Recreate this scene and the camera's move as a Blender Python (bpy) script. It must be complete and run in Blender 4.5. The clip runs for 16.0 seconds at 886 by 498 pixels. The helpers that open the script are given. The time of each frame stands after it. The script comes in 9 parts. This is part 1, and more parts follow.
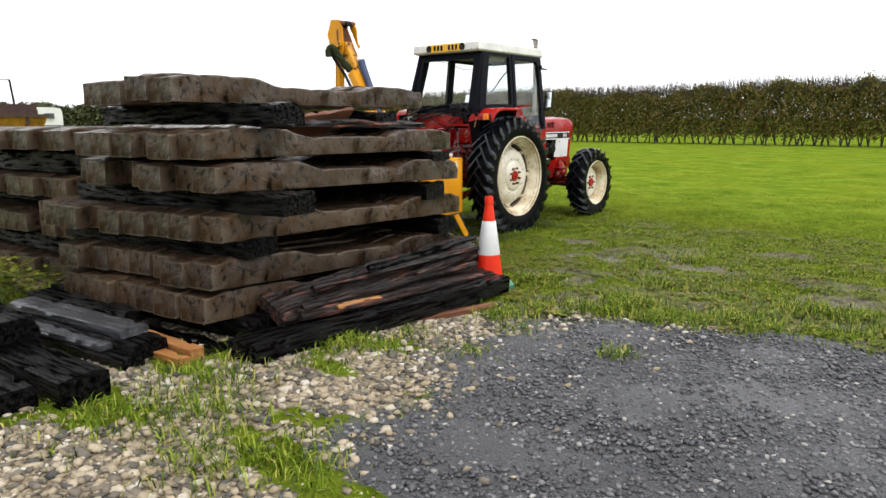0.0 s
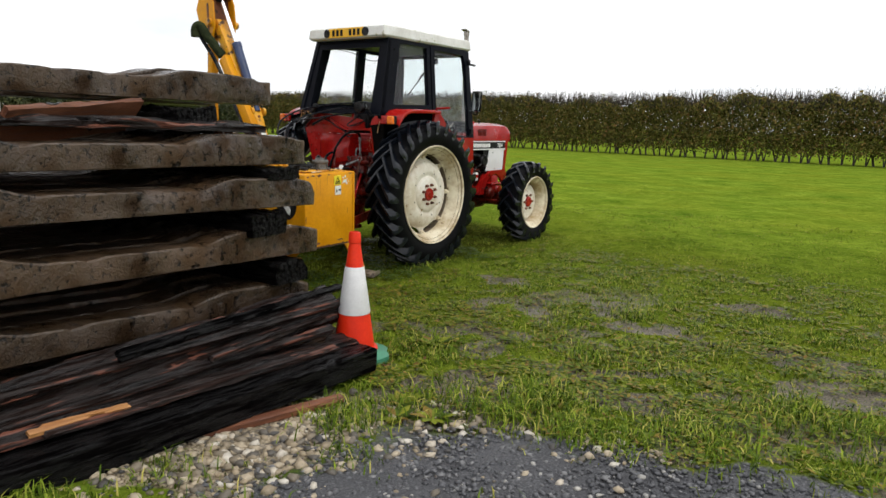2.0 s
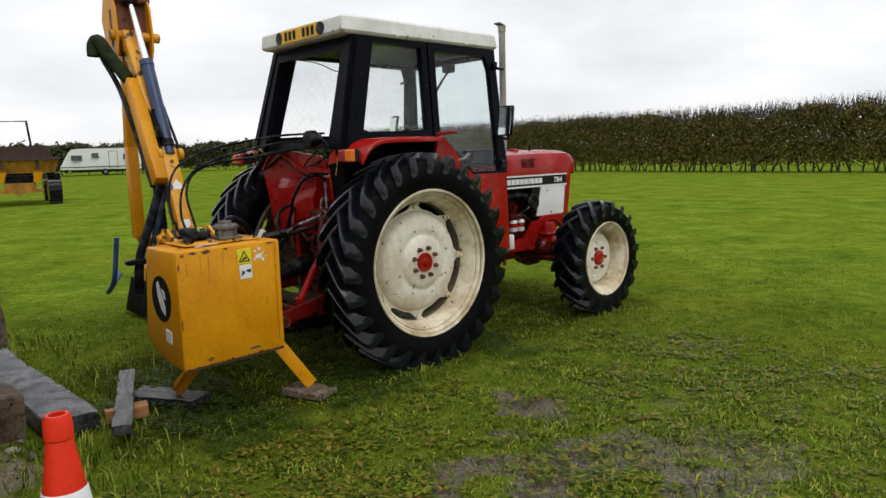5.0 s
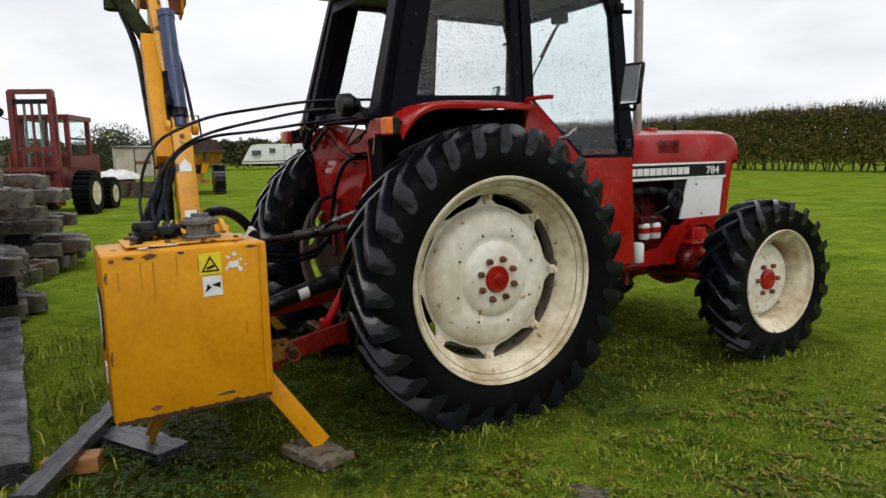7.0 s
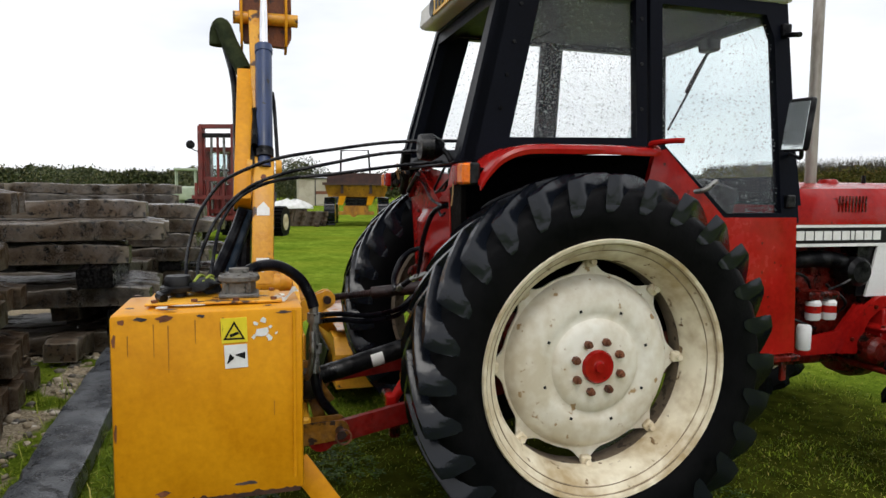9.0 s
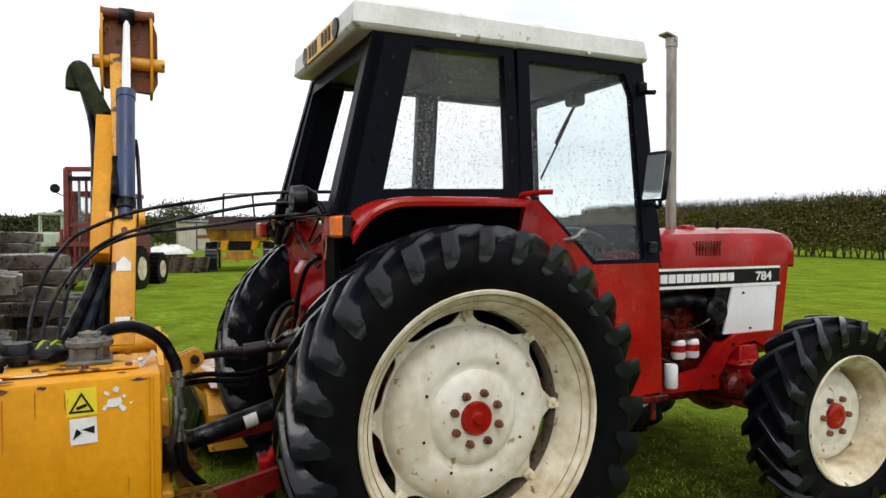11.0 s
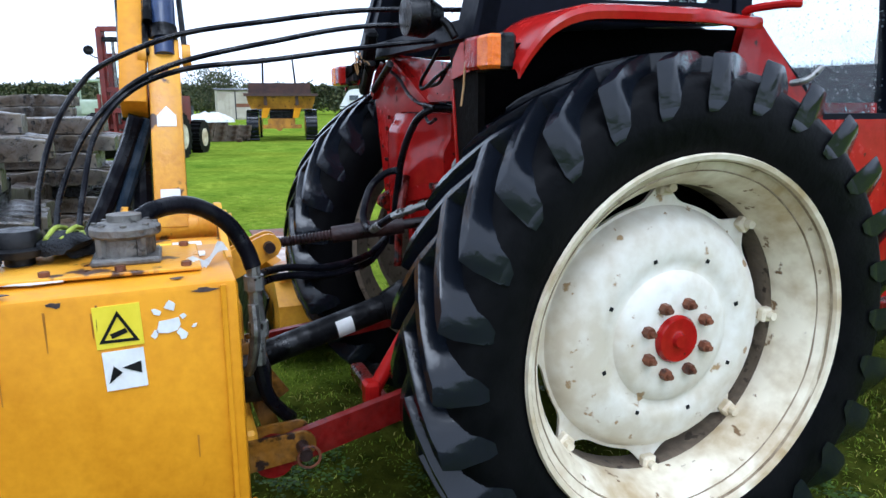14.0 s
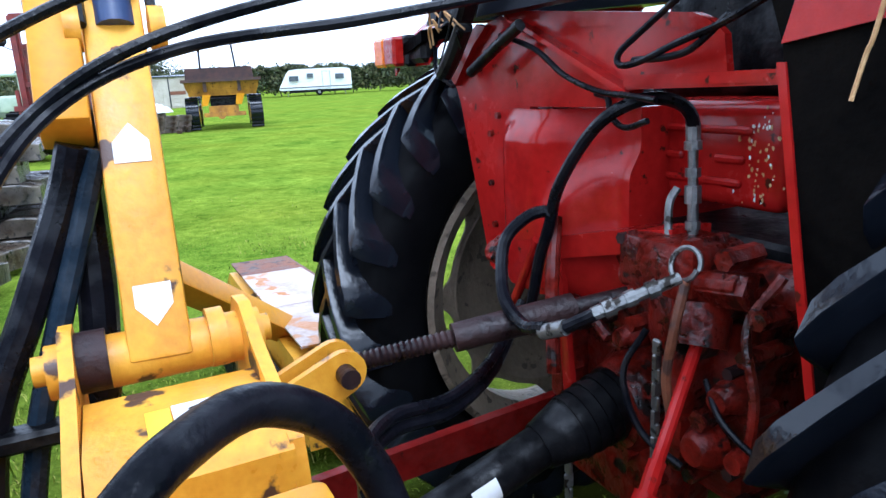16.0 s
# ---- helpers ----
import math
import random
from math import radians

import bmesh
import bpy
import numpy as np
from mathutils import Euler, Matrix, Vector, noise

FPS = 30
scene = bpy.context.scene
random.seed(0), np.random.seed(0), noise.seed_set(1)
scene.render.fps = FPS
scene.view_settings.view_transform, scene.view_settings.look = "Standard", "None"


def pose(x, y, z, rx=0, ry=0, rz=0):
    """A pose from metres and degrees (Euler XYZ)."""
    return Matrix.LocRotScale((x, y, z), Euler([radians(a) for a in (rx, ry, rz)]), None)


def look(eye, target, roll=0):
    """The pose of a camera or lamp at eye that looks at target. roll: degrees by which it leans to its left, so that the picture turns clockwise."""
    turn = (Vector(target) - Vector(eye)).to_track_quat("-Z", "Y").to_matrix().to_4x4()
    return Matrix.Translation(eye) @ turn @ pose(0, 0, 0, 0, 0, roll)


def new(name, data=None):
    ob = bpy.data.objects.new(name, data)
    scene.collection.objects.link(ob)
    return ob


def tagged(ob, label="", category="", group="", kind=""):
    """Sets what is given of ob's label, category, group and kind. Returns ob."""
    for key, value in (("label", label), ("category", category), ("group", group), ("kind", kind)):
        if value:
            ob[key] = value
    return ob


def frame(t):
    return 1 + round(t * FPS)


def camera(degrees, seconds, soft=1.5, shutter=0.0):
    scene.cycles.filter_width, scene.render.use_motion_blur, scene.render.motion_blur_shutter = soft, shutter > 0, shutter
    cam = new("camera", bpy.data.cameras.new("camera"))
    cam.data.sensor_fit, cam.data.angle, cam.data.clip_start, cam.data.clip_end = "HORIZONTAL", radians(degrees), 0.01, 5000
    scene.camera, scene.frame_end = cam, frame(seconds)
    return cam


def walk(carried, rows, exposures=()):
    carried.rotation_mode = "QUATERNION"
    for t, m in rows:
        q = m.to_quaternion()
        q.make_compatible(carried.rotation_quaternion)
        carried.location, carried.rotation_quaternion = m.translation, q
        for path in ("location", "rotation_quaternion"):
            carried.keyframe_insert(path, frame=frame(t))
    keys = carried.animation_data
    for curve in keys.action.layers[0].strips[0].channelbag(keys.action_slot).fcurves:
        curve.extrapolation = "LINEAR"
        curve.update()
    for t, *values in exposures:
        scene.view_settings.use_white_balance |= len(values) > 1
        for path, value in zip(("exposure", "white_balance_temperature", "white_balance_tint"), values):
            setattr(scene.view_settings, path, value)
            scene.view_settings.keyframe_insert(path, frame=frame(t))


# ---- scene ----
cam = camera(65.5, 16.0)
PATH = [
    (0, (5.803, -7.618, 1.455), (4.562, -6.093, 1.089), -0.3),
    (0.5, (5.64, -7.188, 1.448), (4.278, -5.772, 1.072), -1.6),
    (1, (5.47, -6.756, 1.456), (4.289, -5.179, 1.112), -1.0),
    (1.5, (5.375, -6.265, 1.427), (4.235, -4.651, 1.121), -1.2),
    (2, (5.252, -5.786, 1.478), (4.093, -4.197, 1.121), 1.7),
    (2.5, (5.103, -5.277, 1.477), (4.027, -3.632, 1.107), 0.0),
    (3, (4.996, -4.799, 1.5), (3.748, -3.275, 1.153), 0.3),
    (3.5, (4.809, -4.304, 1.457), (3.668, -2.684, 1.182), 0.5),
    (4, (4.618, -3.9, 1.479), (3.345, -2.388, 1.17), -1.6),
    (4.2, (4.621, -3.746, 1.504), (3.241, -2.33, 1.204), -1.0),
    (6.3, (3.82, -2.367, 1.38), (2.321, -1.069, 1.12), -2.9),
    (6.5, (3.757, -2.244, 1.343), (2.212, -1.002, 1.074), -3.8),
    (7, (3.649, -1.892, 1.36), (1.925, -0.916, 1.091), -1.3),
    (7.5, (3.48, -1.578, 1.365), (1.784, -0.544, 1.135), 0.0),
    (8, (3.342, -1.37, 1.361), (1.489, -0.668, 1.088), -0.6),
    (8.2, (3.294, -1.333, 1.371), (1.39, -0.781, 1.108), -0.7),
    (10.3, (3.229, -1.289, 1.473), (1.336, -0.644, 1.459), 0.8),
    (10.5, (3.224, -1.27, 1.472), (1.35, -0.571, 1.437), 0.6),
    (11, (3.232, -1.239, 1.471), (1.417, -0.399, 1.428), -0.2),
    (11.5, (3.248, -1.202, 1.451), (1.487, -0.257, 1.368), -0.9),
    (12, (3.225, -1.177, 1.435), (1.47, -0.233, 1.264), -0.1),
    (12.5, (3.107, -1.214, 1.402), (1.349, -0.289, 1.174), 0.5),
    (13, (2.856, -1.271, 1.384), (1.083, -0.426, 1.008), -0.4),
    (13.5, (2.58, -1.246, 1.388), (0.699, -0.705, 0.974), -1.6),
    (14, (2.265, -1.25, 1.377), (0.445, -0.527, 0.966), -0.1),
    (14.5, (1.932, -1.259, 1.369), (0.091, -0.592, 0.96), -1.2),
    (15, (1.596, -1.28, 1.369), (-0.27, -0.735, 0.896), 1.0),
    (15.5, (1.287, -1.342, 1.389), (-0.494, -0.572, 0.907), -2.6),
    (16, (1.06, -1.295, 1.424), (-0.686, -0.448, 0.941), -3.1),
]
EXPOSURES = [(0, 0.5, 6500, 10), (0.5, 0.6, 6500, 10), (1.0, 0.55, 6500, 10), (1.5, 0.3, 6500, 10), (3.0, -0.05, 6500, 10), (4.0, -0.2, 6500, 10), (7.5, -0.15, 6400, 10), (10.5, 0.1, 6400, 10), (12.5, 0.05, 6300, 10), (13.0, 0.0, 6200, 10), (13.5, 0.15, 6100, 10), (14.0, 0.62, 5150, 10), (14.5, 0.85, 4950, 10), (15.0, 1.0, 4750, 10), (15.5, 1.05, 4650, 10), (16.0, 1.15, 4900, 10)]
walk(cam, [(t, look(eye, target, roll)) for t, eye, target, roll in PATH], EXPOSURES)

# ---- light ----
world = bpy.data.worlds.new("overcast_sky")
scene.world = world
world.use_nodes = True
wn, wl = world.node_tree.nodes, world.node_tree.links
bg = wn["Background"]
sky = wn.new("ShaderNodeTexSky")
sky.sky_type, sky.sun_disc = "NISHITA", False
sky.sun_elevation, sky.sun_rotation = radians(57), radians(96)
sky.air_density, sky.dust_density, sky.ozone_density = 1.0, 6.0, 1.0
dim = wn.new("ShaderNodeVectorMath"); dim.operation = "SCALE"; dim.inputs["Scale"].default_value = 0.1
wl.new(sky.outputs["Color"], dim.inputs[0])
cloud = wn.new("ShaderNodeTexNoise")
cloud.inputs["Scale"].default_value, cloud.inputs["Detail"].default_value, cloud.inputs["Roughness"].default_value = 2.2, 5.0, 0.55
stretch = wn.new("ShaderNodeMapping"); stretch.inputs["Scale"].default_value = (1, 1, 3.2)
coord = wn.new("ShaderNodeTexCoord")
wl.new(coord.outputs["Generated"], stretch.inputs["Vector"])
wl.new(stretch.outputs["Vector"], cloud.inputs["Vector"])
cr = wn.new("ShaderNodeValToRGB")
cr.color_ramp.elements[0].position, cr.color_ramp.elements[0].color = 0.30, (0.80, 0.835, 0.87, 1)
cr.color_ramp.elements[1].position, cr.color_ramp.elements[1].color = 0.62, (1.12, 1.12, 1.13, 1)
wl.new(cloud.outputs["Fac"], cr.inputs["Fac"])
mix = wn.new("ShaderNodeMix"); mix.data_type = "RGBA"; mix.inputs["Factor"].default_value = 0.9
wl.new(dim.outputs["Vector"], mix.inputs["A"])
wl.new(cr.outputs["Color"], mix.inputs["B"])
wl.new(mix.outputs["Result"], bg.inputs["Color"])
bg.inputs["Strength"].default_value = 1.15
sun = new("sun", bpy.data.lights.new("sun", "SUN"))
sun.data.energy, sun.data.angle, sun.data.color = 0.8, radians(25), (1.0, 0.97, 0.92)
sun.matrix_world = look((9, -1, 14), (0, 0, 0))

# ---- materials ----
def mat(name, c1, c2, rough=(0.35, 0.6), scale=4.0, fine=60.0, bump=0.15, metal=0.0, spots=None, spot_scale=9.0, spot_at=0.62,
        coat=0.0, stretch=(1, 1, 1), rand=0.0, spec=0.5, bump_scale=None):
    """Two colours mixed by a broad and a fine noise, patchy roughness, relief, and stains or chips of a third colour."""
    m = bpy.data.materials.new(name)
    m.use_nodes = True
    n, l = m.node_tree.nodes, m.node_tree.links
    p = n["Principled BSDF"]
    tc = n.new("ShaderNodeTexCoord")
    mp = n.new("ShaderNodeMapping"); mp.inputs["Scale"].default_value = stretch
    l.new(tc.outputs["Object"], mp.inputs["Vector"])
    def noise_node(s, detail=4.0):
        t = n.new("ShaderNodeTexNoise")
        t.inputs["Scale"].default_value, t.inputs["Detail"].default_value = s, detail
        l.new(mp.outputs["Vector"], t.inputs["Vector"])
        return t
    a, b = noise_node(scale), noise_node(fine, 6.0)
    half = n.new("ShaderNodeMath"); half.operation = "MULTIPLY_ADD"; half.inputs[1].default_value = 0.45; half.inputs[2].default_value = -0.22
    l.new(b.outputs["Fac"], half.inputs[0])
    both = n.new("ShaderNodeMath"); both.operation = "ADD"
    l.new(a.outputs["Fac"], both.inputs[0]); l.new(half.outputs[0], both.inputs[1])
    ramp = n.new("ShaderNodeValToRGB")
    ramp.color_ramp.elements[0].position, ramp.color_ramp.elements[1].position = 0.32, 0.68
    ramp.color_ramp.elements[0].color, ramp.color_ramp.elements[1].color = (*c1, 1), (*c2, 1)
    l.new(both.outputs[0], ramp.inputs["Fac"])
    colour = ramp.outputs["Color"]
    if rand:
        oi = n.new("ShaderNodeObjectInfo")
        ml = n.new("ShaderNodeMapRange"); ml.inputs["To Min"].default_value, ml.inputs["To Max"].default_value = 1 - rand, 1 + rand
        l.new(oi.outputs["Random"], ml.inputs["Value"])
        sc = n.new("ShaderNodeVectorMath"); sc.operation = "SCALE"
        l.new(colour, sc.inputs[0]); l.new(ml.outputs["Result"], sc.inputs["Scale"])
        colour = sc.outputs["Vector"]
    rr = n.new("ShaderNodeMapRange")
    rr.inputs["From Min"].default_value, rr.inputs["From Max"].default_value = 0.3, 0.7
    rr.inputs["To Min"].default_value, rr.inputs["To Max"].default_value = rough
    l.new(both.outputs[0], rr.inputs["Value"])
    if spots:
        s = noise_node(spot_scale, 8.0)
        sr = n.new("ShaderNodeValToRGB")
        sr.color_ramp.elements[0].position, sr.color_ramp.elements[1].position = spot_at, spot_at + 0.04
        l.new(s.outputs["Fac"], sr.inputs["Fac"])
        mx = n.new("ShaderNodeMix"); mx.data_type = "RGBA"
        l.new(sr.outputs["Color"], mx.inputs["Factor"]); l.new(colour, mx.inputs["A"])
        mx.inputs["B"].default_value = (*spots, 1)
        colour = mx.outputs["Result"]
    l.new(colour, p.inputs["Base Color"]); l.new(rr.outputs["Result"], p.inputs["Roughness"])
    p.inputs["Metallic"].default_value, p.inputs["Coat Weight"].default_value = metal, coat
    if isinstance(spec, tuple):
        wet = n.new("ShaderNodeMapRange")
        wet.inputs["From Min"].default_value, wet.inputs["From Max"].default_value = 0.42, 0.58
        wet.inputs["To Min"].default_value, wet.inputs["To Max"].default_value = spec
        l.new(noise_node(scale * 1.7, 5.0).outputs["Fac"], wet.inputs["Value"])
        l.new(wet.outputs["Result"], p.inputs["Specular IOR Level"])
    else:
        p.inputs["Specular IOR Level"].default_value = spec
    p.inputs["Coat Roughness"].default_value = 0.12
    if bump:
        bp = n.new("ShaderNodeBump"); bp.inputs["Strength"].default_value = bump; bp.inputs["Distance"].default_value = 0.01
        src = noise_node(bump_scale, 6.0) if bump_scale else b
        l.new(src.outputs["Fac"], bp.inputs["Height"]); l.new(bp.outputs["Normal"], p.inputs["Normal"])
    return m


def glass_mat(name, tint, gloss_rough=0.02, haze=0.0, drops=True):
    m = bpy.data.materials.new(name)
    m.use_nodes = True
    n, l = m.node_tree.nodes, m.node_tree.links
    n.remove(n["Principled BSDF"])
    tr, gl, df = n.new("ShaderNodeBsdfTransparent"), n.new("ShaderNodeBsdfGlossy"), n.new("ShaderNodeBsdfTranslucent")
    tr.inputs["Color"].default_value = (*tint, 1); gl.inputs["Roughness"].default_value = gloss_rough
    df.inputs["Color"].default_value = (0.8, 0.84, 0.85, 1)
    lw = n.new("ShaderNodeLayerWeight"); lw.inputs["Blend"].default_value = 0.5
    pw = n.new("ShaderNodeMath"); pw.operation = "POWER"; pw.inputs[1].default_value = 4.0
    l.new(lw.outputs["Facing"], pw.inputs[0])
    fr = n.new("ShaderNodeMath"); fr.operation = "MULTIPLY_ADD"; fr.inputs[1].default_value, fr.inputs[2].default_value = 0.45, 0.025
    l.new(pw.outputs[0], fr.inputs[0])
    hz = n.new("ShaderNodeMixShader"); hz.inputs["Fac"].default_value = haze
    if drops:
        tc = n.new("ShaderNodeTexCoord")
        vo = n.new("ShaderNodeTexVoronoi"); vo.inputs["Scale"].default_value = 48.0
        l.new(tc.outputs["Object"], vo.inputs["Vector"])
        no = n.new("ShaderNodeTexNoise"); no.inputs["Scale"].default_value = 5.0
        l.new(tc.outputs["Object"], no.inputs["Vector"])
        lt = n.new("ShaderNodeMath"); lt.operation = "LESS_THAN"; lt.inputs[1].default_value = 0.20
        l.new(vo.outputs["Distance"], lt.inputs[0])
        mu = n.new("ShaderNodeMath"); mu.operation = "MULTIPLY"
        l.new(lt.outputs[0], mu.inputs[0]); l.new(no.outputs["Fac"], mu.inputs[1])
        ad = n.new("ShaderNodeMath"); ad.operation = "MULTIPLY_ADD"; ad.inputs[1].default_value = 0.62; ad.inputs[2].default_value = haze
        l.new(mu.outputs[0], ad.inputs[0]); l.new(ad.outputs[0], hz.inputs["Fac"])
        bp = n.new("ShaderNodeBump"); bp.inputs["Strength"].default_value = 0.5; bp.inputs["Distance"].default_value = 0.004
        l.new(lt.outputs[0], bp.inputs["Height"]); l.new(bp.outputs["Normal"], gl.inputs["Normal"])
    l.new(tr.outputs[0], hz.inputs[1]); l.new(df.outputs[0], hz.inputs[2])
    mx = n.new("ShaderNodeMixShader")
    l.new(fr.outputs[0], mx.inputs["Fac"]); l.new(hz.outputs[0], mx.inputs[1]); l.new(gl.outputs[0], mx.inputs[2])
    l.new(mx.outputs[0], n["Material Output"].inputs["Surface"])
    return m


RED = mat("red_paint", (0.24, 0.0055, 0.0045), (0.39, 0.011, 0.008), (0.12, 0.30), 3, 40, 0.05, spec=(0.10, 0.42), spots=(0.05, 0.010, 0.006), spot_scale=26, spot_at=0.665)
RED_OLD = mat("oily_red_casting", (0.018, 0.003, 0.002), (0.19, 0.012, 0.006), (0.15, 0.5), 11, 70, 0.5, spec=(0.04, 0.5), spots=(0.007, 0.005, 0.004), spot_scale=17, spot_at=0.605)
RED_DULL = mat("dull_dark_red_paint", (0.085, 0.0045, 0.0035), (0.19, 0.009, 0.007), (0.25, 0.5), 6, 50, 0.15, spec=(0.06, 0.3), spots=(0.02, 0.006, 0.005), spot_scale=20, spot_at=0.66)
CREAM = mat("cream_wheel_paint", (0.60, 0.53, 0.40), (0.82, 0.79, 0.70), (0.3, 0.55), 3.2, 26, 0.08, spots=(0.34, 0.22, 0.10), spot_scale=20, spot_at=0.655)
CREAM_DIRTY = mat("muddy_cream_paint", (0.42, 0.31, 0.16), (0.80, 0.73, 0.56), (0.4, 0.7), 4.5, 22, 0.15, spots=(0.17, 0.10, 0.04), spot_scale=19, spot_at=0.655)
MUD = mat("dried_mud", (0.10, 0.076, 0.05), (0.20, 0.155, 0.108), (0.6, 0.9), 6, 50, 0.6, spots=(0.06, 0.045, 0.03), spot_scale=22, spot_at=0.58)
RUBBER = mat("tyre_rubber", (0.0018, 0.0020, 0.0026), (0.0045, 0.0045, 0.005), (0.35, 0.6), 7, 45, 0.2, spec=0.06)
LUG = mat("wet_tyre_lugs", (0.0035, 0.0045, 0.007), (0.008, 0.010, 0.015), (0.08, 0.26), 4, 20, 0.3, spec=0.34)
# black guard paint taken darker: the wheel-arch shade is in its colour
SHADED_BLACK = mat("shaded_guard_black", (0.0006, 0.0006, 0.0008), (0.0018, 0.0017, 0.0018), (0.5, 0.8), 4, 60, 0.3, spec=0.015)
BLACK = mat("black_cab_paint", (0.0015, 0.002, 0.004), (0.0035, 0.0045, 0.009), (0.3, 0.5), 2, 60, 0.05, spec=0.06)
SOOT = mat("black_plastic", (0.002, 0.002, 0.0025), (0.006, 0.006, 0.007), (0.25, 0.55), 8, 80, 0.2, spec=(0.06, 0.35))
HOSE = mat("wet_rubber_hose", (0.0025, 0.003, 0.0045), (0.006, 0.006, 0.009), (0.2, 0.45), 9, 120, 0.15, spec=(0.05, 0.22))
HOSE_BLUE = mat("wet_blue_grey_hose", (0.006, 0.011, 0.019), (0.014, 0.024, 0.038), (0.2, 0.45), 9, 120, 0.15, spec=(0.05, 0.3))
WHITE_ROOF = mat("white_roof_panel", (0.62, 0.61, 0.56), (0.80, 0.80, 0.77), (0.4, 0.65), 5, 60, 0.1, spots=(0.40, 0.38, 0.25), spot_scale=13, spot_at=0.66)
WHITE = mat("white_paint", (0.70, 0.70, 0.68), (0.80, 0.80, 0.79), (0.35, 0.55), 5, 60, 0.05, spots=(0.4, 0.37, 0.32), spot_scale=30, spot_at=0.72)
YELLOW = mat("yellow_machine_paint", (0.57, 0.225, 0.003), (0.74, 0.325, 0.005), (0.28, 0.5), 3, 45, 0.06, spec=0.22, spots=(0.42, 0.15, 0.01), spot_scale=10, spot_at=0.70)
YELLOW_WORN = mat("scraped_yellow_paint", (0.60, 0.25, 0.01), (0.80, 0.40, 0.02), (0.25, 0.6), 6, 50, 0.2, spots=(0.07, 0.03, 0.015), spot_scale=11, spot_at=0.605)
RUST = mat("rusty_steel", (0.10, 0.03, 0.012), (0.22, 0.075, 0.03), (0.5, 0.8), 8, 70, 0.4, spots=(0.05, 0.02, 0.012), spot_scale=18, spot_at=0.58)
BLUE = mat("dark_blue_ram_paint", (0.012, 0.028, 0.085), (0.026, 0.048, 0.13), (0.3, 0.5), 6, 60, 0.08, spots=(0.01, 0.01, 0.012), spot_scale=14, spot_at=0.66)
CHROME = mat("chromed_rod", (0.75, 0.75, 0.76), (0.85, 0.85, 0.86), (0.08, 0.2), 8, 90, 0.0, metal=1.0)
STEEL = mat("dull_zinc_steel", (0.10, 0.10, 0.095), (0.30, 0.30, 0.29), (0.25, 0.55), 12, 80, 0.25, metal=0.8, spots=(0.03, 0.025, 0.02), spot_scale=30, spot_at=0.60)
CAST = mat("grey_cast_housing", (0.065, 0.06, 0.055), (0.20, 0.19, 0.17), (0.35, 0.7), 14, 70, 0.5, metal=0.3, spots=(0.03, 0.028, 0.025), spot_scale=26, spot_at=0.60)
EXH = mat("weathered_exhaust_pipe", (0.20, 0.17, 0.14), (0.42, 0.39, 0.35), (0.35, 0.6), 5, 50, 0.15, metal=0.7, stretch=(1, 1, 0.3))
AMBER = mat("amber_lens", (0.70, 0.13, 0.002), (0.88, 0.21, 0.006), (0.10, 0.2), 30, 90, 0.3)
RED_LENS = mat("red_lens", (0.22, 0.004, 0.003), (0.36, 0.010, 0.005), (0.10, 0.2), 30, 90, 0.3)
PLATE = mat("yellow_plate", (0.78, 0.42, 0.01), (0.85, 0.48, 0.015), (0.3, 0.5), 9, 90, 0.02)
DECAL_Y = mat("yellow_sticker", (0.78, 0.62, 0.02), (0.85, 0.70, 0.03), (0.3, 0.5), 20, 90, 0.02, spots=(0.35, 0.25, 0.02), spot_scale=40, spot_at=0.70)
DECAL_W = mat("white_sticker", (0.72, 0.71, 0.68), (0.82, 0.82, 0.80), (0.3, 0.5), 20, 90, 0.02, spots=(0.45, 0.40, 0.30), spot_scale=40, spot_at=0.72)
DECAL_B = mat("black_print", (0.008, 0.008, 0.008), (0.015, 0.015, 0.015), (0.35, 0.5), 20, 90, 0.0, spec=0.1)
CONE_R = mat("orange_red_cone_plastic", (0.62, 0.022, 0.006), (0.76, 0.036, 0.009), (0.3, 0.5), 6, 60, 0.05, spec=0.2, spots=(0.35, 0.04, 0.02), spot_scale=16, spot_at=0.70)
CONE_W = mat("white_cone_sleeve", (0.68, 0.68, 0.68), (0.80, 0.80, 0.80), (0.3, 0.5), 8, 60, 0.05, spots=(0.45, 0.43, 0.38), spot_scale=20, spot_at=0.70)
CONE_G = mat("green_rubber_base", (0.03, 0.16, 0.09), (0.06, 0.26, 0.15), (0.4, 0.6), 8, 60, 0.1)
CONCRETE = mat("wet_brown_concrete", (0.021, 0.0120, 0.0064), (0.064, 0.0385, 0.0205), (0.16, 0.55), 3.4, 90, 0.45, spec=(0.04, 0.55), rand=0.35, stretch=(1.0, 1.0, 1.0), spots=(0.007, 0.005, 0.0035), spot_scale=30, spot_at=0.68)


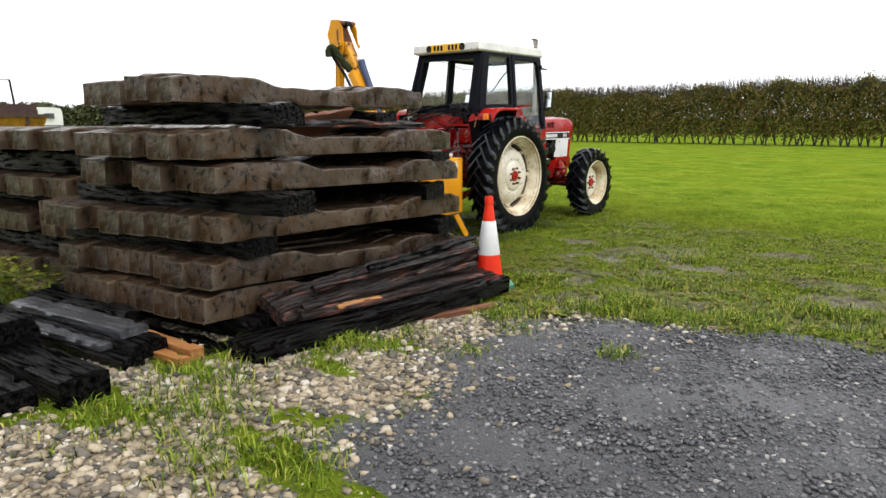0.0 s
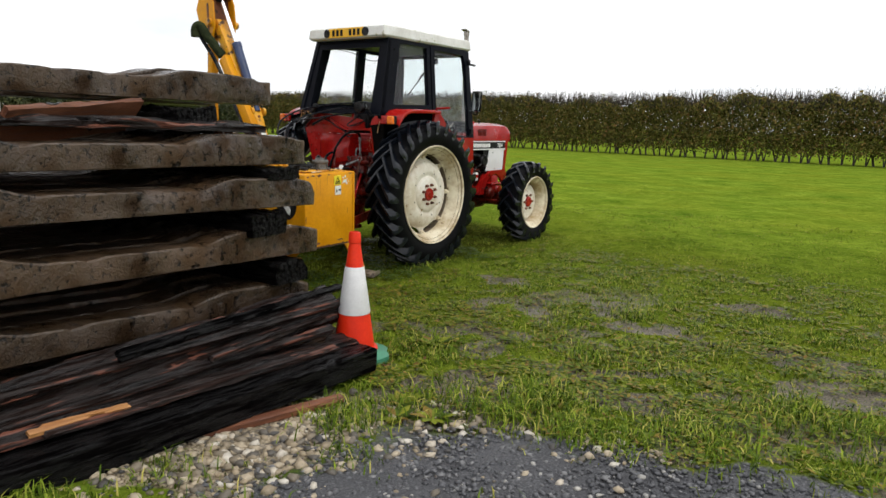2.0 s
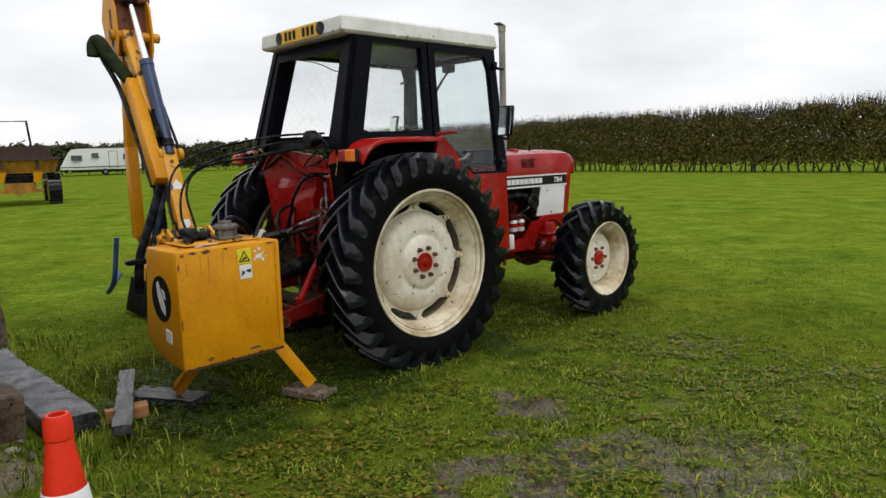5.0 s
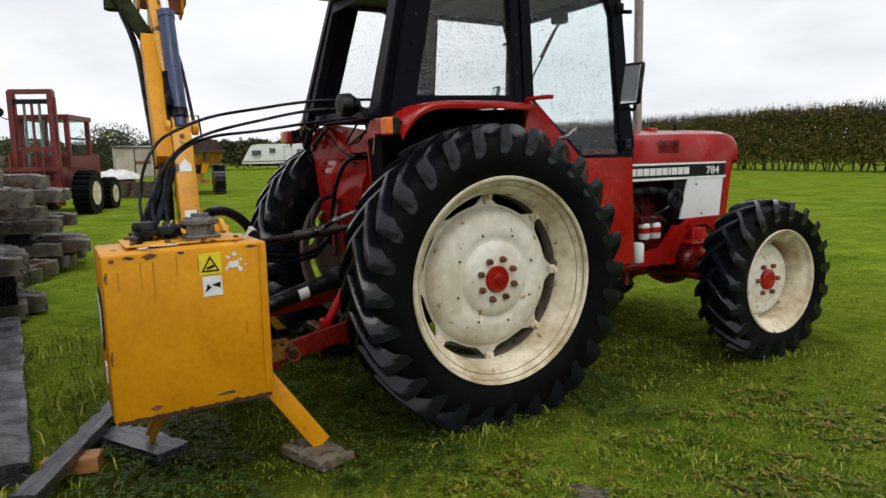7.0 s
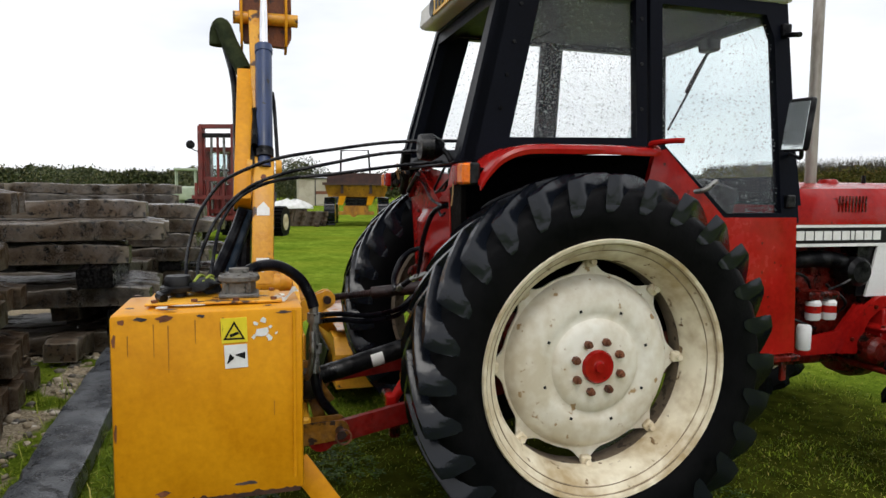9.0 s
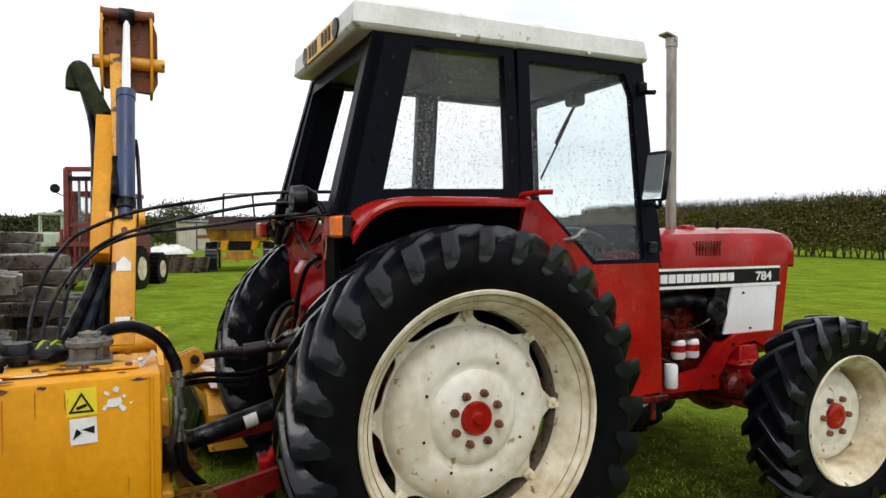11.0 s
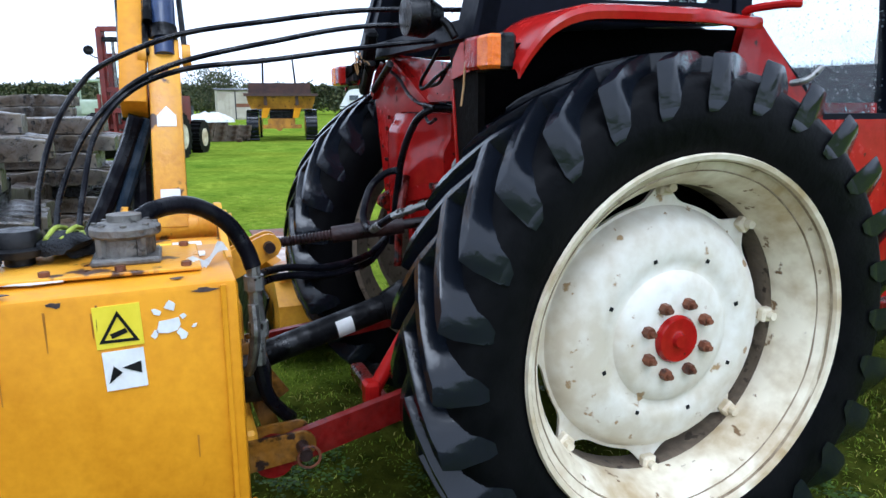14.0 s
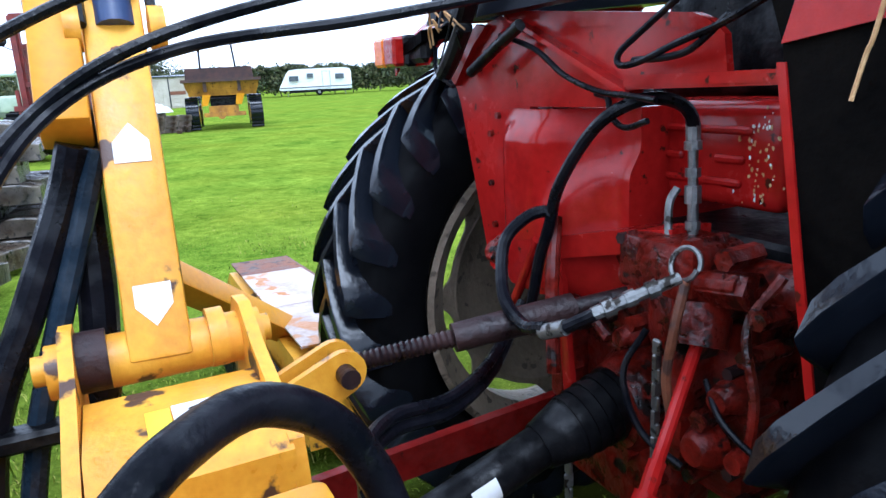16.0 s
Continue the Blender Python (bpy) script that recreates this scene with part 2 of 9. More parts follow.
def crack(m, scale, width, warp, worn=(0.26, 0.215, 0.17)):
    """Dark pitted cracks cut into a material's colour and relief, and paler edges: wear, with wet glints painted in."""
    n, l = m.node_tree.nodes, m.node_tree.links
    p = n["Principled BSDF"]
    tc, nz, vo, ad = n.new("ShaderNodeTexCoord"), n.new("ShaderNodeTexNoise"), n.new("ShaderNodeTexVoronoi"), n.new("ShaderNodeVectorMath")
    oi = n.new("ShaderNodeObjectInfo")
    nz.inputs["Scale"].default_value, nz.inputs["Detail"].default_value = 21.0, 7.0
    l.new(tc.outputs["Object"], nz.inputs["Vector"])
    ad.operation = "MULTIPLY_ADD"; ad.inputs[1].default_value = (warp, warp, warp)
    l.new(nz.outputs["Color"], ad.inputs[0]); l.new(tc.outputs["Object"], ad.inputs[2])
    sh = n.new("ShaderNodeVectorMath"); sh.operation = "ADD"
    sc = n.new("ShaderNodeVectorMath"); sc.operation = "SCALE"; sc.inputs[0].default_value = (7, 3, 5)
    l.new(oi.outputs["Random"], sc.inputs["Scale"]); l.new(sc.outputs["Vector"], sh.inputs[1]); l.new(ad.outputs["Vector"], sh.inputs[0])
    vo.feature = "DISTANCE_TO_EDGE"; vo.inputs["Scale"].default_value = scale
    l.new(sh.outputs["Vector"], vo.inputs["Vector"])
    mr = n.new("ShaderNodeMapRange"); mr.inputs["From Min"].default_value, mr.inputs["From Max"].default_value = width * 0.5, width
    l.new(vo.outputs["Distance"], mr.inputs["Value"])
    gate = n.new("ShaderNodeMapRange"); gate.inputs["From Min"].default_value, gate.inputs["From Max"].default_value = 0.355, 0.385
    l.new(nz.outputs["Fac"], gate.inputs["Value"])
    often = n.new("ShaderNodeMapRange"); often.inputs["From Min"].default_value, often.inputs["From Max"].default_value = 0.47, 0.50
    l.new(nz.outputs["Fac"], often.inputs["Value"])
    line = n.new("ShaderNodeMath"); line.operation = "MAXIMUM"
    l.new(mr.outputs["Result"], line.inputs[0]); l.new(often.outputs["Result"], line.inputs[1])
    mx = n.new("ShaderNodeMath"); mx.operation = "MINIMUM"
    l.new(line.outputs[0], mx.inputs[0]); l.new(gate.outputs["Result"], mx.inputs[1])
    dk = n.new("ShaderNodeMapRange"); dk.inputs["To Min"].default_value, dk.inputs["To Max"].default_value = 0.15, 1.0
    l.new(mx.outputs[0], dk.inputs["Value"])
    old = p.inputs["Base Color"].links[0].from_socket
    ml = n.new("ShaderNodeVectorMath"); ml.operation = "SCALE"
    l.new(old, ml.inputs[0]); l.new(dk.outputs["Result"], ml.inputs["Scale"]); l.new(ml.outputs["Vector"], p.inputs["Base Color"])
    # pale tone on convex edges: worn arris plus water glint as colour
    ge = n.new("ShaderNodeNewGeometry")
    ew = n.new("ShaderNodeMapRange"); ew.inputs["From Min"].default_value, ew.inputs["From Max"].default_value, ew.inputs["To Max"].default_value = 0.53, 0.62, 0.75
    l.new(ge.outputs["Pointiness"], ew.inputs["Value"])
    em = n.new("ShaderNodeMath"); em.operation = "MULTIPLY"
    l.new(ew.outputs["Result"], em.inputs[0]); l.new(gate.outputs["Result"], em.inputs[1])
    wm = n.new("ShaderNodeMix"); wm.data_type = "RGBA"; wm.inputs["B"].default_value = (*worn, 1)
    l.new(em.outputs[0], wm.inputs["Factor"]); l.new(ml.outputs["Vector"], wm.inputs["A"]); l.new(wm.outputs["Result"], p.inputs["Base Color"])
    bp = n.new("ShaderNodeBump"); bp.inputs["Strength"].default_value, bp.inputs["Distance"].default_value = 1.0, 0.016
    hb = n.new("ShaderNodeMath"); hb.operation = "MULTIPLY_ADD"; hb.inputs[1].default_value = 0.5
    l.new(nz.outputs["Fac"], hb.inputs[0]); l.new(mx.outputs[0], hb.inputs[2])
    l.new(hb.outputs[0], bp.inputs["Height"])
    if p.inputs["Normal"].links:
        l.new(p.inputs["Normal"].links[0].from_socket, bp.inputs["Normal"])
    l.new(bp.outputs["Normal"], p.inputs["Normal"])


crack(CONCRETE, 7.0, 0.025, 0.30, (0.16, 0.125, 0.09))
CONCRETE_OLD = mat("old_grey_concrete", (0.018, 0.012, 0.0075), (0.066, 0.046, 0.030), (0.15, 0.5), 2.6, 80, 0.4, spec=(0.1, 0.85), rand=0.5, stretch=(1.0, 1.0, 1.0), spots=(0.006, 0.005, 0.004), spot_scale=28, spot_at=0.62)
crack(CONCRETE_OLD, 7.0, 0.025, 0.30, (0.30, 0.26, 0.20))
WORN_PALE = mat("worn_pale_metal", (0.30, 0.20, 0.15), (0.62, 0.52, 0.46), (0.35, 0.7), 7, 50, 0.3, spots=(0.40, 0.15, 0.02), spot_scale=8, spot_at=0.58)
DUSTY = mat("dusty_black_steel", (0.0012, 0.0012, 0.0013), (0.006, 0.005, 0.0042), (0.4, 0.7), 5, 50, 0.2, spec=0.02, spots=(0.03, 0.016, 0.011), spot_scale=14, spot_at=0.70)
TIMBER = mat("wet_black_timber", (0.0008, 0.0008, 0.0010), (0.0040, 0.0034, 0.0034), (0.14, 0.42), 5, 40, 0.8, spec=(0.0, 0.16), stretch=(6, 0.5, 6), spots=(0.03, 0.022, 0.016), spot_scale=6, spot_at=0.72, rand=0.3)
ROTTEN = mat("rotten_split_timber", (0.0022, 0.0016, 0.0014), (0.026, 0.0145, 0.0115), (0.2, 0.6), 5, 30, 1.0, spec=(0.04, 0.5), stretch=(7, 0.4, 7), spots=(0.17, 0.066, 0.044), spot_scale=5, spot_at=0.60, rand=0.4)
FRESH = mat("fresh_split_timber", (0.26, 0.10, 0.025), (0.46, 0.22, 0.07), (0.4, 0.7), 6, 40, 0.4, stretch=(6, 0.5, 6))
BATTEN = mat("red_brown_batten", (0.10, 0.032, 0.015), (0.22, 0.08, 0.035), (0.35, 0.7), 6, 40, 0.5, stretch=(6, 0.5, 6))
WET_SLAB = mat("wet_grey_slab", (0.022, 0.024, 0.028), (0.085, 0.090, 0.098), (0.12, 0.5), 5, 70, 0.5, spec=(0.1, 0.7), spots=(0.008, 0.008, 0.009), spot_scale=16, spot_at=0.60)
GREY_WOOD = mat("grey_weathered_board", (0.014, 0.015, 0.018), (0.058, 0.060, 0.066), (0.10, 0.32), 5, 40, 0.4, spec=(0.3, 0.9), stretch=(6, 0.5, 6), rand=0.2)
BAG = mat("white_bag", (0.6, 0.6, 0.58), (0.8, 0.8, 0.79), (0.4, 0.7), 5, 40, 0.5)
CARAVAN = mat("white_caravan_panel", (0.70, 0.71, 0.70), (0.80, 0.80, 0.80), (0.3, 0.5), 1.5, 20, 0.05)
DARK_PANE = mat("dark_window_pane", (0.04, 0.05, 0.06), (0.08, 0.09, 0.10), (0.08, 0.15), 3, 20, 0.0)
SHED = mat("beige_shed_panel", (0.36, 0.31, 0.24), (0.50, 0.45, 0.37), (0.5, 0.8), 1.5, 20, 0.2)
FORK_RED = mat("faded_red_paint", (0.075, 0.010, 0.008), (0.20, 0.026, 0.020), (0.35, 0.6), 3, 40, 0.1, spots=(0.12, 0.03, 0.02), spot_scale=9, spot_at=0.64)
PALE_GREEN = mat("pale_green_machine", (0.30, 0.36, 0.26), (0.42, 0.47, 0.36), (0.4, 0.6), 3, 30, 0.1)
CAB_GLASS = glass_mat("rain_spotted_glass", (0.985, 0.99, 0.99), haze=0.03)
TINT_GLASS = glass_mat("blue_tinted_glass", (0.94, 0.985, 0.985), haze=0.01, drops=False)
MIRROR = mat("mirror_glass", (0.7, 0.75, 0.74), (0.75, 0.8, 0.79), (0.03, 0.08), 5, 50, 0.0, metal=1.0)

# ---- mesh helpers ----
def V3(*a):
    return Vector(a)


def box(bm, c, s, rot=None, bev=0.0, seg=1):
    """A box of size s round c; rot: Euler degrees; bev: rounded edges."""
    m = Matrix.Translation(c) @ (pose(0, 0, 0, *rot) if rot else Matrix.Identity(4)) @ Matrix.Diagonal((*s, 1))
    g = bmesh.ops.create_cube(bm, size=1.0, matrix=m)
    if bev:
        vs = set(g["verts"])
        es = [e for e in bm.edges if e.verts[0] in vs and e.verts[1] in vs]
        bmesh.ops.bevel(bm, geom=es, offset=bev, segments=seg, affect="EDGES", profile=0.5)


def ring(bm, c, a, b, r, n):
    return [bm.verts.new(c + r * (math.cos(2 * math.pi * i / n) * a + math.sin(2 * math.pi * i / n) * b)) for i in range(n)]


def bridge(bm, r0, r1):
    n = len(r0)
    for i in range(n):
        bm.faces.new((r0[i], r0[(i + 1) % n], r1[(i + 1) % n], r1[i]))


def axes_of(d):
    d = d.normalized()
    a = d.cross(V3(0, 0, 1)) if abs(d.z) < 0.9 else d.cross(V3(1, 0, 0))
    a.normalize()
    return a, d.cross(a).normalized()


def cyl(bm, p0, p1, r0, r1=None, n=14, caps=True):
    p0, p1 = Vector(p0), Vector(p1)
    a, b = axes_of(p1 - p0)
    q0, q1 = ring(bm, p0, a, b, r0, n), ring(bm, p1, a, b, r0 if r1 is None else r1, n)
    bridge(bm, q0, q1)
    if caps:
        bm.faces.new(q0[::-1]); bm.faces.new(q1)


def smooth_path(pts, sub):
    pts = [Vector(p) for p in pts]
    p = [pts[0] * 2 - pts[1]] + pts + [pts[-1] * 2 - pts[-2]]
    out = []
    for i in range(1, len(p) - 2):
        for k in range(sub):
            t = k / sub
            a, b, c, d = p[i - 1], p[i], p[i + 1], p[i + 2]
            out.append(0.5 * ((2 * b) + (c - a) * t + (2 * a - 5 * b + 4 * c - d) * t * t + (3 * b - a - 3 * c + d) * t ** 3))
    return out + [pts[-1]]


def tube(bm, pts, r, n=8, sub=6):
    """A round hose along a smooth line."""
    path = smooth_path(pts, sub) if sub > 1 else [Vector(p) for p in pts]
    last, a = None, None
    for i, p in enumerate(path):
        d = (path[min(i + 1, len(path) - 1)] - path[max(i - 1, 0)]).normalized()
        a = axes_of(d)[0] if a is None else (a - d * a.dot(d)).normalized()
        q = ring(bm, p, a, d.cross(a), r, n)
        if last:
            bridge(bm, last, q)
        else:
            bm.faces.new(q[::-1])
        last = q
    bm.faces.new(last)


def prism(bm, pts, vec):
    """A flat polygon drawn out along vec."""
    vec = Vector(vec)
    a = [bm.verts.new(Vector(p)) for p in pts]
    b = [bm.verts.new(Vector(p) + vec) for p in pts]
    bm.faces.new(a[::-1]); bm.faces.new(b)
    bridge(bm, a, b)


def lathe(bm, prof, c=(0, 0, 0), n=48, closed=True, axis="x"):
    """Turns a profile of (radius, height) round an axis through c."""
    c = Vector(c)
    ax = {"x": (V3(1, 0, 0), V3(0, 1, 0), V3(0, 0, 1)), "z": (V3(0, 0, 1), V3(1, 0, 0), V3(0, 1, 0)), "y": (V3(0, 1, 0), V3(0, 0, 1), V3(1, 0, 0))}[axis]
    rings = [ring(bm, c + ax[0] * h, ax[1], ax[2], max(r, 1e-4), n) for r, h in prof]
    for q0, q1 in zip(rings, rings[1:]):
        bridge(bm, q0, q1)
    if closed:
        bridge(bm, rings[-1], rings[0])


def turned(bm, p0, p1, prof, n=12):
    """One turned piece from p0 to p1: (share of the length, radius)."""
    p0, p1 = Vector(p0), Vector(p1)
    a, b = axes_of(p1 - p0)
    rings = [ring(bm, p0.lerp(p1, t), a, b, q, n) for t, q in prof]
    for q0, q1 in zip(rings, rings[1:]):
        bridge(bm, q0, q1)
    bm.faces.new(rings[0][::-1]); bm.faces.new(rings[-1])


def steps(radii):
    """A stepped outline of equal lengths for turned()."""
    k = len(radii)
    return [q for i, v in enumerate(radii) for q in ((i / k + 0.001, v), ((i + 1) / k - 0.001, v))]


def mesh_of(name, bm, material, angle=35):
    bmesh.ops.recalc_face_normals(bm, faces=bm.faces[:])
    me = bpy.data.meshes.new(name)
    bm.to_mesh(me); bm.free()
    me.materials.append(material)
    me.shade_smooth(); me.set_sharp_from_angle(angle=radians(angle))
    return me


def part(name, bm, material, parent=None, label="", angle=35):
    """One mesh object under a thing or a part."""
    ob = new(name, mesh_of(name, bm, material, angle))
    if parent is not None:
        ob.parent = parent
        if parent.parent is None:
            ob.matrix_parent_inverse = parent.matrix_basis.inverted()
    return tagged(ob, label) if label else ob


def thing(name, label, category, at=(0, 0, 0), group=""):
    ob = new(name)
    ob.empty_display_size = 0.2
    ob.location = at
    return tagged(ob, label, category, group)


def P(fn, name, material, parent, *a, label="", angle=35, **k):
    """One part made by one helper."""
    bm = bmesh.new()
    fn(bm, *a, **k)
    return part(name, bm, material, parent, label, angle)


def oriented(bm, p0, p1, w, h, bev=0.01, up=(0, 1, 0), taper=1.0):
    """A square arm from p0 to p1; w across 'up', h along it."""
    p0, p1, up = Vector(p0), Vector(p1), Vector(up)
    d = (p1 - p0).normalized()
    s = d.cross(up).normalized()
    u = s.cross(d).normalized()
    vs = []
    for p, k in ((p0, 1.0), (p1, taper)):
        vs.append([bm.verts.new(p + s * a * w / 2 * k + u * b * h / 2 * k) for a, b in ((-1, -1), (1, -1), (1, 1), (-1, 1))])
    bridge(bm, vs[0], vs[1])
    f0, f1 = bm.faces.new(vs[0][::-1]), bm.faces.new(vs[1])
    if bev:
        es = list({e for v in vs[0] + vs[1] for e in v.link_edges})
        bmesh.ops.bevel(bm, geom=es, offset=bev, segments=2, affect="EDGES", profile=0.5)


def sm(e0, e1, v):
    t = max(0.0, min(1.0, (v - e0) / (e1 - e0)))
    return t * t * (3 - 2 * t)


def ground_z(x, y):
    """Height of the ground: level by the tractor, a bank of stone at the stack, a slow rise to the west."""
    z = 0.006 * max(0.0, -x - 15.0)
    z += 0.15 * sm(-3.2, -5.4, y) * sm(4.0, 2.6, x)
    z += 0.012 * math.sin(x * 1.7 + 0.5) * math.sin(y * 1.3) * sm(40, 10, abs(x) + abs(y))
    return z

# ---- ground ----
EDGE_N = 0.30


def n2(x, y, s, k=0.0):
    return noise.noise(V3(x * s, y * s, k))


# grassy places in the gravel and bare wet mud in the grass: middle and half widths
GRASSY = ((2.58, -6.30, 0.36, 0.20), (2.46, -5.76, 0.22, 0.14), (2.42, -5.50, 0.25, 0.12), (2.79, -4.90, 0.13, 0.30), (3.0, -4.62, 0.14, 0.18),
          (3.50, -5.95, 0.30, 0.13), (3.98, -5.98, 0.22, 0.18))
BARE = ((2.98, -2.80, 0.18, 0.22), (3.40, -2.98, 0.20, 0.22), (3.50, -2.02, 0.18, 0.16), (3.75, -0.76, 0.26, 0.16), (2.71, -0.96, 0.17, 0.14), (3.05, -0.38, 0.22, 0.14),
        (3.25, -1.23, 0.14, 0.12), (4.03, 0.36, 0.29, 0.19), (4.70, -0.80, 0.26, 0.17), (4.97, -1.32, 0.29, 0.22), (4.65, -2.25, 0.24, 0.22), (2.86, -2.00, 0.11, 0.14),
        (4.10, -2.20, 0.14, 0.14), (3.20, -3.35, 0.15, 0.17), (1.93, -0.15, 0.20, 0.17), (3.43, -0.82, 0.19, 0.13), (2.52, -1.79, 0.14, 0.14), (3.31, -1.42, 0.17, 0.13))


def patch(x, y, spots, rag):
    """How far a place lies within one of a few ragged-edged spots."""
    w = n2(x, y, 4.6, 41.0) * rag + n2(x, y, 11.0, 43.0) * rag * 0.6
    return max(sm(1.25, 0.75, math.hypot((x - u) / p, (y - v) / q) + w) for u, v, p, q in spots)


def regions(x, y):
    """Shares of pale stone, dark chippings and trodden mud at a place; the rest is grass."""
    ye = -3.0 + EDGE_N * (x - 3.6)
    if x > 6:
        ye = -2.28 + 0.1 * (x - 6)
    xb = 3.25 + 0.35 * max(0.0, -4.5 - y)
    a, b, c = n2(x, y, 1.1), n2(x, y, 3.3, 4.0), n2(x, y, 0.55, 9.0)
    dark = sm(xb - 0.55, xb + 0.35, x + 0.35 * a) * sm(ye + 0.12, ye - 0.22, y + 0.22 * b)
    inside = sm(ye + 0.25, ye - 0.25, y + 0.3 * b) if x > 2.2 else sm(-2.25, -2.75, y + 0.25 * b)
    pale = (1 - dark) * inside * sm(-9, -6, x)
    west = sm(2.6, 1.7, x + 0.5 * a + 0.2 * b)
    pale *= (1 - west * (1 - sm(-7.2, -6.4, y + 0.5 * a))) * sm(-9.8, -8.0, y + 0.8 * c + 0.3 * b)
    tuft = sm(0.02, 0.22, n2(x, y, 1.9, 17.0) - 0.10) if x < 1.9 else max(patch(x, y, GRASSY, 0.28), 0.9 * sm(0.28, 0.40, n2(x, y, 2.6, 17.0)))
    pale *= 1 - 0.95 * tuft
    if x > 2.9:
        dark *= 1 - patch(x, y, GRASSY[5:], 0.5)
    scuff = sm(2.6, -1.8, y) * sm(0.6, 2.4, x) * sm(0.08, 0.26, a * 0.55 + b * 0.7 + c * 0.4 - 0.05 + 0.10 * sm(-0.8, -2.6, y))
    mud = (1 - inside) * max(0.8 * scuff, patch(x, y, BARE, 0.95))
    return pale, dark, mud, inside


def spread(lo, hi, step, far, grow):
    mid = list(np.arange(lo, hi + 1e-6, step))
    out, s, v = [], step, hi
    while v < far:
        s *= grow
        v += s
        out.append(v)
    low, s, v = [], step, lo
    while v > -far:
        s *= grow
        v -= s
        low.append(v)
    return low[::-1] + mid + out


def thatch_and_shade(x, y):
    """Where the grass is tall enough to show dark soil between its blades, plus shade painted under the parked machine.
    """
    # painted shade: darkens the ground below tractor and trimmer
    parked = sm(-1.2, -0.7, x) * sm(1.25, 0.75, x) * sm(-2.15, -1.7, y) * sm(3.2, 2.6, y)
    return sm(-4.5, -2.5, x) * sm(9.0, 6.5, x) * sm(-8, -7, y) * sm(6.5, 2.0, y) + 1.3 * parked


def build_ground():
    xs, ys = spread(-1.5, 8.0, 0.07, 1200, 1.16), spread(-7.6, 3.5, 0.07, 1200, 1.16)
    verts, cols = [], []
    for y in ys:
        for x in xs:
            near = abs(x) < 14 and abs(y) < 14
            pale, dark, mud, _ = regions(x, y) if near else (0, 1.0 if (x > 6 and y < -2.3 + 0.1 * (x - 6)) else 0, 0, 0)
            z = ground_z(x, y)
            if near:
                z += 0.012 * n2(x, y, 2.2, 3.0) - 0.012 * mud + 0.006 * n2(x, y, 9.0, 5.0)
            verts.append((x, y, z))
            cols += [pale, dark, mud, thatch_and_shade(x, y)]
    w, h = len(xs), len(ys)
    faces = [(j * w + i, j * w + i + 1, (j + 1) * w + i + 1, (j + 1) * w + i) for j in range(h - 1) for i in range(w - 1)]
    me = bpy.data.meshes.new("ground")
    me.from_pydata(verts, [], faces)
    at = me.color_attributes.new("cover", "FLOAT_COLOR", "POINT")
    at.data.foreach_set("color", cols)
    me.shade_smooth()
    me.materials.append(ground_mat())
    return tagged(new("ground", me), "wet mown grass field with trodden mud, pale stone and dark chippings", "ground", kind="structure")


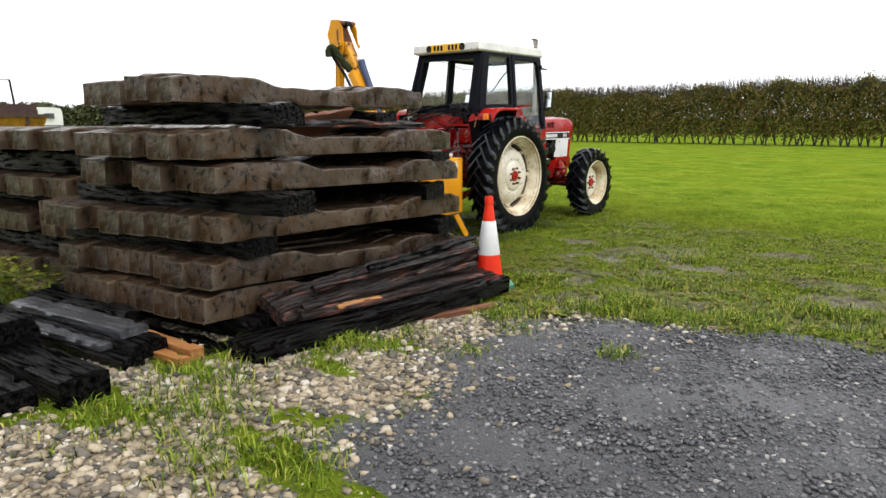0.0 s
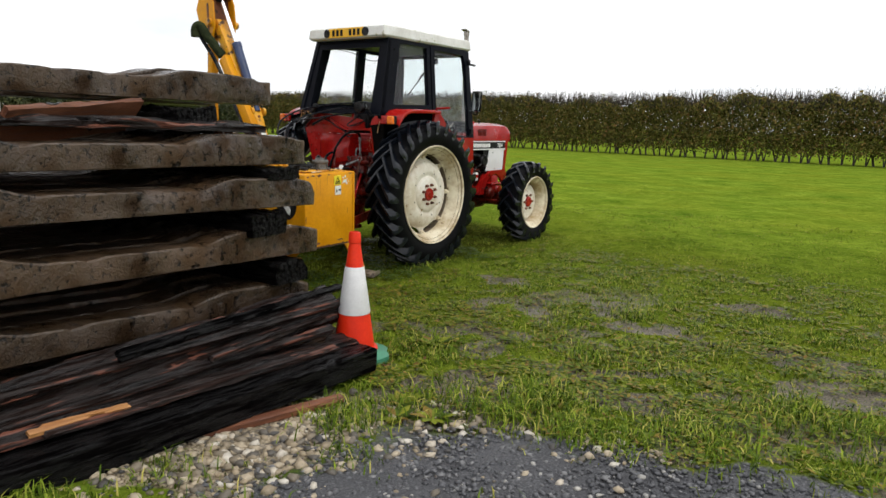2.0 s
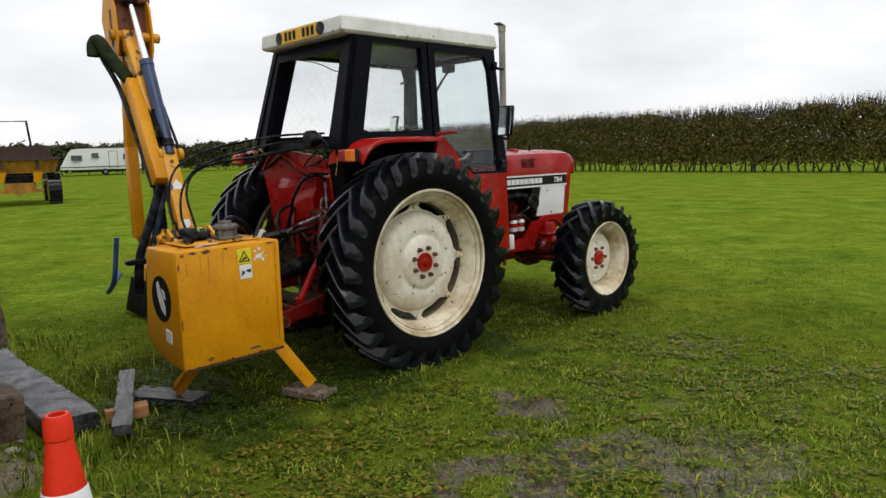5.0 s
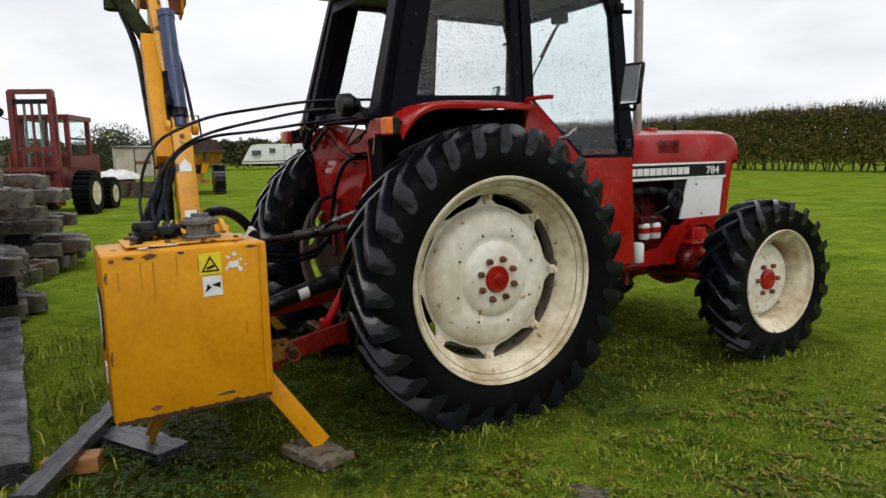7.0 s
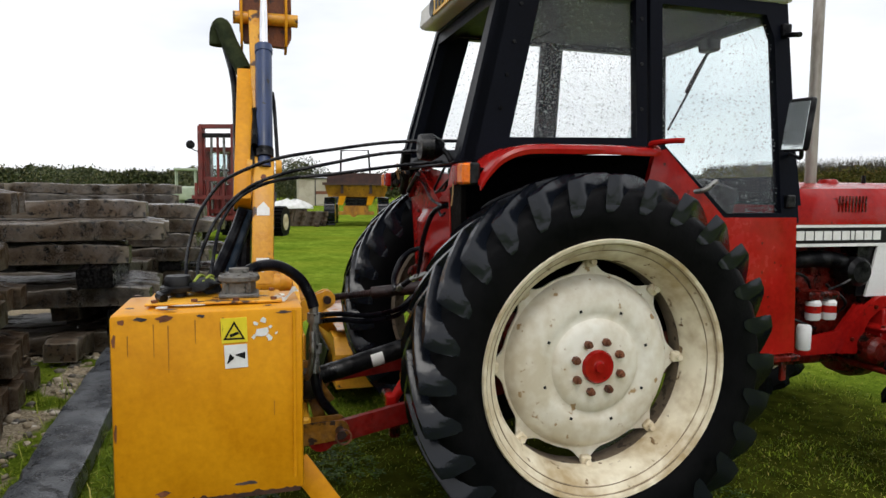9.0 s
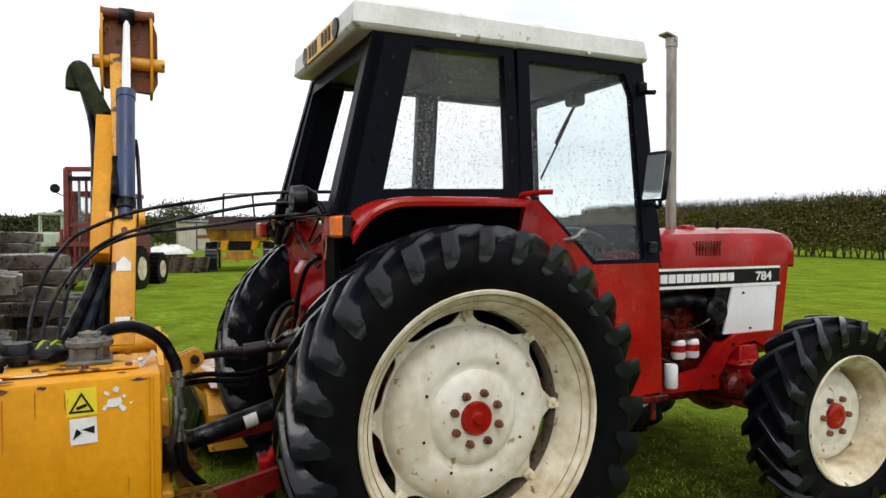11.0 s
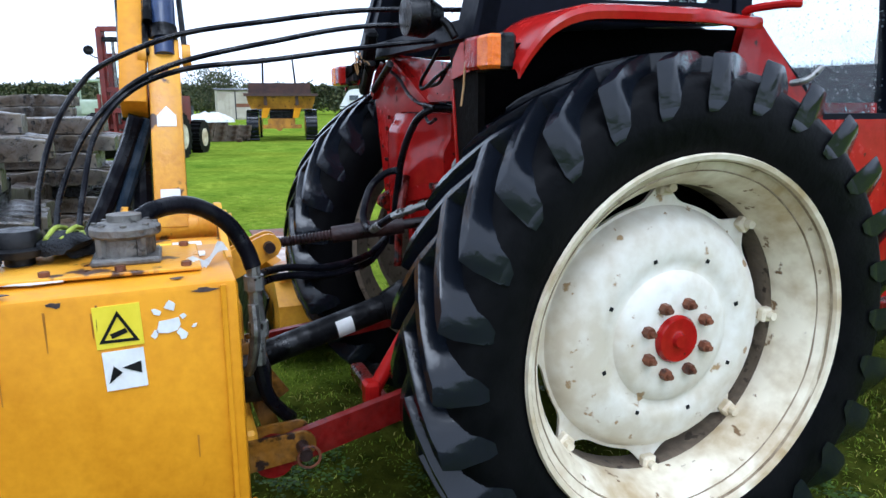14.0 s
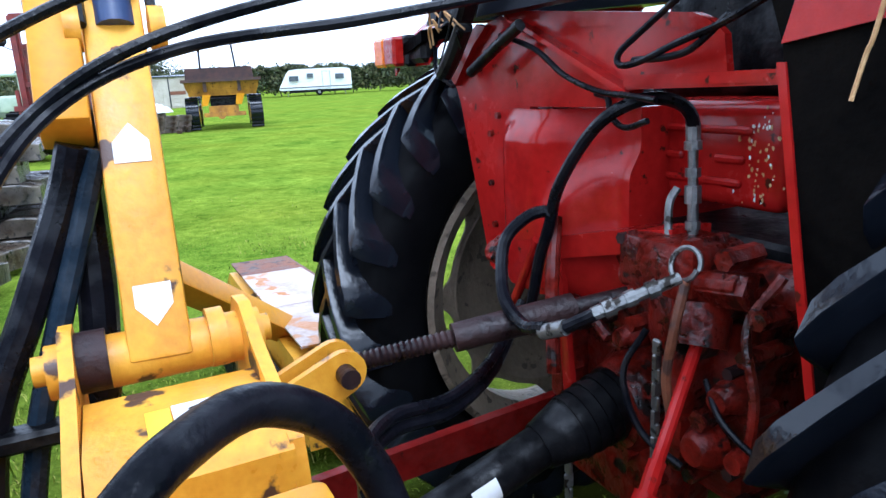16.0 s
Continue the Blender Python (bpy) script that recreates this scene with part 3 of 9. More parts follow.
def ground_mat():
    m = bpy.data.materials.new("field_ground")
    m.use_nodes = True
    n, l = m.node_tree.nodes, m.node_tree.links
    p = n["Principled BSDF"]
    tc = n.new("ShaderNodeTexCoord")

    def nz(s, d=5.0, rough=0.55):
        t = n.new("ShaderNodeTexNoise")
        t.inputs["Scale"].default_value, t.inputs["Detail"].default_value, t.inputs["Roughness"].default_value = s, d, rough
        l.new(tc.outputs["Object"], t.inputs["Vector"])
        return t.outputs["Fac"]

    def ramp(src, *stops):
        r = n.new("ShaderNodeValToRGB")
        while len(r.color_ramp.elements) < len(stops):
            r.color_ramp.elements.new(0.5)
        for e, (pos, col) in zip(r.color_ramp.elements, stops):
            e.position, e.color = pos, (*col, 1)
        l.new(src, r.inputs["Fac"])
        return r.outputs["Color"]

    def mixc(f, a, b):
        x = n.new("ShaderNodeMix"); x.data_type = "RGBA"
        for s, v in (("Factor", f), ("A", a), ("B", b)):
            l.new(v, x.inputs[s])
        return x.outputs["Result"]

    def sharp(share, breakup, lo=0.35, hi=0.65):
        add = n.new("ShaderNodeMath"); add.operation = "MULTIPLY_ADD"; add.inputs[1].default_value = 0.9; l.new(breakup, add.inputs[0])
        sub = n.new("ShaderNodeMath"); sub.operation = "SUBTRACT"; sub.inputs[1].default_value = 0.45
        l.new(share, add.inputs[2]); l.new(add.outputs[0], sub.inputs[0])
        r = n.new("ShaderNodeMapRange"); r.interpolation_type = "SMOOTHSTEP"
        r.inputs["From Min"].default_value, r.inputs["From Max"].default_value = lo, hi
        l.new(sub.outputs[0], r.inputs["Value"])
        return r.outputs["Result"]

    cover = n.new("ShaderNodeVertexColor"); cover.layer_name = "cover"
    sep = n.new("ShaderNodeSeparateColor"); l.new(cover.outputs["Color"], sep.inputs["Color"])
    fine, mid, broad = nz(60, 6), nz(7, 5), nz(0.35, 4)
    blades = ramp(fine, (0.34, (0.038, 0.066, 0.006)), (0.50, (0.135, 0.210, 0.018)), (0.66, (0.28, 0.38, 0.046)))
    lush = ramp(mid, (0.35, (0.078, 0.140, 0.011)), (0.65, (0.19, 0.285, 0.028)))
    half = n.new("ShaderNodeValue"); half.outputs[0].default_value = 0.5
    grass = mixc(half.outputs[0], blades, lush)
    patch = ramp(nz(1.1, 6, 0.65), (0.36, (0.62, 0.68, 0.60)), (0.64, (1.32, 1.2, 1.2)))
    pm = n.new("ShaderNodeMix"); pm.data_type, pm.blend_type = "RGBA", "MULTIPLY"; pm.inputs["Factor"].default_value = 1.0
    l.new(grass, pm.inputs["A"]); l.new(patch, pm.inputs["B"])
    grass = pm.outputs["Result"]
    dry = ramp(broad, (0.42, (0, 0, 0)), (0.70, (0.5, 0.5, 0.5)))
    olive = ramp(mid, (0.3, (0.11, 0.135, 0.008)), (0.7, (0.25, 0.265, 0.026)))
    grass = mixc(dry, grass, olive)
    # dark tone between blades; also colours in the shade below the machine
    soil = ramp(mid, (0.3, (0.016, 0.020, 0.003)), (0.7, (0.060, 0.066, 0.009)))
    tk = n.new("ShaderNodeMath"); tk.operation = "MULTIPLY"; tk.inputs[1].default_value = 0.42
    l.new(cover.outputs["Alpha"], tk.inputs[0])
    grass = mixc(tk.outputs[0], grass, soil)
    earth = ramp(fine, (0.3, (0.024, 0.020, 0.013)), (0.5, (0.105, 0.086, 0.058)), (0.7, (0.25, 0.215, 0.16)))
    stone = ramp(fine, (0.3, (0.12, 0.095, 0.062)), (0.6, (0.34, 0.285, 0.20)), (0.75, (0.52, 0.46, 0.36)))
    chip = ramp(nz(110, 4, 0.7), (0.35, (0.028, 0.028, 0.032)), (0.58, (0.085, 0.086, 0.092)), (0.72, (0.22, 0.215, 0.21)))
    km, kp, kd = sharp(sep.outputs["Blue"], nz(26, 5, 0.7), 0.28, 0.62), sharp(sep.outputs["Red"], mid), sharp(sep.outputs["Green"], mid)
    col = mixc(km, grass, earth)
    col = mixc(kp, col, stone)
    col = mixc(kd, col, chip)
    l.new(col, p.inputs["Base Color"])
    wet = n.new("ShaderNodeMath"); wet.operation = "MAXIMUM"; l.new(km, wet.inputs[0]); l.new(kd, wet.inputs[1])
    wr = n.new("ShaderNodeMapRange")
    wr.inputs["From Min"].default_value, wr.inputs["From Max"].default_value, wr.inputs["To Min"].default_value, wr.inputs["To Max"].default_value = 0.40, 0.60, 0.32, 0.85
    l.new(nz(1.3, 6), wr.inputs["Value"])
    ro = n.new("ShaderNodeMix"); ro.inputs["A"].default_value = 0.95
    l.new(wet.outputs[0], ro.inputs["Factor"]); l.new(wr.outputs["Result"], ro.inputs["B"])
    l.new(ro.outputs["Result"], p.inputs["Roughness"])
    sp = n.new("ShaderNodeMapRange"); sp.inputs["To Min"].default_value, sp.inputs["To Max"].default_value = 0.0, 0.4
    l.new(wet.outputs[0], sp.inputs["Value"]); l.new(sp.outputs["Result"], p.inputs["Specular IOR Level"])
    bp = n.new("ShaderNodeBump"); bp.inputs["Strength"].default_value, bp.inputs["Distance"].default_value = 0.7, 0.02
    l.new(nz(45, 6, 0.65), bp.inputs["Height"]); l.new(bp.outputs["Normal"], p.inputs["Normal"])
    return m


build_ground()


def island_mat(name, stops, rough=0.6, spec=0.3, scale=30):
    """A colour for each loose piece of one mesh."""
    m = bpy.data.materials.new(name)
    m.use_nodes = True
    n, l = m.node_tree.nodes, m.node_tree.links
    p = n["Principled BSDF"]
    g = n.new("ShaderNodeNewGeometry")
    r = n.new("ShaderNodeValToRGB")
    while len(r.color_ramp.elements) < len(stops):
        r.color_ramp.elements.new(0.5)
    for e, (pos, col) in zip(r.color_ramp.elements, stops):
        e.position, e.color = pos, (*col, 1)
    l.new(g.outputs["Random Per Island"], r.inputs["Fac"])
    tc = n.new("ShaderNodeTexCoord"); t = n.new("ShaderNodeTexNoise"); t.inputs["Scale"].default_value = scale
    l.new(tc.outputs["Object"], t.inputs["Vector"])
    mr = n.new("ShaderNodeMapRange"); mr.inputs["To Min"].default_value, mr.inputs["To Max"].default_value = 0.6, 1.4
    l.new(t.outputs["Fac"], mr.inputs["Value"])
    sc = n.new("ShaderNodeVectorMath"); sc.operation = "SCALE"
    l.new(r.outputs["Color"], sc.inputs[0]); l.new(mr.outputs["Result"], sc.inputs["Scale"])
    l.new(sc.outputs["Vector"], p.inputs["Base Color"])
    p.inputs["Roughness"].default_value, p.inputs["Specular IOR Level"].default_value = rough, spec
    return m


GRASS_BLADE = island_mat("grass_blades", [(0.0, (0.028, 0.050, 0.005)), (0.45, (0.130, 0.190, 0.014)), (0.80, (0.25, 0.31, 0.027)), (1.0, (0.38, 0.325, 0.09))], 0.6, 0.04, 2.0)
TUFT_BLADE = island_mat("long_grass", [(0.0, (0.035, 0.066, 0.005)), (0.45, (0.10, 0.165, 0.012)), (0.8, (0.24, 0.31, 0.03)), (1.0, (0.46, 0.40, 0.11))], 0.55, 0.06)
WEED = island_mat("weed_leaves", [(0.0, (0.022, 0.042, 0.002)), (0.40, (0.075, 0.115, 0.007)), (0.72, (0.18, 0.20, 0.016)), (0.86, (0.22, 0.15, 0.03)), (1.0, (0.08, 0.04, 0.012))], 0.5, 0.1)
CLOVER = island_mat("clover_leaves", [(0.0, (0.012, 0.028, 0.004)), (0.7, (0.040, 0.080, 0.010)), (1.0, (0.10, 0.15, 0.02))], 0.5, 0.12)
PEBBLE = island_mat("pale_pebbles", [(0.0, (0.05, 0.048, 0.046)), (0.3, (0.16, 0.135, 0.10)), (0.55, (0.30, 0.24, 0.155)), (0.85, (0.42, 0.35, 0.25)), (1.0, (0.56, 0.52, 0.45))], 0.5, 0.4, 60)
CHIP = island_mat("dark_chippings", [(0.0, (0.028, 0.029, 0.033)), (0.65, (0.085, 0.086, 0.093)), (0.95, (0.18, 0.178, 0.178)), (1.0, (0.40, 0.38, 0.34))], 0.4, 0.5, 90)


def raw(name, verts, faces, material, label, category, smooth=False):
    me = bpy.data.meshes.new(name)
    nv, nf, k = len(verts), len(faces), faces.shape[1]
    me.vertices.add(nv); me.vertices.foreach_set("co", np.asarray(verts, np.float32).ravel())
    me.loops.add(nf * k); me.loops.foreach_set("vertex_index", np.asarray(faces, np.int32).ravel())
    me.polygons.add(nf); me.polygons.foreach_set("loop_start", np.arange(0, nf * k, k, dtype=np.int32))
    me.update(calc_edges=True)
    me.materials.append(material)
    if smooth:
        me.shade_smooth()
    ob = new(name, me)
    return tagged(ob, label, category, kind="stuff") if label else ob


rng = np.random.default_rng(7)


def blades(px, py, pz, length, width, lean):
    """One bent blade of two triangles for each root."""
    n = len(px)
    az, ln = rng.uniform(0, 2 * np.pi, n), rng.uniform(0.2, 1.0, n) * lean
    face = az + np.pi / 2 + rng.normal(0, 0.4, n)
    side = np.stack([np.cos(face), np.sin(face), np.zeros(n)], 1) * (width / 2)[:, None]
    out = np.stack([np.cos(az), np.sin(az), np.zeros(n)], 1)
    root = np.stack([px, py, pz], 1)
    up = np.array([0, 0, 1.0])
    mid = root + out * (length * ln * 0.35)[:, None] + up * (length * 0.6)[:, None]
    tip = root + out * (length * ln)[:, None] + up * (length * (1 - 0.35 * ln))[:, None]
    v = np.stack([root - side, root + side, mid + side * 0.8, mid - side * 0.8, tip], 1).reshape(-1, 3)
    b = np.arange(n)[:, None] * 5
    f = np.concatenate([b + [0, 1, 2], b + [0, 2, 3], b + [3, 2, 4]])
    return v, f


def build_grass():
    keep = []
    for x0, x1, y0, y1, per in ((1.4, 6.2, -3.4, -0.2, 4200), (0.0, 6.5, -0.2, 2.6, 3000), (-3.2, 1.4, -2.9, -0.2, 2800), (-6, 0, -0.2, 3, 700), (-2, 8, 2.6, 7, 900), (-6, 8, 7, 13, 150), (-9, -3.2, -2.2, 1.5, 300), (0.2, 4.6, -7.4, -3.4, 2600)):
        k = int((x1 - x0) * (y1 - y0) * per)
        xs, ys = rng.uniform(x0, x1, k), rng.uniform(y0, y1, k)
        gate = rng.uniform(0, 1, k)
        for x, y, g in zip(xs, ys, gate):
            pale, dark, mud, inside = regions(x, y)
            if g < (1 - pale) * (1 - dark) * (1 - 0.93 * mud) * (0.8 if inside > 0.5 else 1.0) * (0.35 + 0.65 * sm(-0.35, 0.1, n2(x, y, 4.3, 23.0))):
                keep.append((x, y, ground_z(x, y) - 0.006))
    a = np.array(keep)
    n = len(a)
    clump = np.array([0.62 + 0.75 * max(0.0, n2(x, y, 3.1, 31.0) + 0.15) + 0.35 * max(0.0, n2(x, y, 9.0, 37.0)) for x, y, _ in keep])
    v, f = blades(a[:, 0], a[:, 1], a[:, 2], rng.uniform(0.014, 0.044, n) * clump, rng.uniform(0.003, 0.007, n), 1.5)
    raw("grass", v, f, GRASS_BLADE, "short wet green grass of the field", "grass")


def build_tufts():
    px, py, ln = [], [], []
    def tuft(x, y, r, k, h):
        px.extend(rng.normal(x, r, k)); py.extend(rng.normal(y, r, k)); ln.extend(rng.uniform(0.4, 1.0, k) * h)
    for x, y, r, k, h in ((2.95, -5.2, 0.10, 200, 0.09), (2.92, -4.8, 0.12, 240, 0.10), (2.90, -4.35, 0.10, 200, 0.09), (2.75, -5.75, 0.14, 380, 0.12), (2.75, -6.35, 0.16, 300, 0.09), (2.95, -6.15, 0.12, 260, 0.09),
                          (3.05, -5.95, 0.13, 320, 0.13), (3.35, -6.2, 0.12, 320, 0.12), (3.65, -5.9, 0.1, 220, 0.1), (2.55, -5.4, 0.05, 90, 0.14), (2.56, -4.9, 0.05, 70, 0.11), (4.05, -3.75, 0.07, 200, 0.09),
                          (3.35, -4.35, 0.09, 160, 0.08), (3.3, -3.75, 0.08, 120, 0.08), (2.95, -3.35, 0.14, 420, 0.12), (3.2, -2.95, 0.15, 460, 0.12), (3.7, -2.75, 0.16, 420, 0.11), (4.6, -2.5, 0.2, 420, 0.10),
                          (5.1, -2.35, 0.2, 380, 0.10), (0.3, -5.85, 0.14, 300, 0.22), (-0.1, -5.75, 0.14, 260, 0.25), (0.4, -2.2, 0.25, 460, 0.13), (-0.7, -1.9, 0.3, 460, 0.14), (0.95, -2.3, 0.2, 320, 0.15), (1.5, -2.45, 0.2, 380, 0.16),
                          (0.76, 0.12, 0.14, 260, 0.10), (0.9, -0.15, 0.12, 220, 0.09), (0.85, 2.15, 0.12, 220, 0.08), (-1.9, -2.1, 0.3, 420, 0.16), (3.0, -1.3, 0.15, 300, 0.09), (3.9, -1.5, 0.2, 320, 0.09), (3.3, -0.3, 0.2, 260, 0.08), (3.59, -2.56, 0.10, 700, 0.12), (3.93, -2.82, 0.09, 420, 0.10), (3.54, -2.86, 0.07, 380, 0.09), (3.34, -0.55, 0.10, 420, 0.08), (3.52, -1.73, 0.10, 520, 0.09), (2.58, -2.28, 0.12, 520, 0.10),
                          (2.96, -3.47, 0.10, 420, 0.10), (4.40, -2.42, 0.12, 520, 0.10), (4.70, -1.85, 0.14, 620, 0.11), (4.10, -2.83, 0.10, 460, 0.10), (5.05, -1.86, 0.12, 460, 0.10), (2.62, -6.3, 0.22, 420, 0.06), (2.45, -5.78, 0.14, 300, 0.07), (3.5, -5.95, 0.16, 520, 0.07), (2.79, -4.9, 0.08, 520, 0.11)):
        tuft(x, y, r, int(k * 0.7), h)
    made = 0
    while made < 420:
        x, y = rng.uniform(1.3, 6.2), rng.uniform(-3.1, 1.6)
        if regions(x, y)[3] < 0.4 and regions(x, y)[2] < 0.5:
            tuft(x, y, rng.uniform(0.03, 0.09), int(rng.uniform(25, 110)), rng.uniform(0.025, 0.065))
            made += 1
    px, py, ln = np.array(px), np.array(py), np.array(ln)
    pz = np.array([ground_z(x, y) - 0.005 for x, y in zip(px, py)])
    v, f = blades(px, py, pz, ln, rng.uniform(0.004, 0.009, len(px)), 1.3)
    raw("long_grass", v, f, TUFT_BLADE, "tufts of longer grass beside timber and wheels", "grass")


def build_weeds():
    roots = []
    while len(roots) < 9000:
        x, y = rng.uniform(1.2, 6.0), rng.uniform(-3.0, 2.0)
        _, dark, mud, inside = regions(x, y)
        if inside < 0.6 and rng.uniform() < (0.3 + 0.7 * sm(0.5, -2.5, y)) * (0.22 + 0.78 * sm(-0.06, 0.24, n2(x, y, 1.7, 61.0) + 0.5 * n2(x, y, 4.1, 67.0))):
            roots.append((x, y, rng.uniform(0.009, 0.028), 5))
    for x, y in ((3.15, -3.25), (3.05, -3.1), (3.3, -3.15), (0.55, -5.95), (3.55, -2.35), (2.6, -2.2)):
        roots += [(x, y, 0.07, 11)] * 2
    tall = [(rng.normal(0.15, 0.28), rng.normal(-5.78, 0.08), rng.uniform(0.05, 0.30)) for _ in range(420)]
    vs, fs = [], []
    roots = [(*q, 0.0) for q in roots] + [(x, y, 0.035, 2, h) for x, y, h in tall]
    for x, y, r, k, rise in roots:
        z = ground_z(x, y) + 0.012 + rise
        r *= rng.uniform(0.7, 1.5)
        for i in range(k):
            a = rng.uniform(0, 6.28)
            d, s = np.array([np.cos(a), np.sin(a)]), np.array([-np.sin(a), np.cos(a)])
            t = rng.uniform(0.1, 0.6)
            o = len(vs)
            for along, wide, up in ((0.1, 0.06, 0.0), (0.8, 0.32, 0.5), (0.8, -0.32, 0.5), (1.6, 0.0, 0.7)):
                q = d * along * r + s * wide * r
                vs.append((x + q[0], y + q[1], z + up * t * r))
            fs += [(o, o + 1, o + 2), (o + 1, o + 3, o + 2)]
    raw("weeds", np.array(vs), np.array(fs), WEED, "low broad-leaved weeds in the trodden grass", "weeds")


def build_clover():
    vs, fs = [], []
    for x, y in zip(rng.uniform(-0.5, 1.25, 5200), rng.uniform(-2.0, 0.9, 5200)):
        if n2(x, y, 2.3, 71.0) < -0.12:
            continue
        z, a0 = ground_z(x, y) + rng.uniform(0.015, 0.065), rng.uniform(0, 6.28)
        r = rng.uniform(0.010, 0.020)
        for i in range(3):
            a = a0 + i * 2.094
            o, dip = len(vs), rng.uniform(-0.3, 0.3)
            for d, w in ((0.1, 0.0), (0.9, 0.55), (1.35, 0.0), (0.9, -0.55)):
                vs.append((x + r * (d * math.cos(a) - w * math.sin(a)), y + r * (d * math.sin(a) + w * math.cos(a)), z + r * d * dip))
            fs.append((o, o + 1, o + 2, o + 3))
    raw("clover", np.array(vs), np.array(fs), CLOVER, "dark green clover under the machine", "clover")


def stones(name, label, pick, count, sizes, material, box_xy):
    t = (1 + 5 ** 0.5) / 2
    ico = np.array([(-1, t, 0), (1, t, 0), (-1, -t, 0), (1, -t, 0), (0, -1, t), (0, 1, t), (0, -1, -t), (0, 1, -t), (t, 0, -1), (t, 0, 1), (-t, 0, -1), (-t, 0, 1)]) / 1.9
    tri = np.array([(0, 11, 5), (0, 5, 1), (0, 1, 7), (0, 7, 10), (0, 10, 11), (1, 5, 9), (5, 11, 4), (11, 10, 2), (10, 7, 6), (7, 1, 8), (3, 9, 4), (3, 4, 2), (3, 2, 6), (3, 6, 8), (3, 8, 9), (4, 9, 5), (2, 4, 11), (6, 2, 10), (8, 6, 7), (9, 8, 1)])
    vs, fs, made, tries = [], [], 0, 0
    while made < count and tries < count * 12:
        tries += 1
        x, y = rng.uniform(box_xy[0], box_xy[1]), rng.uniform(box_xy[2], box_xy[3])
        if rng.uniform() > pick(x, y):
            continue
        s = sizes[0] + (sizes[1] - sizes[0]) * rng.uniform() ** 2.2
        a = rng.uniform(0, 6.28)
        q = ico * (1 + rng.uniform(-0.42, 0.42, (12, 1))) * s * np.array([1.0, rng.uniform(0.6, 0.9), rng.uniform(0.35, 0.65)])
        q = np.stack([q[:, 0] * np.cos(a) - q[:, 1] * np.sin(a), q[:, 0] * np.sin(a) + q[:, 1] * np.cos(a), q[:, 2]], 1)
        vs.append(q + (x, y, ground_z(x, y) + 0.15 * s)); fs.append(tri + 12 * made)
        made += 1
    raw(name, np.concatenate(vs), np.concatenate(fs), material, label, "stones")


build_grass()
build_tufts()
build_weeds()
build_clover()
stones("pale_gravel", "pale rounded limestone gravel beside the stack", lambda x, y: regions(x, y)[0] * 0.9 + 0.012 * regions(x, y)[3], 21000, (0.009, 0.036), PEBBLE, (0.6, 4.4, -6.9, -2.7))
stones("pale_gravel", "pale gravel on the ground between the stacks", lambda x, y: regions(x, y)[0], 1500, (0.02, 0.05), PEBBLE, (-4.2, 0.6, -4.2, -2.3))
stones("chippings", "dark wet chippings of the track", lambda x, y: regions(x, y)[1] * sm(7.2, 5.6, x) * sm(-6.9, -6.2, y + 0.3 * n2(x, y, 2.0)), 24000, (0.005, 0.020), CHIP, (2.8, 7.2, -6.8, -2.2))

# ---- hedges and bushes ----
LEAF = island_mat("hedge_leaves", [(0.0, (0.040, 0.046, 0.010)), (0.5, (0.125, 0.122, 0.026)), (0.85, (0.20, 0.155, 0.042)), (1.0, (0.24, 0.125, 0.048))], 0.6, 0.15, 0.8)
LEAF_FAR = island_mat("far_hedge_leaves", [(0.0, (0.02, 0.028, 0.01)), (0.6, (0.06, 0.075, 0.025)), (1.0, (0.12, 0.11, 0.045))], 0.6, 0.3, 1)
BARK = mat("hedge_stems", (0.03, 0.024, 0.018), (0.075, 0.06, 0.045), (0.6, 0.9), 4, 30, 0.4)


def leaf_cloud(name, pts, size, material, parent):
    n = len(pts)
    u = rng.normal(size=(n, 3)); u /= np.linalg.norm(u, axis=1)[:, None]
    w = rng.normal(size=(n, 3)); w -= u * (w * u).sum(1)[:, None]; w /= np.linalg.norm(w, axis=1)[:, None]
    s = rng.uniform(0.5, 1.2, n)[:, None] * size
    v = np.stack([pts - u * s, pts + w * s * 0.55, pts + u * s, pts - w * s * 0.55], 1).reshape(-1, 3)
    f = np.arange(n * 4).reshape(n, 4)
    ob = raw(name, v, f, material, "", "")
    ob.parent = parent
    ob.matrix_parent_inverse = parent.matrix_basis.inverted()
    return ob


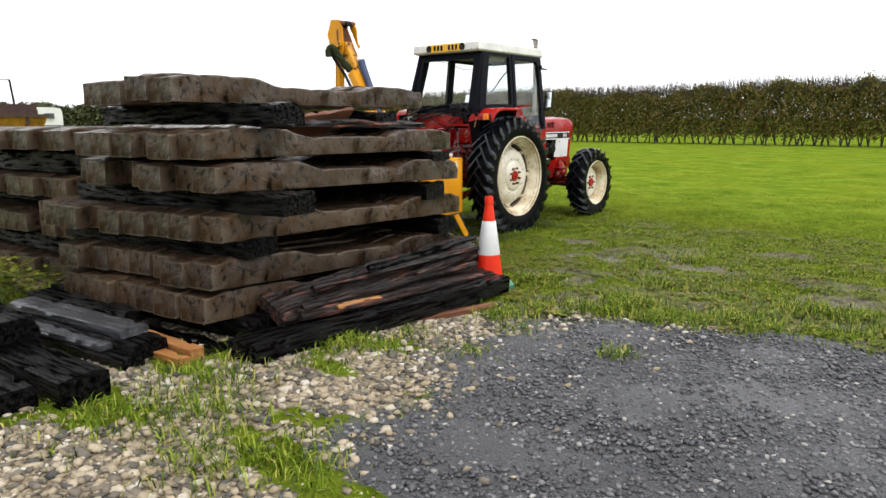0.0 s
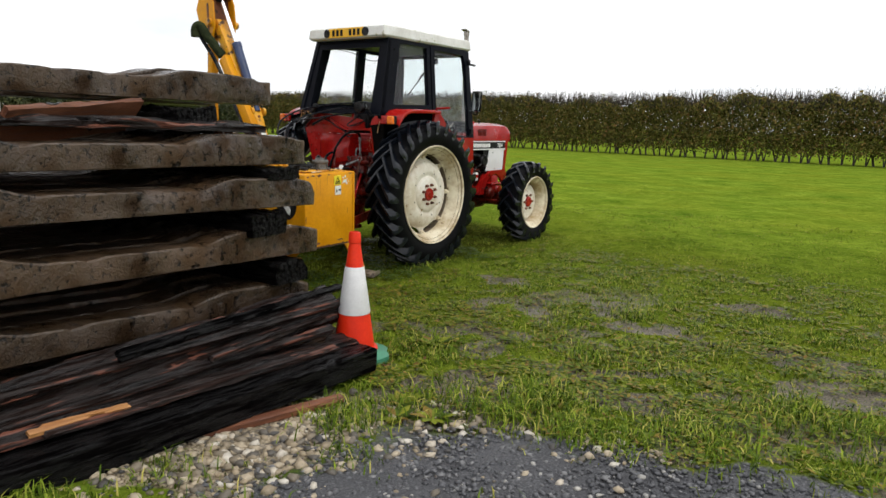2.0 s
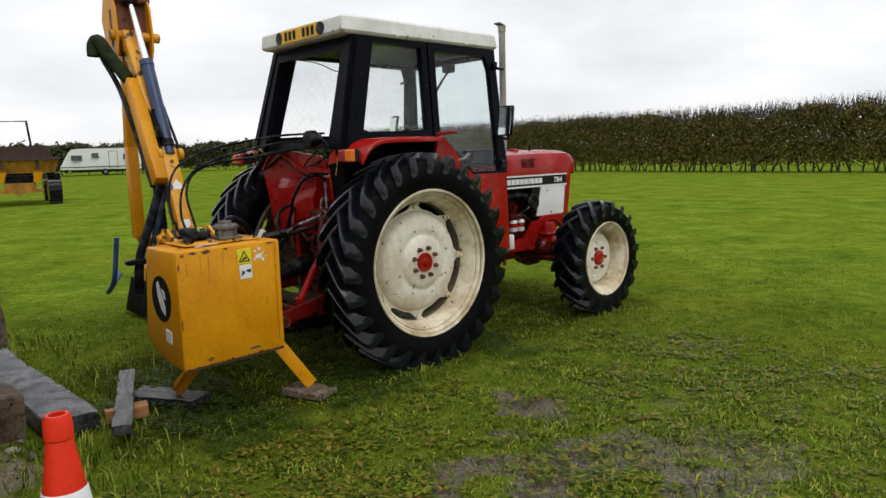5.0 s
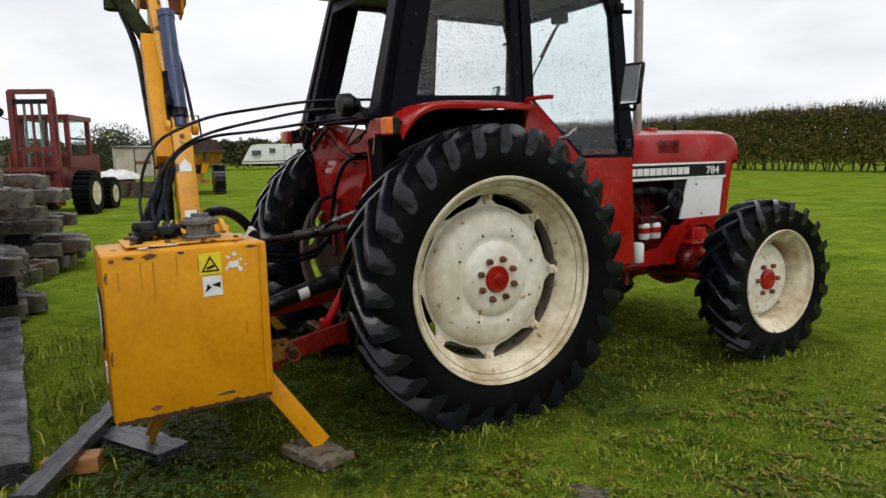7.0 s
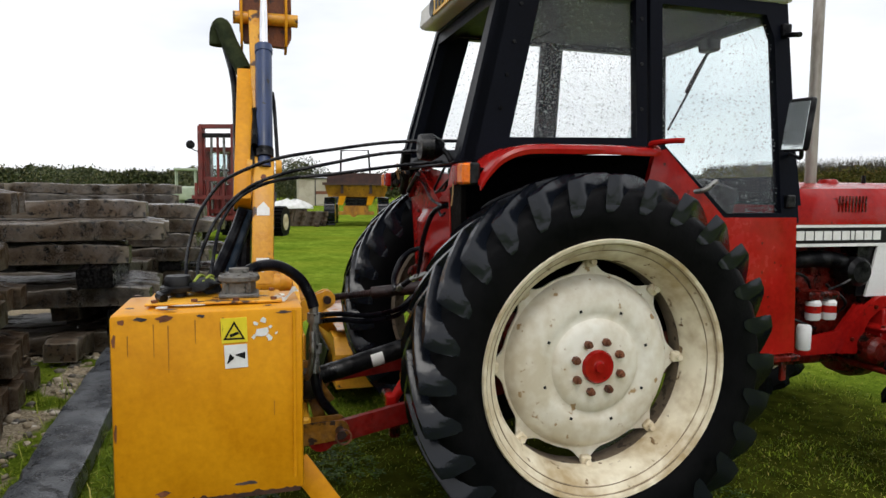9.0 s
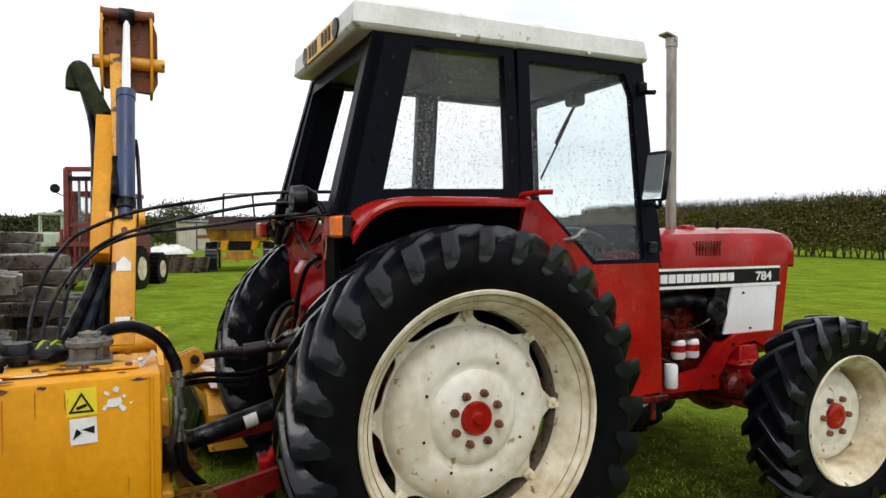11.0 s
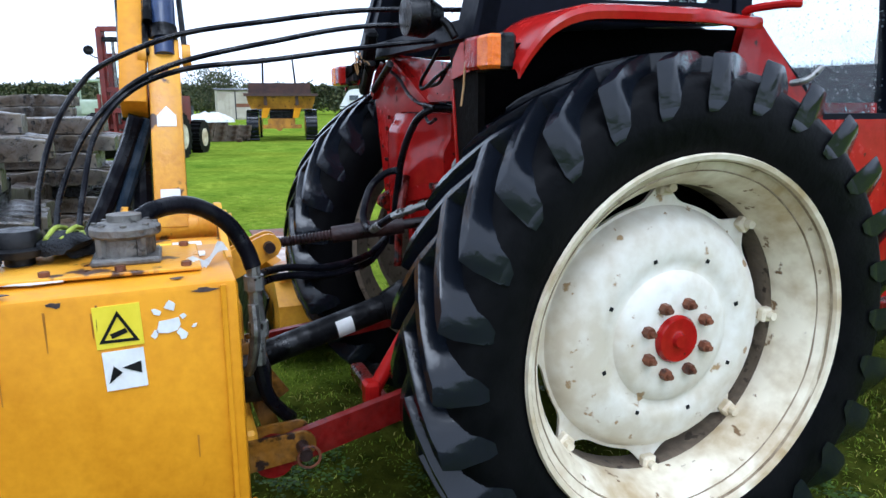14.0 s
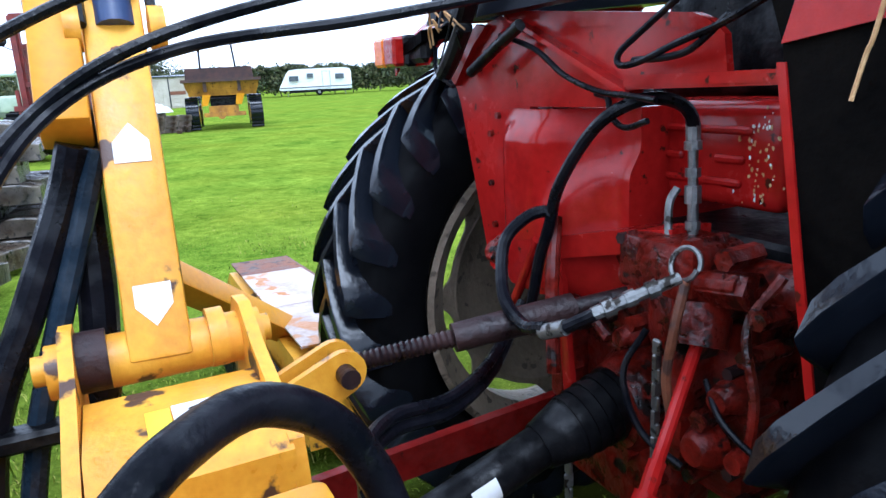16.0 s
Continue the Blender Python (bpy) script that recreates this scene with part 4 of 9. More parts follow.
def hedge(label, p0, p1, height, thick, count, size, clear, stem_step, material, twigs=0):
    p0, p1 = np.array(p0, float), np.array(p1, float)
    d = p1 - p0
    length = np.linalg.norm(d); d /= length
    q = np.array([-d[1], d[0]])
    h = thing("hedge", label, "hedge", (p0[0], p0[1], ground_z(*p0)))
    s = rng.uniform(0, length, count)
    top = height * (1 + 0.05 * np.sin(s * 0.31) + 0.03 * np.sin(s * 1.3 + 1) + 0.03 * np.sin(s * 3.7) * np.sin(s * 0.7) + 0.05 * np.sin(s * 2.3 + 2.0 * np.sin(s * 0.9)) + np.abs(rng.normal(0, 0.06, count)) * (rng.uniform(0, 1, count) < 0.14))
    hz = clear * 0.45 + (top - clear * 0.45) * rng.beta(1.35, 1.0, count)
    thin = np.clip((hz - clear * 0.45) / clear, 0.12, 1)
    keep = rng.uniform(0, 1, count) < thin
    across = rng.uniform(-0.5, 0.5, count) * thick * np.clip(1.1 - 0.25 * hz / height, 0.4, 1)
    xy = p0 + s[:, None] * d + across[:, None] * q
    z0 = np.array([ground_z(a, b) for a, b in xy])
    pts = np.column_stack([xy, z0 + hz])[keep]
    leaf_cloud("foliage", pts, size, material, h)
    bm = bmesh.new()
    t = 0.3
    while t < length:
        base = p0 + t * d + rng.uniform(-0.2, 0.2) * q
        z = ground_z(*base)
        for k in range(2):
            lean = rng.uniform(-0.35, 0.35, 2)
            cyl(bm, (base[0], base[1], z - 0.05), (base[0] + lean[0], base[1] + lean[1], z + clear * 2.0), 0.035 + 0.03 * rng.uniform(), 0.015, 5, False)
        t += stem_step * rng.uniform(0.6, 1.4)
    for k in range(twigs):
        base = p0 + rng.uniform(0, length) * d + rng.uniform(-0.4, 0.4) * thick * q
        z = ground_z(*base) + height * rng.uniform(0.85, 0.98)
        cyl(bm, (base[0], base[1], z), (base[0] + rng.uniform(-0.25, 0.25), base[1] + rng.uniform(-0.25, 0.25), z + rng.uniform(0.25, 0.85)), 0.014, 0.005, 3, False)
    tagged(part("stem", bm, BARK, h), kind="stuff")
    return h


hedge("tall field hedge in dull autumn leaf with bare stems below", (-48, 37), (18, 34), 3.2, 2.0, 290000, 0.082, 0.50, 0.42, LEAF, 11000)
hedge("low distant field hedge behind the caravan", (-78, -70), (-70, 42), 2.95, 2.5, 110000, 0.19, 0.5, 2.5, LEAF_FAR, 900)
hedge("low distant field hedge joining the tall hedge", (-70, 42), (-48, 37), 2.8, 2.0, 20000, 0.17, 0.5, 2.0, LEAF_FAR, 300)


def bush(x, y, r, h, count, label):
    b = thing("bush", label, "bush", (x, y, ground_z(x, y)))
    u = rng.normal(size=(count, 3)); u /= np.linalg.norm(u, axis=1)[:, None]
    k = rng.uniform(0.35, 1.0, count) ** 0.5 * (1 + 0.25 * np.sin(u[:, 0] * 5 + u[:, 2] * 4))
    pts = np.column_stack([x + u[:, 0] * k * r, y + u[:, 1] * k * r, ground_z(x, y) + h * 0.5 + u[:, 2] * k * h * 0.5])
    leaf_cloud("crown", pts, 0.12, LEAF_FAR, b)
    bm = bmesh.new()
    for i in range(6):
        a = i * 1.05
        cyl(bm, (x, y, ground_z(x, y) - 0.1), (x + 0.6 * r * math.cos(a), y + 0.6 * r * math.sin(a), ground_z(x, y) + 0.7 * h), 0.09, 0.02, 5, False)
    part("stem", bm, BARK, b)


bush(-64.0, 3.3, 2.5, 4.4, 6200, "rounded green bush behind the beige shed")
bush(-64.0, -4.5, 3.2, 3.2, 5200, "rounded green bush at the field edge")
bush(-63.0, 9.0, 2.2, 3.0, 3600, "small bush beyond the dumper")
bush(-60.0, -16, 3.5, 3.0, 3600, "far rounded bush on the field edge")

# ---- sleepers and timber ----
def bar_mesh(name, length, width, height, material, waist=0.0, rough=0.006, seed=0, cut=14, split=0.0):
    """A beam along y with rounded, worn edges; waist: a dip in the upper side between the rail seats."""
    bm = bmesh.new()
    rings = []
    sec = [(-0.5, 0.04), (-0.5, 0.5), (-0.5, 0.94), (-0.47, 1.0), (-0.2, 1.0), (0.2, 1.0), (0.47, 1.0), (0.5, 0.94), (0.5, 0.5), (0.5, 0.04), (0.48, 0.0), (0.0, 0.0), (-0.48, 0.0)]
    for i in range(cut + 1):
        t = i / cut
        y = (t - 0.5) * length
        e = abs(t - 0.5) * 2
        dip = waist * (1 - sm(0.30, 0.52, e))
        end = -0.15 * height * sm(0.86, 1.0, e) if waist else 0.0
        row = []
        for j, (u, v) in enumerate(sec):
            k = V3(u * 3 + seed * 7.3, y * 2.6, v * 2 + seed)
            o = noise.noise_vector(k) * rough + noise.noise_vector(k * 4.0) * rough * 0.6
            chip = max(0.0, noise.noise(V3(seed * 3.1, y * 9.0, u * 2 + v)) - 0.15) * rough * 6.0
            if 0.4 < abs(u) and v > 0.85:
                o.z -= chip; o.x -= math.copysign(chip, u)
            if 0 < i < cut:
                o.y += (noise.noise(V3(seed, y * 5, 3.0)) * 0.3) * length / cut
            w = width * (1 - 0.9 * dip)
            if split and v > 0.8:
                o.z -= split * abs(noise.noise(V3(u * 9 + seed, y * 1.2, seed)))
            row.append(bm.verts.new((u * w + o.x, y + o.y, v * (height - dip * height * 1.9 * (1 if waist else 0) + end) + (o.z if v > 0.03 else 0))))
        rings.append(row)
    for a, b in zip(rings, rings[1:]):
        bridge(bm, a, b)
    for row in (rings[0], rings[-1]):
        mid = sum((v.co for v in row), V3(0, 0, 0)) / len(row)
        for pull in (0.10, 0.35):
            inner = [bm.verts.new(v.co.lerp(mid, pull) + noise.noise_vector(v.co * 19.0 + V3(seed, pull, 0)) * rough * 0.4) for v in row]
            bridge(bm, row, inner)
            row = inner
        bm.faces.new(row)
    return mesh_of(name, bm, material, 24)


SLEEPERS = [bar_mesh("sleeper", 2.68, 0.208, 0.172, CONCRETE, 0.16, 0.006, k + 1, 60) for k in range(6)]
SLEEPERS_OLD = [bar_mesh("sleeper", 2.68, 0.25, 0.172, CONCRETE_OLD, 0.07, 0.006, k + 61, 50) for k in range(5)]
BEARERS = [bar_mesh("bearer", 2.35, 0.27, 0.12, TIMBER, 0.0, 0.014, k + 11, 34, 0.03) for k in range(3)]


def lay(name, meshes, m, label, category, group):
    ob = new(name, random.choice(meshes))
    ob.matrix_basis = m
    return tagged(ob, label, category, group)


def stack(base, layers, group, label, meshes=SLEEPERS, pitch=0.262, loose=0.0):
    """Layers of sleepers side by side: (inset, first, count, z at the near end, z at the far end, shift); or bearers laid across."""
    for kind, *row in layers:
        if kind == "s":
            inset, first, count, z0, z1, shift = row
            tilt = math.degrees(math.atan2(z1 - z0, 2.68))
            for k in range(first, first + count):
                j = random.uniform
                m = base @ pose(-(pitch / 2 + inset + pitch * k + j(-0.006, 0.006)), 1.34 + shift + (j(-0.07, 0.07) if k else 0), (z0 + z1) / 2 + j(-0.006, 0.006) * (k > 0), tilt, j(-0.6, 0.6), j(-0.5, 0.5) * (k > 0) + loose * j(-1, 1)) @ pose(0, loose * j(-0.05, 0.03), 0)
                lay("sleeper", meshes, m, label, "railway sleeper", group)
        else:
            along, depth, z, h, name, length = row
            m = base @ pose(-depth, along, z, 0, 0, 90 + random.uniform(-1.5, 1.5)) @ Matrix.Diagonal((1, length / 2.35, h / 0.12, 1))
            lay("bearer", BEARERS, m, "wet black timber bearer between layers of sleepers", "timber", group)


STACK = pose(2.365, -5.441, 0, 0, 0, 7.18)
stack(STACK, [
    ("s", 0.02, 0, 7, 0.315, 0.115, -0.10), ("s", 0.0, 0, 7, 0.505, 0.315, -0.05),
    ("b", 0.28, 0.85, 0.655, 0.11, "", 1.8), ("b", 2.45, 0.85, 0.505, 0.14, "", 1.8),
    ("s", 0.0, 0, 4, 0.765, 0.65, 0.05), ("s", 0.05, 4, 5, 0.755, 0.64, 0.03),
    ("b", 0.34, 0.68, 0.925, 0.125, "", 2.05), ("b", 2.25, 0.85, 0.815, 0.135, "", 1.8),
    ("s", 0.0, 0, 4, 1.055, 0.95, 0.03), ("s", 0.05, 4, 3, 1.06, 0.95, 0.13),
    ("b", 2.42, 0.8, 1.125, 0.07, "", 1.6),
    ("s", 0.08, 0, 6, 1.245, 1.205, 0.02),
    ("b", 0.50, 0.72, 1.44, 0.13, "", 1.7), ("b", 2.05, 0.95, 1.385, 0.15, "", 1.3),
    ("s", 0.45, 0, 1, 1.575, 1.565, 0.12), ("s", 0.665, 0, 1, 1.59, 1.575, 0.10), ("s", 0.95, 0, 1, 1.565, 1.555, 0.12), ("s", 1.165, 0, 1, 1.565, 1.555, 0.13),
], "sleepers of the tall stack", "worn brown concrete railway sleeper with a waisted middle", SLEEPERS, 0.214)
STACK_M = pose(0.36, -5.40, 0, 0, 0, 5)
stack(STACK_M, [
    ("s", 0.0, 0, 12, 0.03, 0.03, 0.10), ("s", 0.05, 0, 12, 0.215, 0.215, 0.05), ("b", 0.3, 0.8, 0.40, 0.15, "", 2.4), ("b", 2.3, 0.8, 0.40, 0.15, "", 2.4),
    ("s", 0.02, 0, 12, 0.58, 0.58, 0.04), ("b", 0.5, 0.8, 0.76, 0.11, "", 2.4), ("b", 2.3, 0.8, 0.76, 0.11, "", 2.4),
    ("s", 0.0, 0, 12, 0.89, 0.89, 0.0), ("b", 0.25, 0.75, 1.07, 0.17, "", 2.4), ("b", 2.3, 0.8, 1.07, 0.17, "", 2.4),
    ("s", 0.0, 0, 12, 1.25, 1.25, 0.02),
], "sleepers of the middle stack", "wet brown concrete railway sleeper in a stack behind the tall one", SLEEPERS, 0.214)
# two timbers below the stack
for along, depth in ((0.25, 0.95), (2.3, 0.95)):
    lay("bearer", BEARERS, STACK @ pose(-depth, along, 0.20 - 0.085 * along, 0, 0, 90) @ Matrix.Diagonal((1, 0.9, 1.0, 1)), "wet black timber bearer on the ground under the stack", "timber", "sleepers of the tall stack")

STACK_W = pose(-3.05, -4.75, 0, 0, 0, 4)
stack(STACK_W, [
    ("s", 0.0, 0, 5, 0.03, 0.03, 0.0), ("b", 0.4, 0.7, 0.205, 0.22, "", 1.6), ("b", 2.42, 0.55, 0.205, 0.22, "", 1.5),
    ("s", -0.06, 0, 5, 0.43, 0.43, 0.0), ("b", 2.20, 0.55, 0.605, 0.18, "", 1.5), ("b", 0.4, 0.7, 0.605, 0.18, "", 1.6),
    ("s", 0.02, 0, 5, 0.795, 0.79, -0.25), ("s", -0.04, 0, 4, 0.985, 0.99, 0.06),
    ("s", 0.55, 0, 2, 1.165, 1.165, -0.10),
], "sleepers of the lower stack", "wet grey-brown concrete railway sleeper in an uneven stack", SLEEPERS_OLD, loose=2.2)
STACK_X = pose(-6.15, -4.6, 0.04, 0, 0, -6)
stack(STACK_X, [("s", 0.0, 0, 6, 0.02, 0.02, 0.1), ("s", 0.1, 0, 5, 0.2, 0.2, 0.25), ("b", 0.4, 0.9, 0.375, 0.12, "", 1.6), ("b", 2.3, 0.9, 0.375, 0.12, "", 1.6),
                ("s", 0.05, 0, 5, 0.495, 0.495, 0.15), ("s", 0.2, 0, 4, 0.67, 0.67, -0.1), ("s", 0.25, 0, 4, 0.85, 0.85, 0.1), ("s", 0.4, 0, 3, 1.03, 1.03, 0.0)],
      "sleepers of the broken stack", "weathered concrete railway sleeper in a slumped stack", SLEEPERS_OLD, loose=3.5)
for bx, by, turn in ((-9.3, -5.2, 3), (-12.6, -6.6, -4)):
    stack(pose(bx, by, ground_z(bx, by), 0, 0, turn), [("s", 0.0, 0, 8, 0.02, 0.02, 0), ("s", 0.0, 0, 8, 0.2, 0.2, 0), ("b", 0.4, 1.0, 0.375, 0.12, "", 2.2), ("b", 2.3, 1.0, 0.375, 0.12, "", 2.2),
          ("s", 0.0, 0, 8, 0.495, 0.495, 0), ("s", 0.1, 0, 7, 0.675, 0.675, 0), ("s", 0.1, 0, 7, 0.855, 0.855, 0.1), ("s", 0.3, 0, 6, 1.035, 1.035, 0), ("s", 0.5, 0, 5, 1.215, 1.215, 0)],
          "sleepers of the far stacks", "weathered grey concrete railway sleeper in a far stack", SLEEPERS_OLD)
# slumped sleepers between the two western stacks
for x, y, z, rx, ry, rz in ((-4.35, -1.75, 0.06, 2, 4, 62), (-4.2, -1.95, 0.24, 0, -6, 75), (-5.2, -1.7, 0.05, 0, 3, 50), (-5.0, -2.0, 0.24, 3, 8, 66), (-5.4, -1.9, 0.44, -4, 5, 80), (-3.5, -1.95, 0.03, 0, 0, 84)):
    lay("sleeper", SLEEPERS_OLD, pose(x, y - 0.75, z + 0.02, rx, ry, rz) @ Matrix.Diagonal((1, 0.55, 1, 1)), "broken end of a concrete sleeper lying askew", "railway sleeper", "slumped sleepers")


def beam_between(name, p0, p1, width, height, material, roll=0, seed=0, rough=0.008, split=0.0, label="", category="timber", group=""):
    """A timber whose lower side runs from p0 to p1."""
    p0, p1 = Vector(p0), Vector(p1)
    d = p1 - p0
    ob = new(name, bar_mesh(name, d.length, width, height, material, 0.0, rough, seed, 34, split))
    yaw = math.degrees(math.atan2(-d.x, d.y))
    tilt = math.degrees(math.asin(d.z / d.length))
    ob.matrix_basis = Matrix.Translation((p0 + p1) / 2) @ pose(0, 0, 0, 0, 0, yaw) @ pose(0, 0, 0, tilt, 0, 0) @ pose(0, 0, 0, 0, roll, 0)
    return tagged(ob, label, category, group)


beam_between("timber_beam", (2.67, -5.52, 0.135), (2.52, -2.86, 0.02), 0.25, 0.14, TIMBER, 0, 21, 0.010, 0.01, "long wet black timber beam lying on the ground before the stack")
beam_between("split_timber", (2.44, -5.15, 0.29), (2.14, -2.74, 0.30), 0.26, 0.09, ROTTEN, 38, 22, 0.016, 0.05, "rotten black timber leaning against the stack")
beam_between("split_timber", (2.50, -4.95, 0.20), (2.17, -2.74, 0.12), 0.16, 0.07, ROTTEN, 24, 23, 0.016, 0.05, "rotten split plank with pinkish broken edges")
beam_between("split_timber", (2.53, -5.05, 0.275), (2.42, -2.84, 0.125), 0.16, 0.06, ROTTEN, 6, 24, 0.014, 0.04, "rotten split plank lying on the black beam")
beam_between("split_timber", (2.46, -5.05, 0.27), (2.40, -4.15, 0.27), 0.05, 0.035, FRESH, 10, 25, 0.008, 0.01, "short splinter with a fresh orange break")
for k, (a, b, w, h, roll, mt, lab) in enumerate((((2.56, -5.00, 0.315), (2.36, -2.95, 0.235), 0.05, 0.035, 30, ROTTEN, "ragged dark lath on the leaning timbers"), ((2.60, -4.70, 0.265), (2.50, -3.05, 0.17), 0.06, 0.03, 12, ROTTEN, "ragged dark lath on the leaning timbers"),
        ((2.47, -4.85, 0.395), (2.24, -2.65, 0.335), 0.045, 0.04, 40, ROTTEN, "ragged dark lath on the leaning timbers"), ((2.60, -4.75, 0.285), (2.585, -4.35, 0.262), 0.030, 0.02, 20, FRESH, "splinter with a paler broken side"),
        ((2.42, -4.3, 0.43), (2.10, -2.62, 0.40), 0.05, 0.03, 50, TIMBER, "narrow black lath against the stack"), ((2.52, -3.9, 0.33), (2.20, -2.55, 0.27), 0.03, 0.03, 15, ROTTEN, "reddish splintered lath on the leaning timbers"))):
    beam_between("lath", a, b, w, h, mt, roll, 80 + k, 0.007, 0.015, lab, group="laths on the leaning timbers")
beam_between("batten", (2.55, -4.55, 0.05), (2.80, -3.30, 0.012), 0.055, 0.035, BATTEN, 4, 26, 0.004, 0.0, "red-brown wooden batten lying on the gravel")
beam_between("timber_beam", (2.44, -5.49, 0.05), (0.95, -5.68, 0.03), 0.22, 0.14, TIMBER, 0, 27, 0.01, 0.02, "wet black timber at the foot of the stack")
for k, (a, b, w, h, mt, lab) in enumerate((((1.00, -5.96, 0.18), (2.26, -5.82, 0.18), 0.22, 0.10, TIMBER, "wet black plank in a small pile"), ((1.05, -6.10, 0.14), (2.32, -5.95, 0.14), 0.13, 0.09, TIMBER, "wet black plank in a small pile"),
        ((0.92, -5.97, 0.28), (2.12, -5.83, 0.28), 0.17, 0.05, GREY_WOOD, "shiny wet grey plank on the pile"), ((1.10, -6.10, 0.23), (2.10, -5.98, 0.23), 0.09, 0.035, GREY_WOOD, "shiny wet grey plank on the pile"), ((0.76, -5.81, 0.28), (1.80, -5.69, 0.28), 0.15, 0.055, TIMBER, "short dark plank on the pile"),
        ((1.62, -5.68, 0.14), (2.46, -5.66, 0.15), 0.085, 0.08, FRESH, "orange-brown squared timber lying by the stack"), ((1.80, -5.79, 0.13), (2.50, -5.755, 0.14), 0.075, 0.07, FRESH, "orange-brown squared timber lying by the stack"))):
    beam_between("plank", a, b, w, h, mt, 0, 30 + k, 0.006, 0.006, lab, group="planks by the stack")
for k, (a, b, w, h) in enumerate((((1.0, -6.36, 0.13), (2.58, -6.31, 0.14), 0.24, 0.16), ((0.9, -6.64, 0.11), (2.45, -6.60, 0.12), 0.26, 0.15), ((0.4, -6.40, 0.29), (1.80, -6.32, 0.295), 0.25, 0.13), ((0.3, -6.50, 0.425), (1.35, -6.46, 0.425), 0.25, 0.13))):
    beam_between("timber_beam", a, b, w, h, TIMBER, 0, 40 + k, 0.012, 0.01, "wet black squared timber in a low pile", group="black timbers by the track")
beam_between("split_timber", (3.05, -5.0, 0.035), (3.22, -4.95, 0.035), 0.03, 0.02, ROTTEN, 0, 47, 0.004, 0.0, "small dark stick on the chippings")
# rotten pieces and flakes between the top layers
beam_between("split_timber", (1.92, -4.5, 1.40), (1.62, -3.7, 1.47), 0.22, 0.03, BATTEN, -48, 48, 0.01, 0.0, "reddish broken board between the top sleepers")
beam_between("split_timber", (1.95, -4.9, 1.43), (1.75, -3.0, 1.40), 0.2, 0.05, ROTTEN, 4, 49, 0.02, 0.03, "dark rotten board between the top sleepers")
beam_between("concrete_slab", (-2.9, -2.33, 0.03), (0.36, -2.195, 0.02), 0.27, 0.10, WET_SLAB, 0, 51, 0.010, 0.0, "long wet grey concrete slab lying beside the gravel", "slab")
beam_between("plank", (-0.45, -1.64, 0.03), (0.78, -2.08, 0.10), 0.10, 0.05, GREY_WOOD, 0, 52, 0.005, 0.0, "grey wet plank lying in the grass")
beam_between("plank", (-0.02, -1.74, 0.012), (0.42, -1.50, 0.012), 0.17, 0.05, GREY_WOOD, 0, 53, 0.006, 0.0, "grey plank under the machine's foot")
beam_between("plank", (0.60, -0.98, 0.005), (0.88, -0.88, 0.005), 0.18, 0.04, MUD, 0, 54, 0.006, 0.0, "mud-brown flat stone under the machine's foot")
beam_between("plank", (0.30, -2.02, 0.02), (0.36, -1.80, 0.02), 0.1, 0.07, FRESH, 0, 55, 0.006, 0.0, "short brown timber offcut")


def bolt_pair(x, y, z):
    b = thing("rail_bolt", "rusty rail fixing bolt on the top sleeper", "bolt", (x, y, z), "rail bolts")
    P(lathe, "head", RUST, b, [(0.0, 0.032), (0.02, 0.030), (0.025, 0.014), (0.025, 0.0), (0.0, 0.0)], (x, y, z), 10, False, "z")
    P(cyl, "washer", RUST, b, (x, y, z - 0.008), (x, y, z + 0.002), 0.036, n=12)


for s, d in ((0.75, 0.68), (1.0, 0.68), (2.2, 0.3), (2.32, 0.34)):
    q = STACK @ V3(-d, s, 0)
    bolt_pair(q.x, q.y, 1.728 if d > 0.5 else 1.378)


def traffic_cone(x, y):
    z = ground_z(x, y)
    c = thing("traffic_cone", "red and white traffic cone on a green rubber base", "traffic cone", (x, y, z))
    bm = bmesh.new()
    r, rings = 0.225, []
    for rad, h in ((r, 0.0), (r, 0.035), (r - 0.03, 0.055)):
        rings.append([bm.verts.new((x + rad * math.cos(math.pi / 4 * i + 0.39) * 1.04, y + rad * math.sin(math.pi / 4 * i + 0.39) * 1.04, z + h)) for i in range(8)])
    bridge(bm, rings[0], rings[1]); bridge(bm, rings[1], rings[2])
    bm.faces.new(rings[0][::-1]); bm.faces.new(rings[2])
    part("base", bm, CONE_G, c, "green octagonal rubber base")
    P(lathe, "body", CONE_R, c, [(0.150, 0.055), (0.148, 0.075), (0.128, 0.085), (0.036, 0.735), (0.034, 0.74), (0.039, 0.745), (0.037, 0.80), (0.030, 0.812), (0.022, 0.812), (0.022, 0.75)], (x, y, z), 32, False, "z")
    def rad(h):
        return 0.128 + (0.036 - 0.128) * (h - 0.085) / 0.65 + 0.002
    P(lathe, "sleeve", CONE_W, c, [(rad(0.300), 0.300), (rad(0.303) + 0.002, 0.304), (rad(0.592) + 0.002, 0.592), (rad(0.596), 0.596)], (x, y, z), 32, False, "z", label="white reflective sleeve")


traffic_cone(2.335, -2.715)

# ---- tractor ----
CX = -0.045


def mx(x):
    """The same place on the tractor's other side."""
    return 2 * CX - x


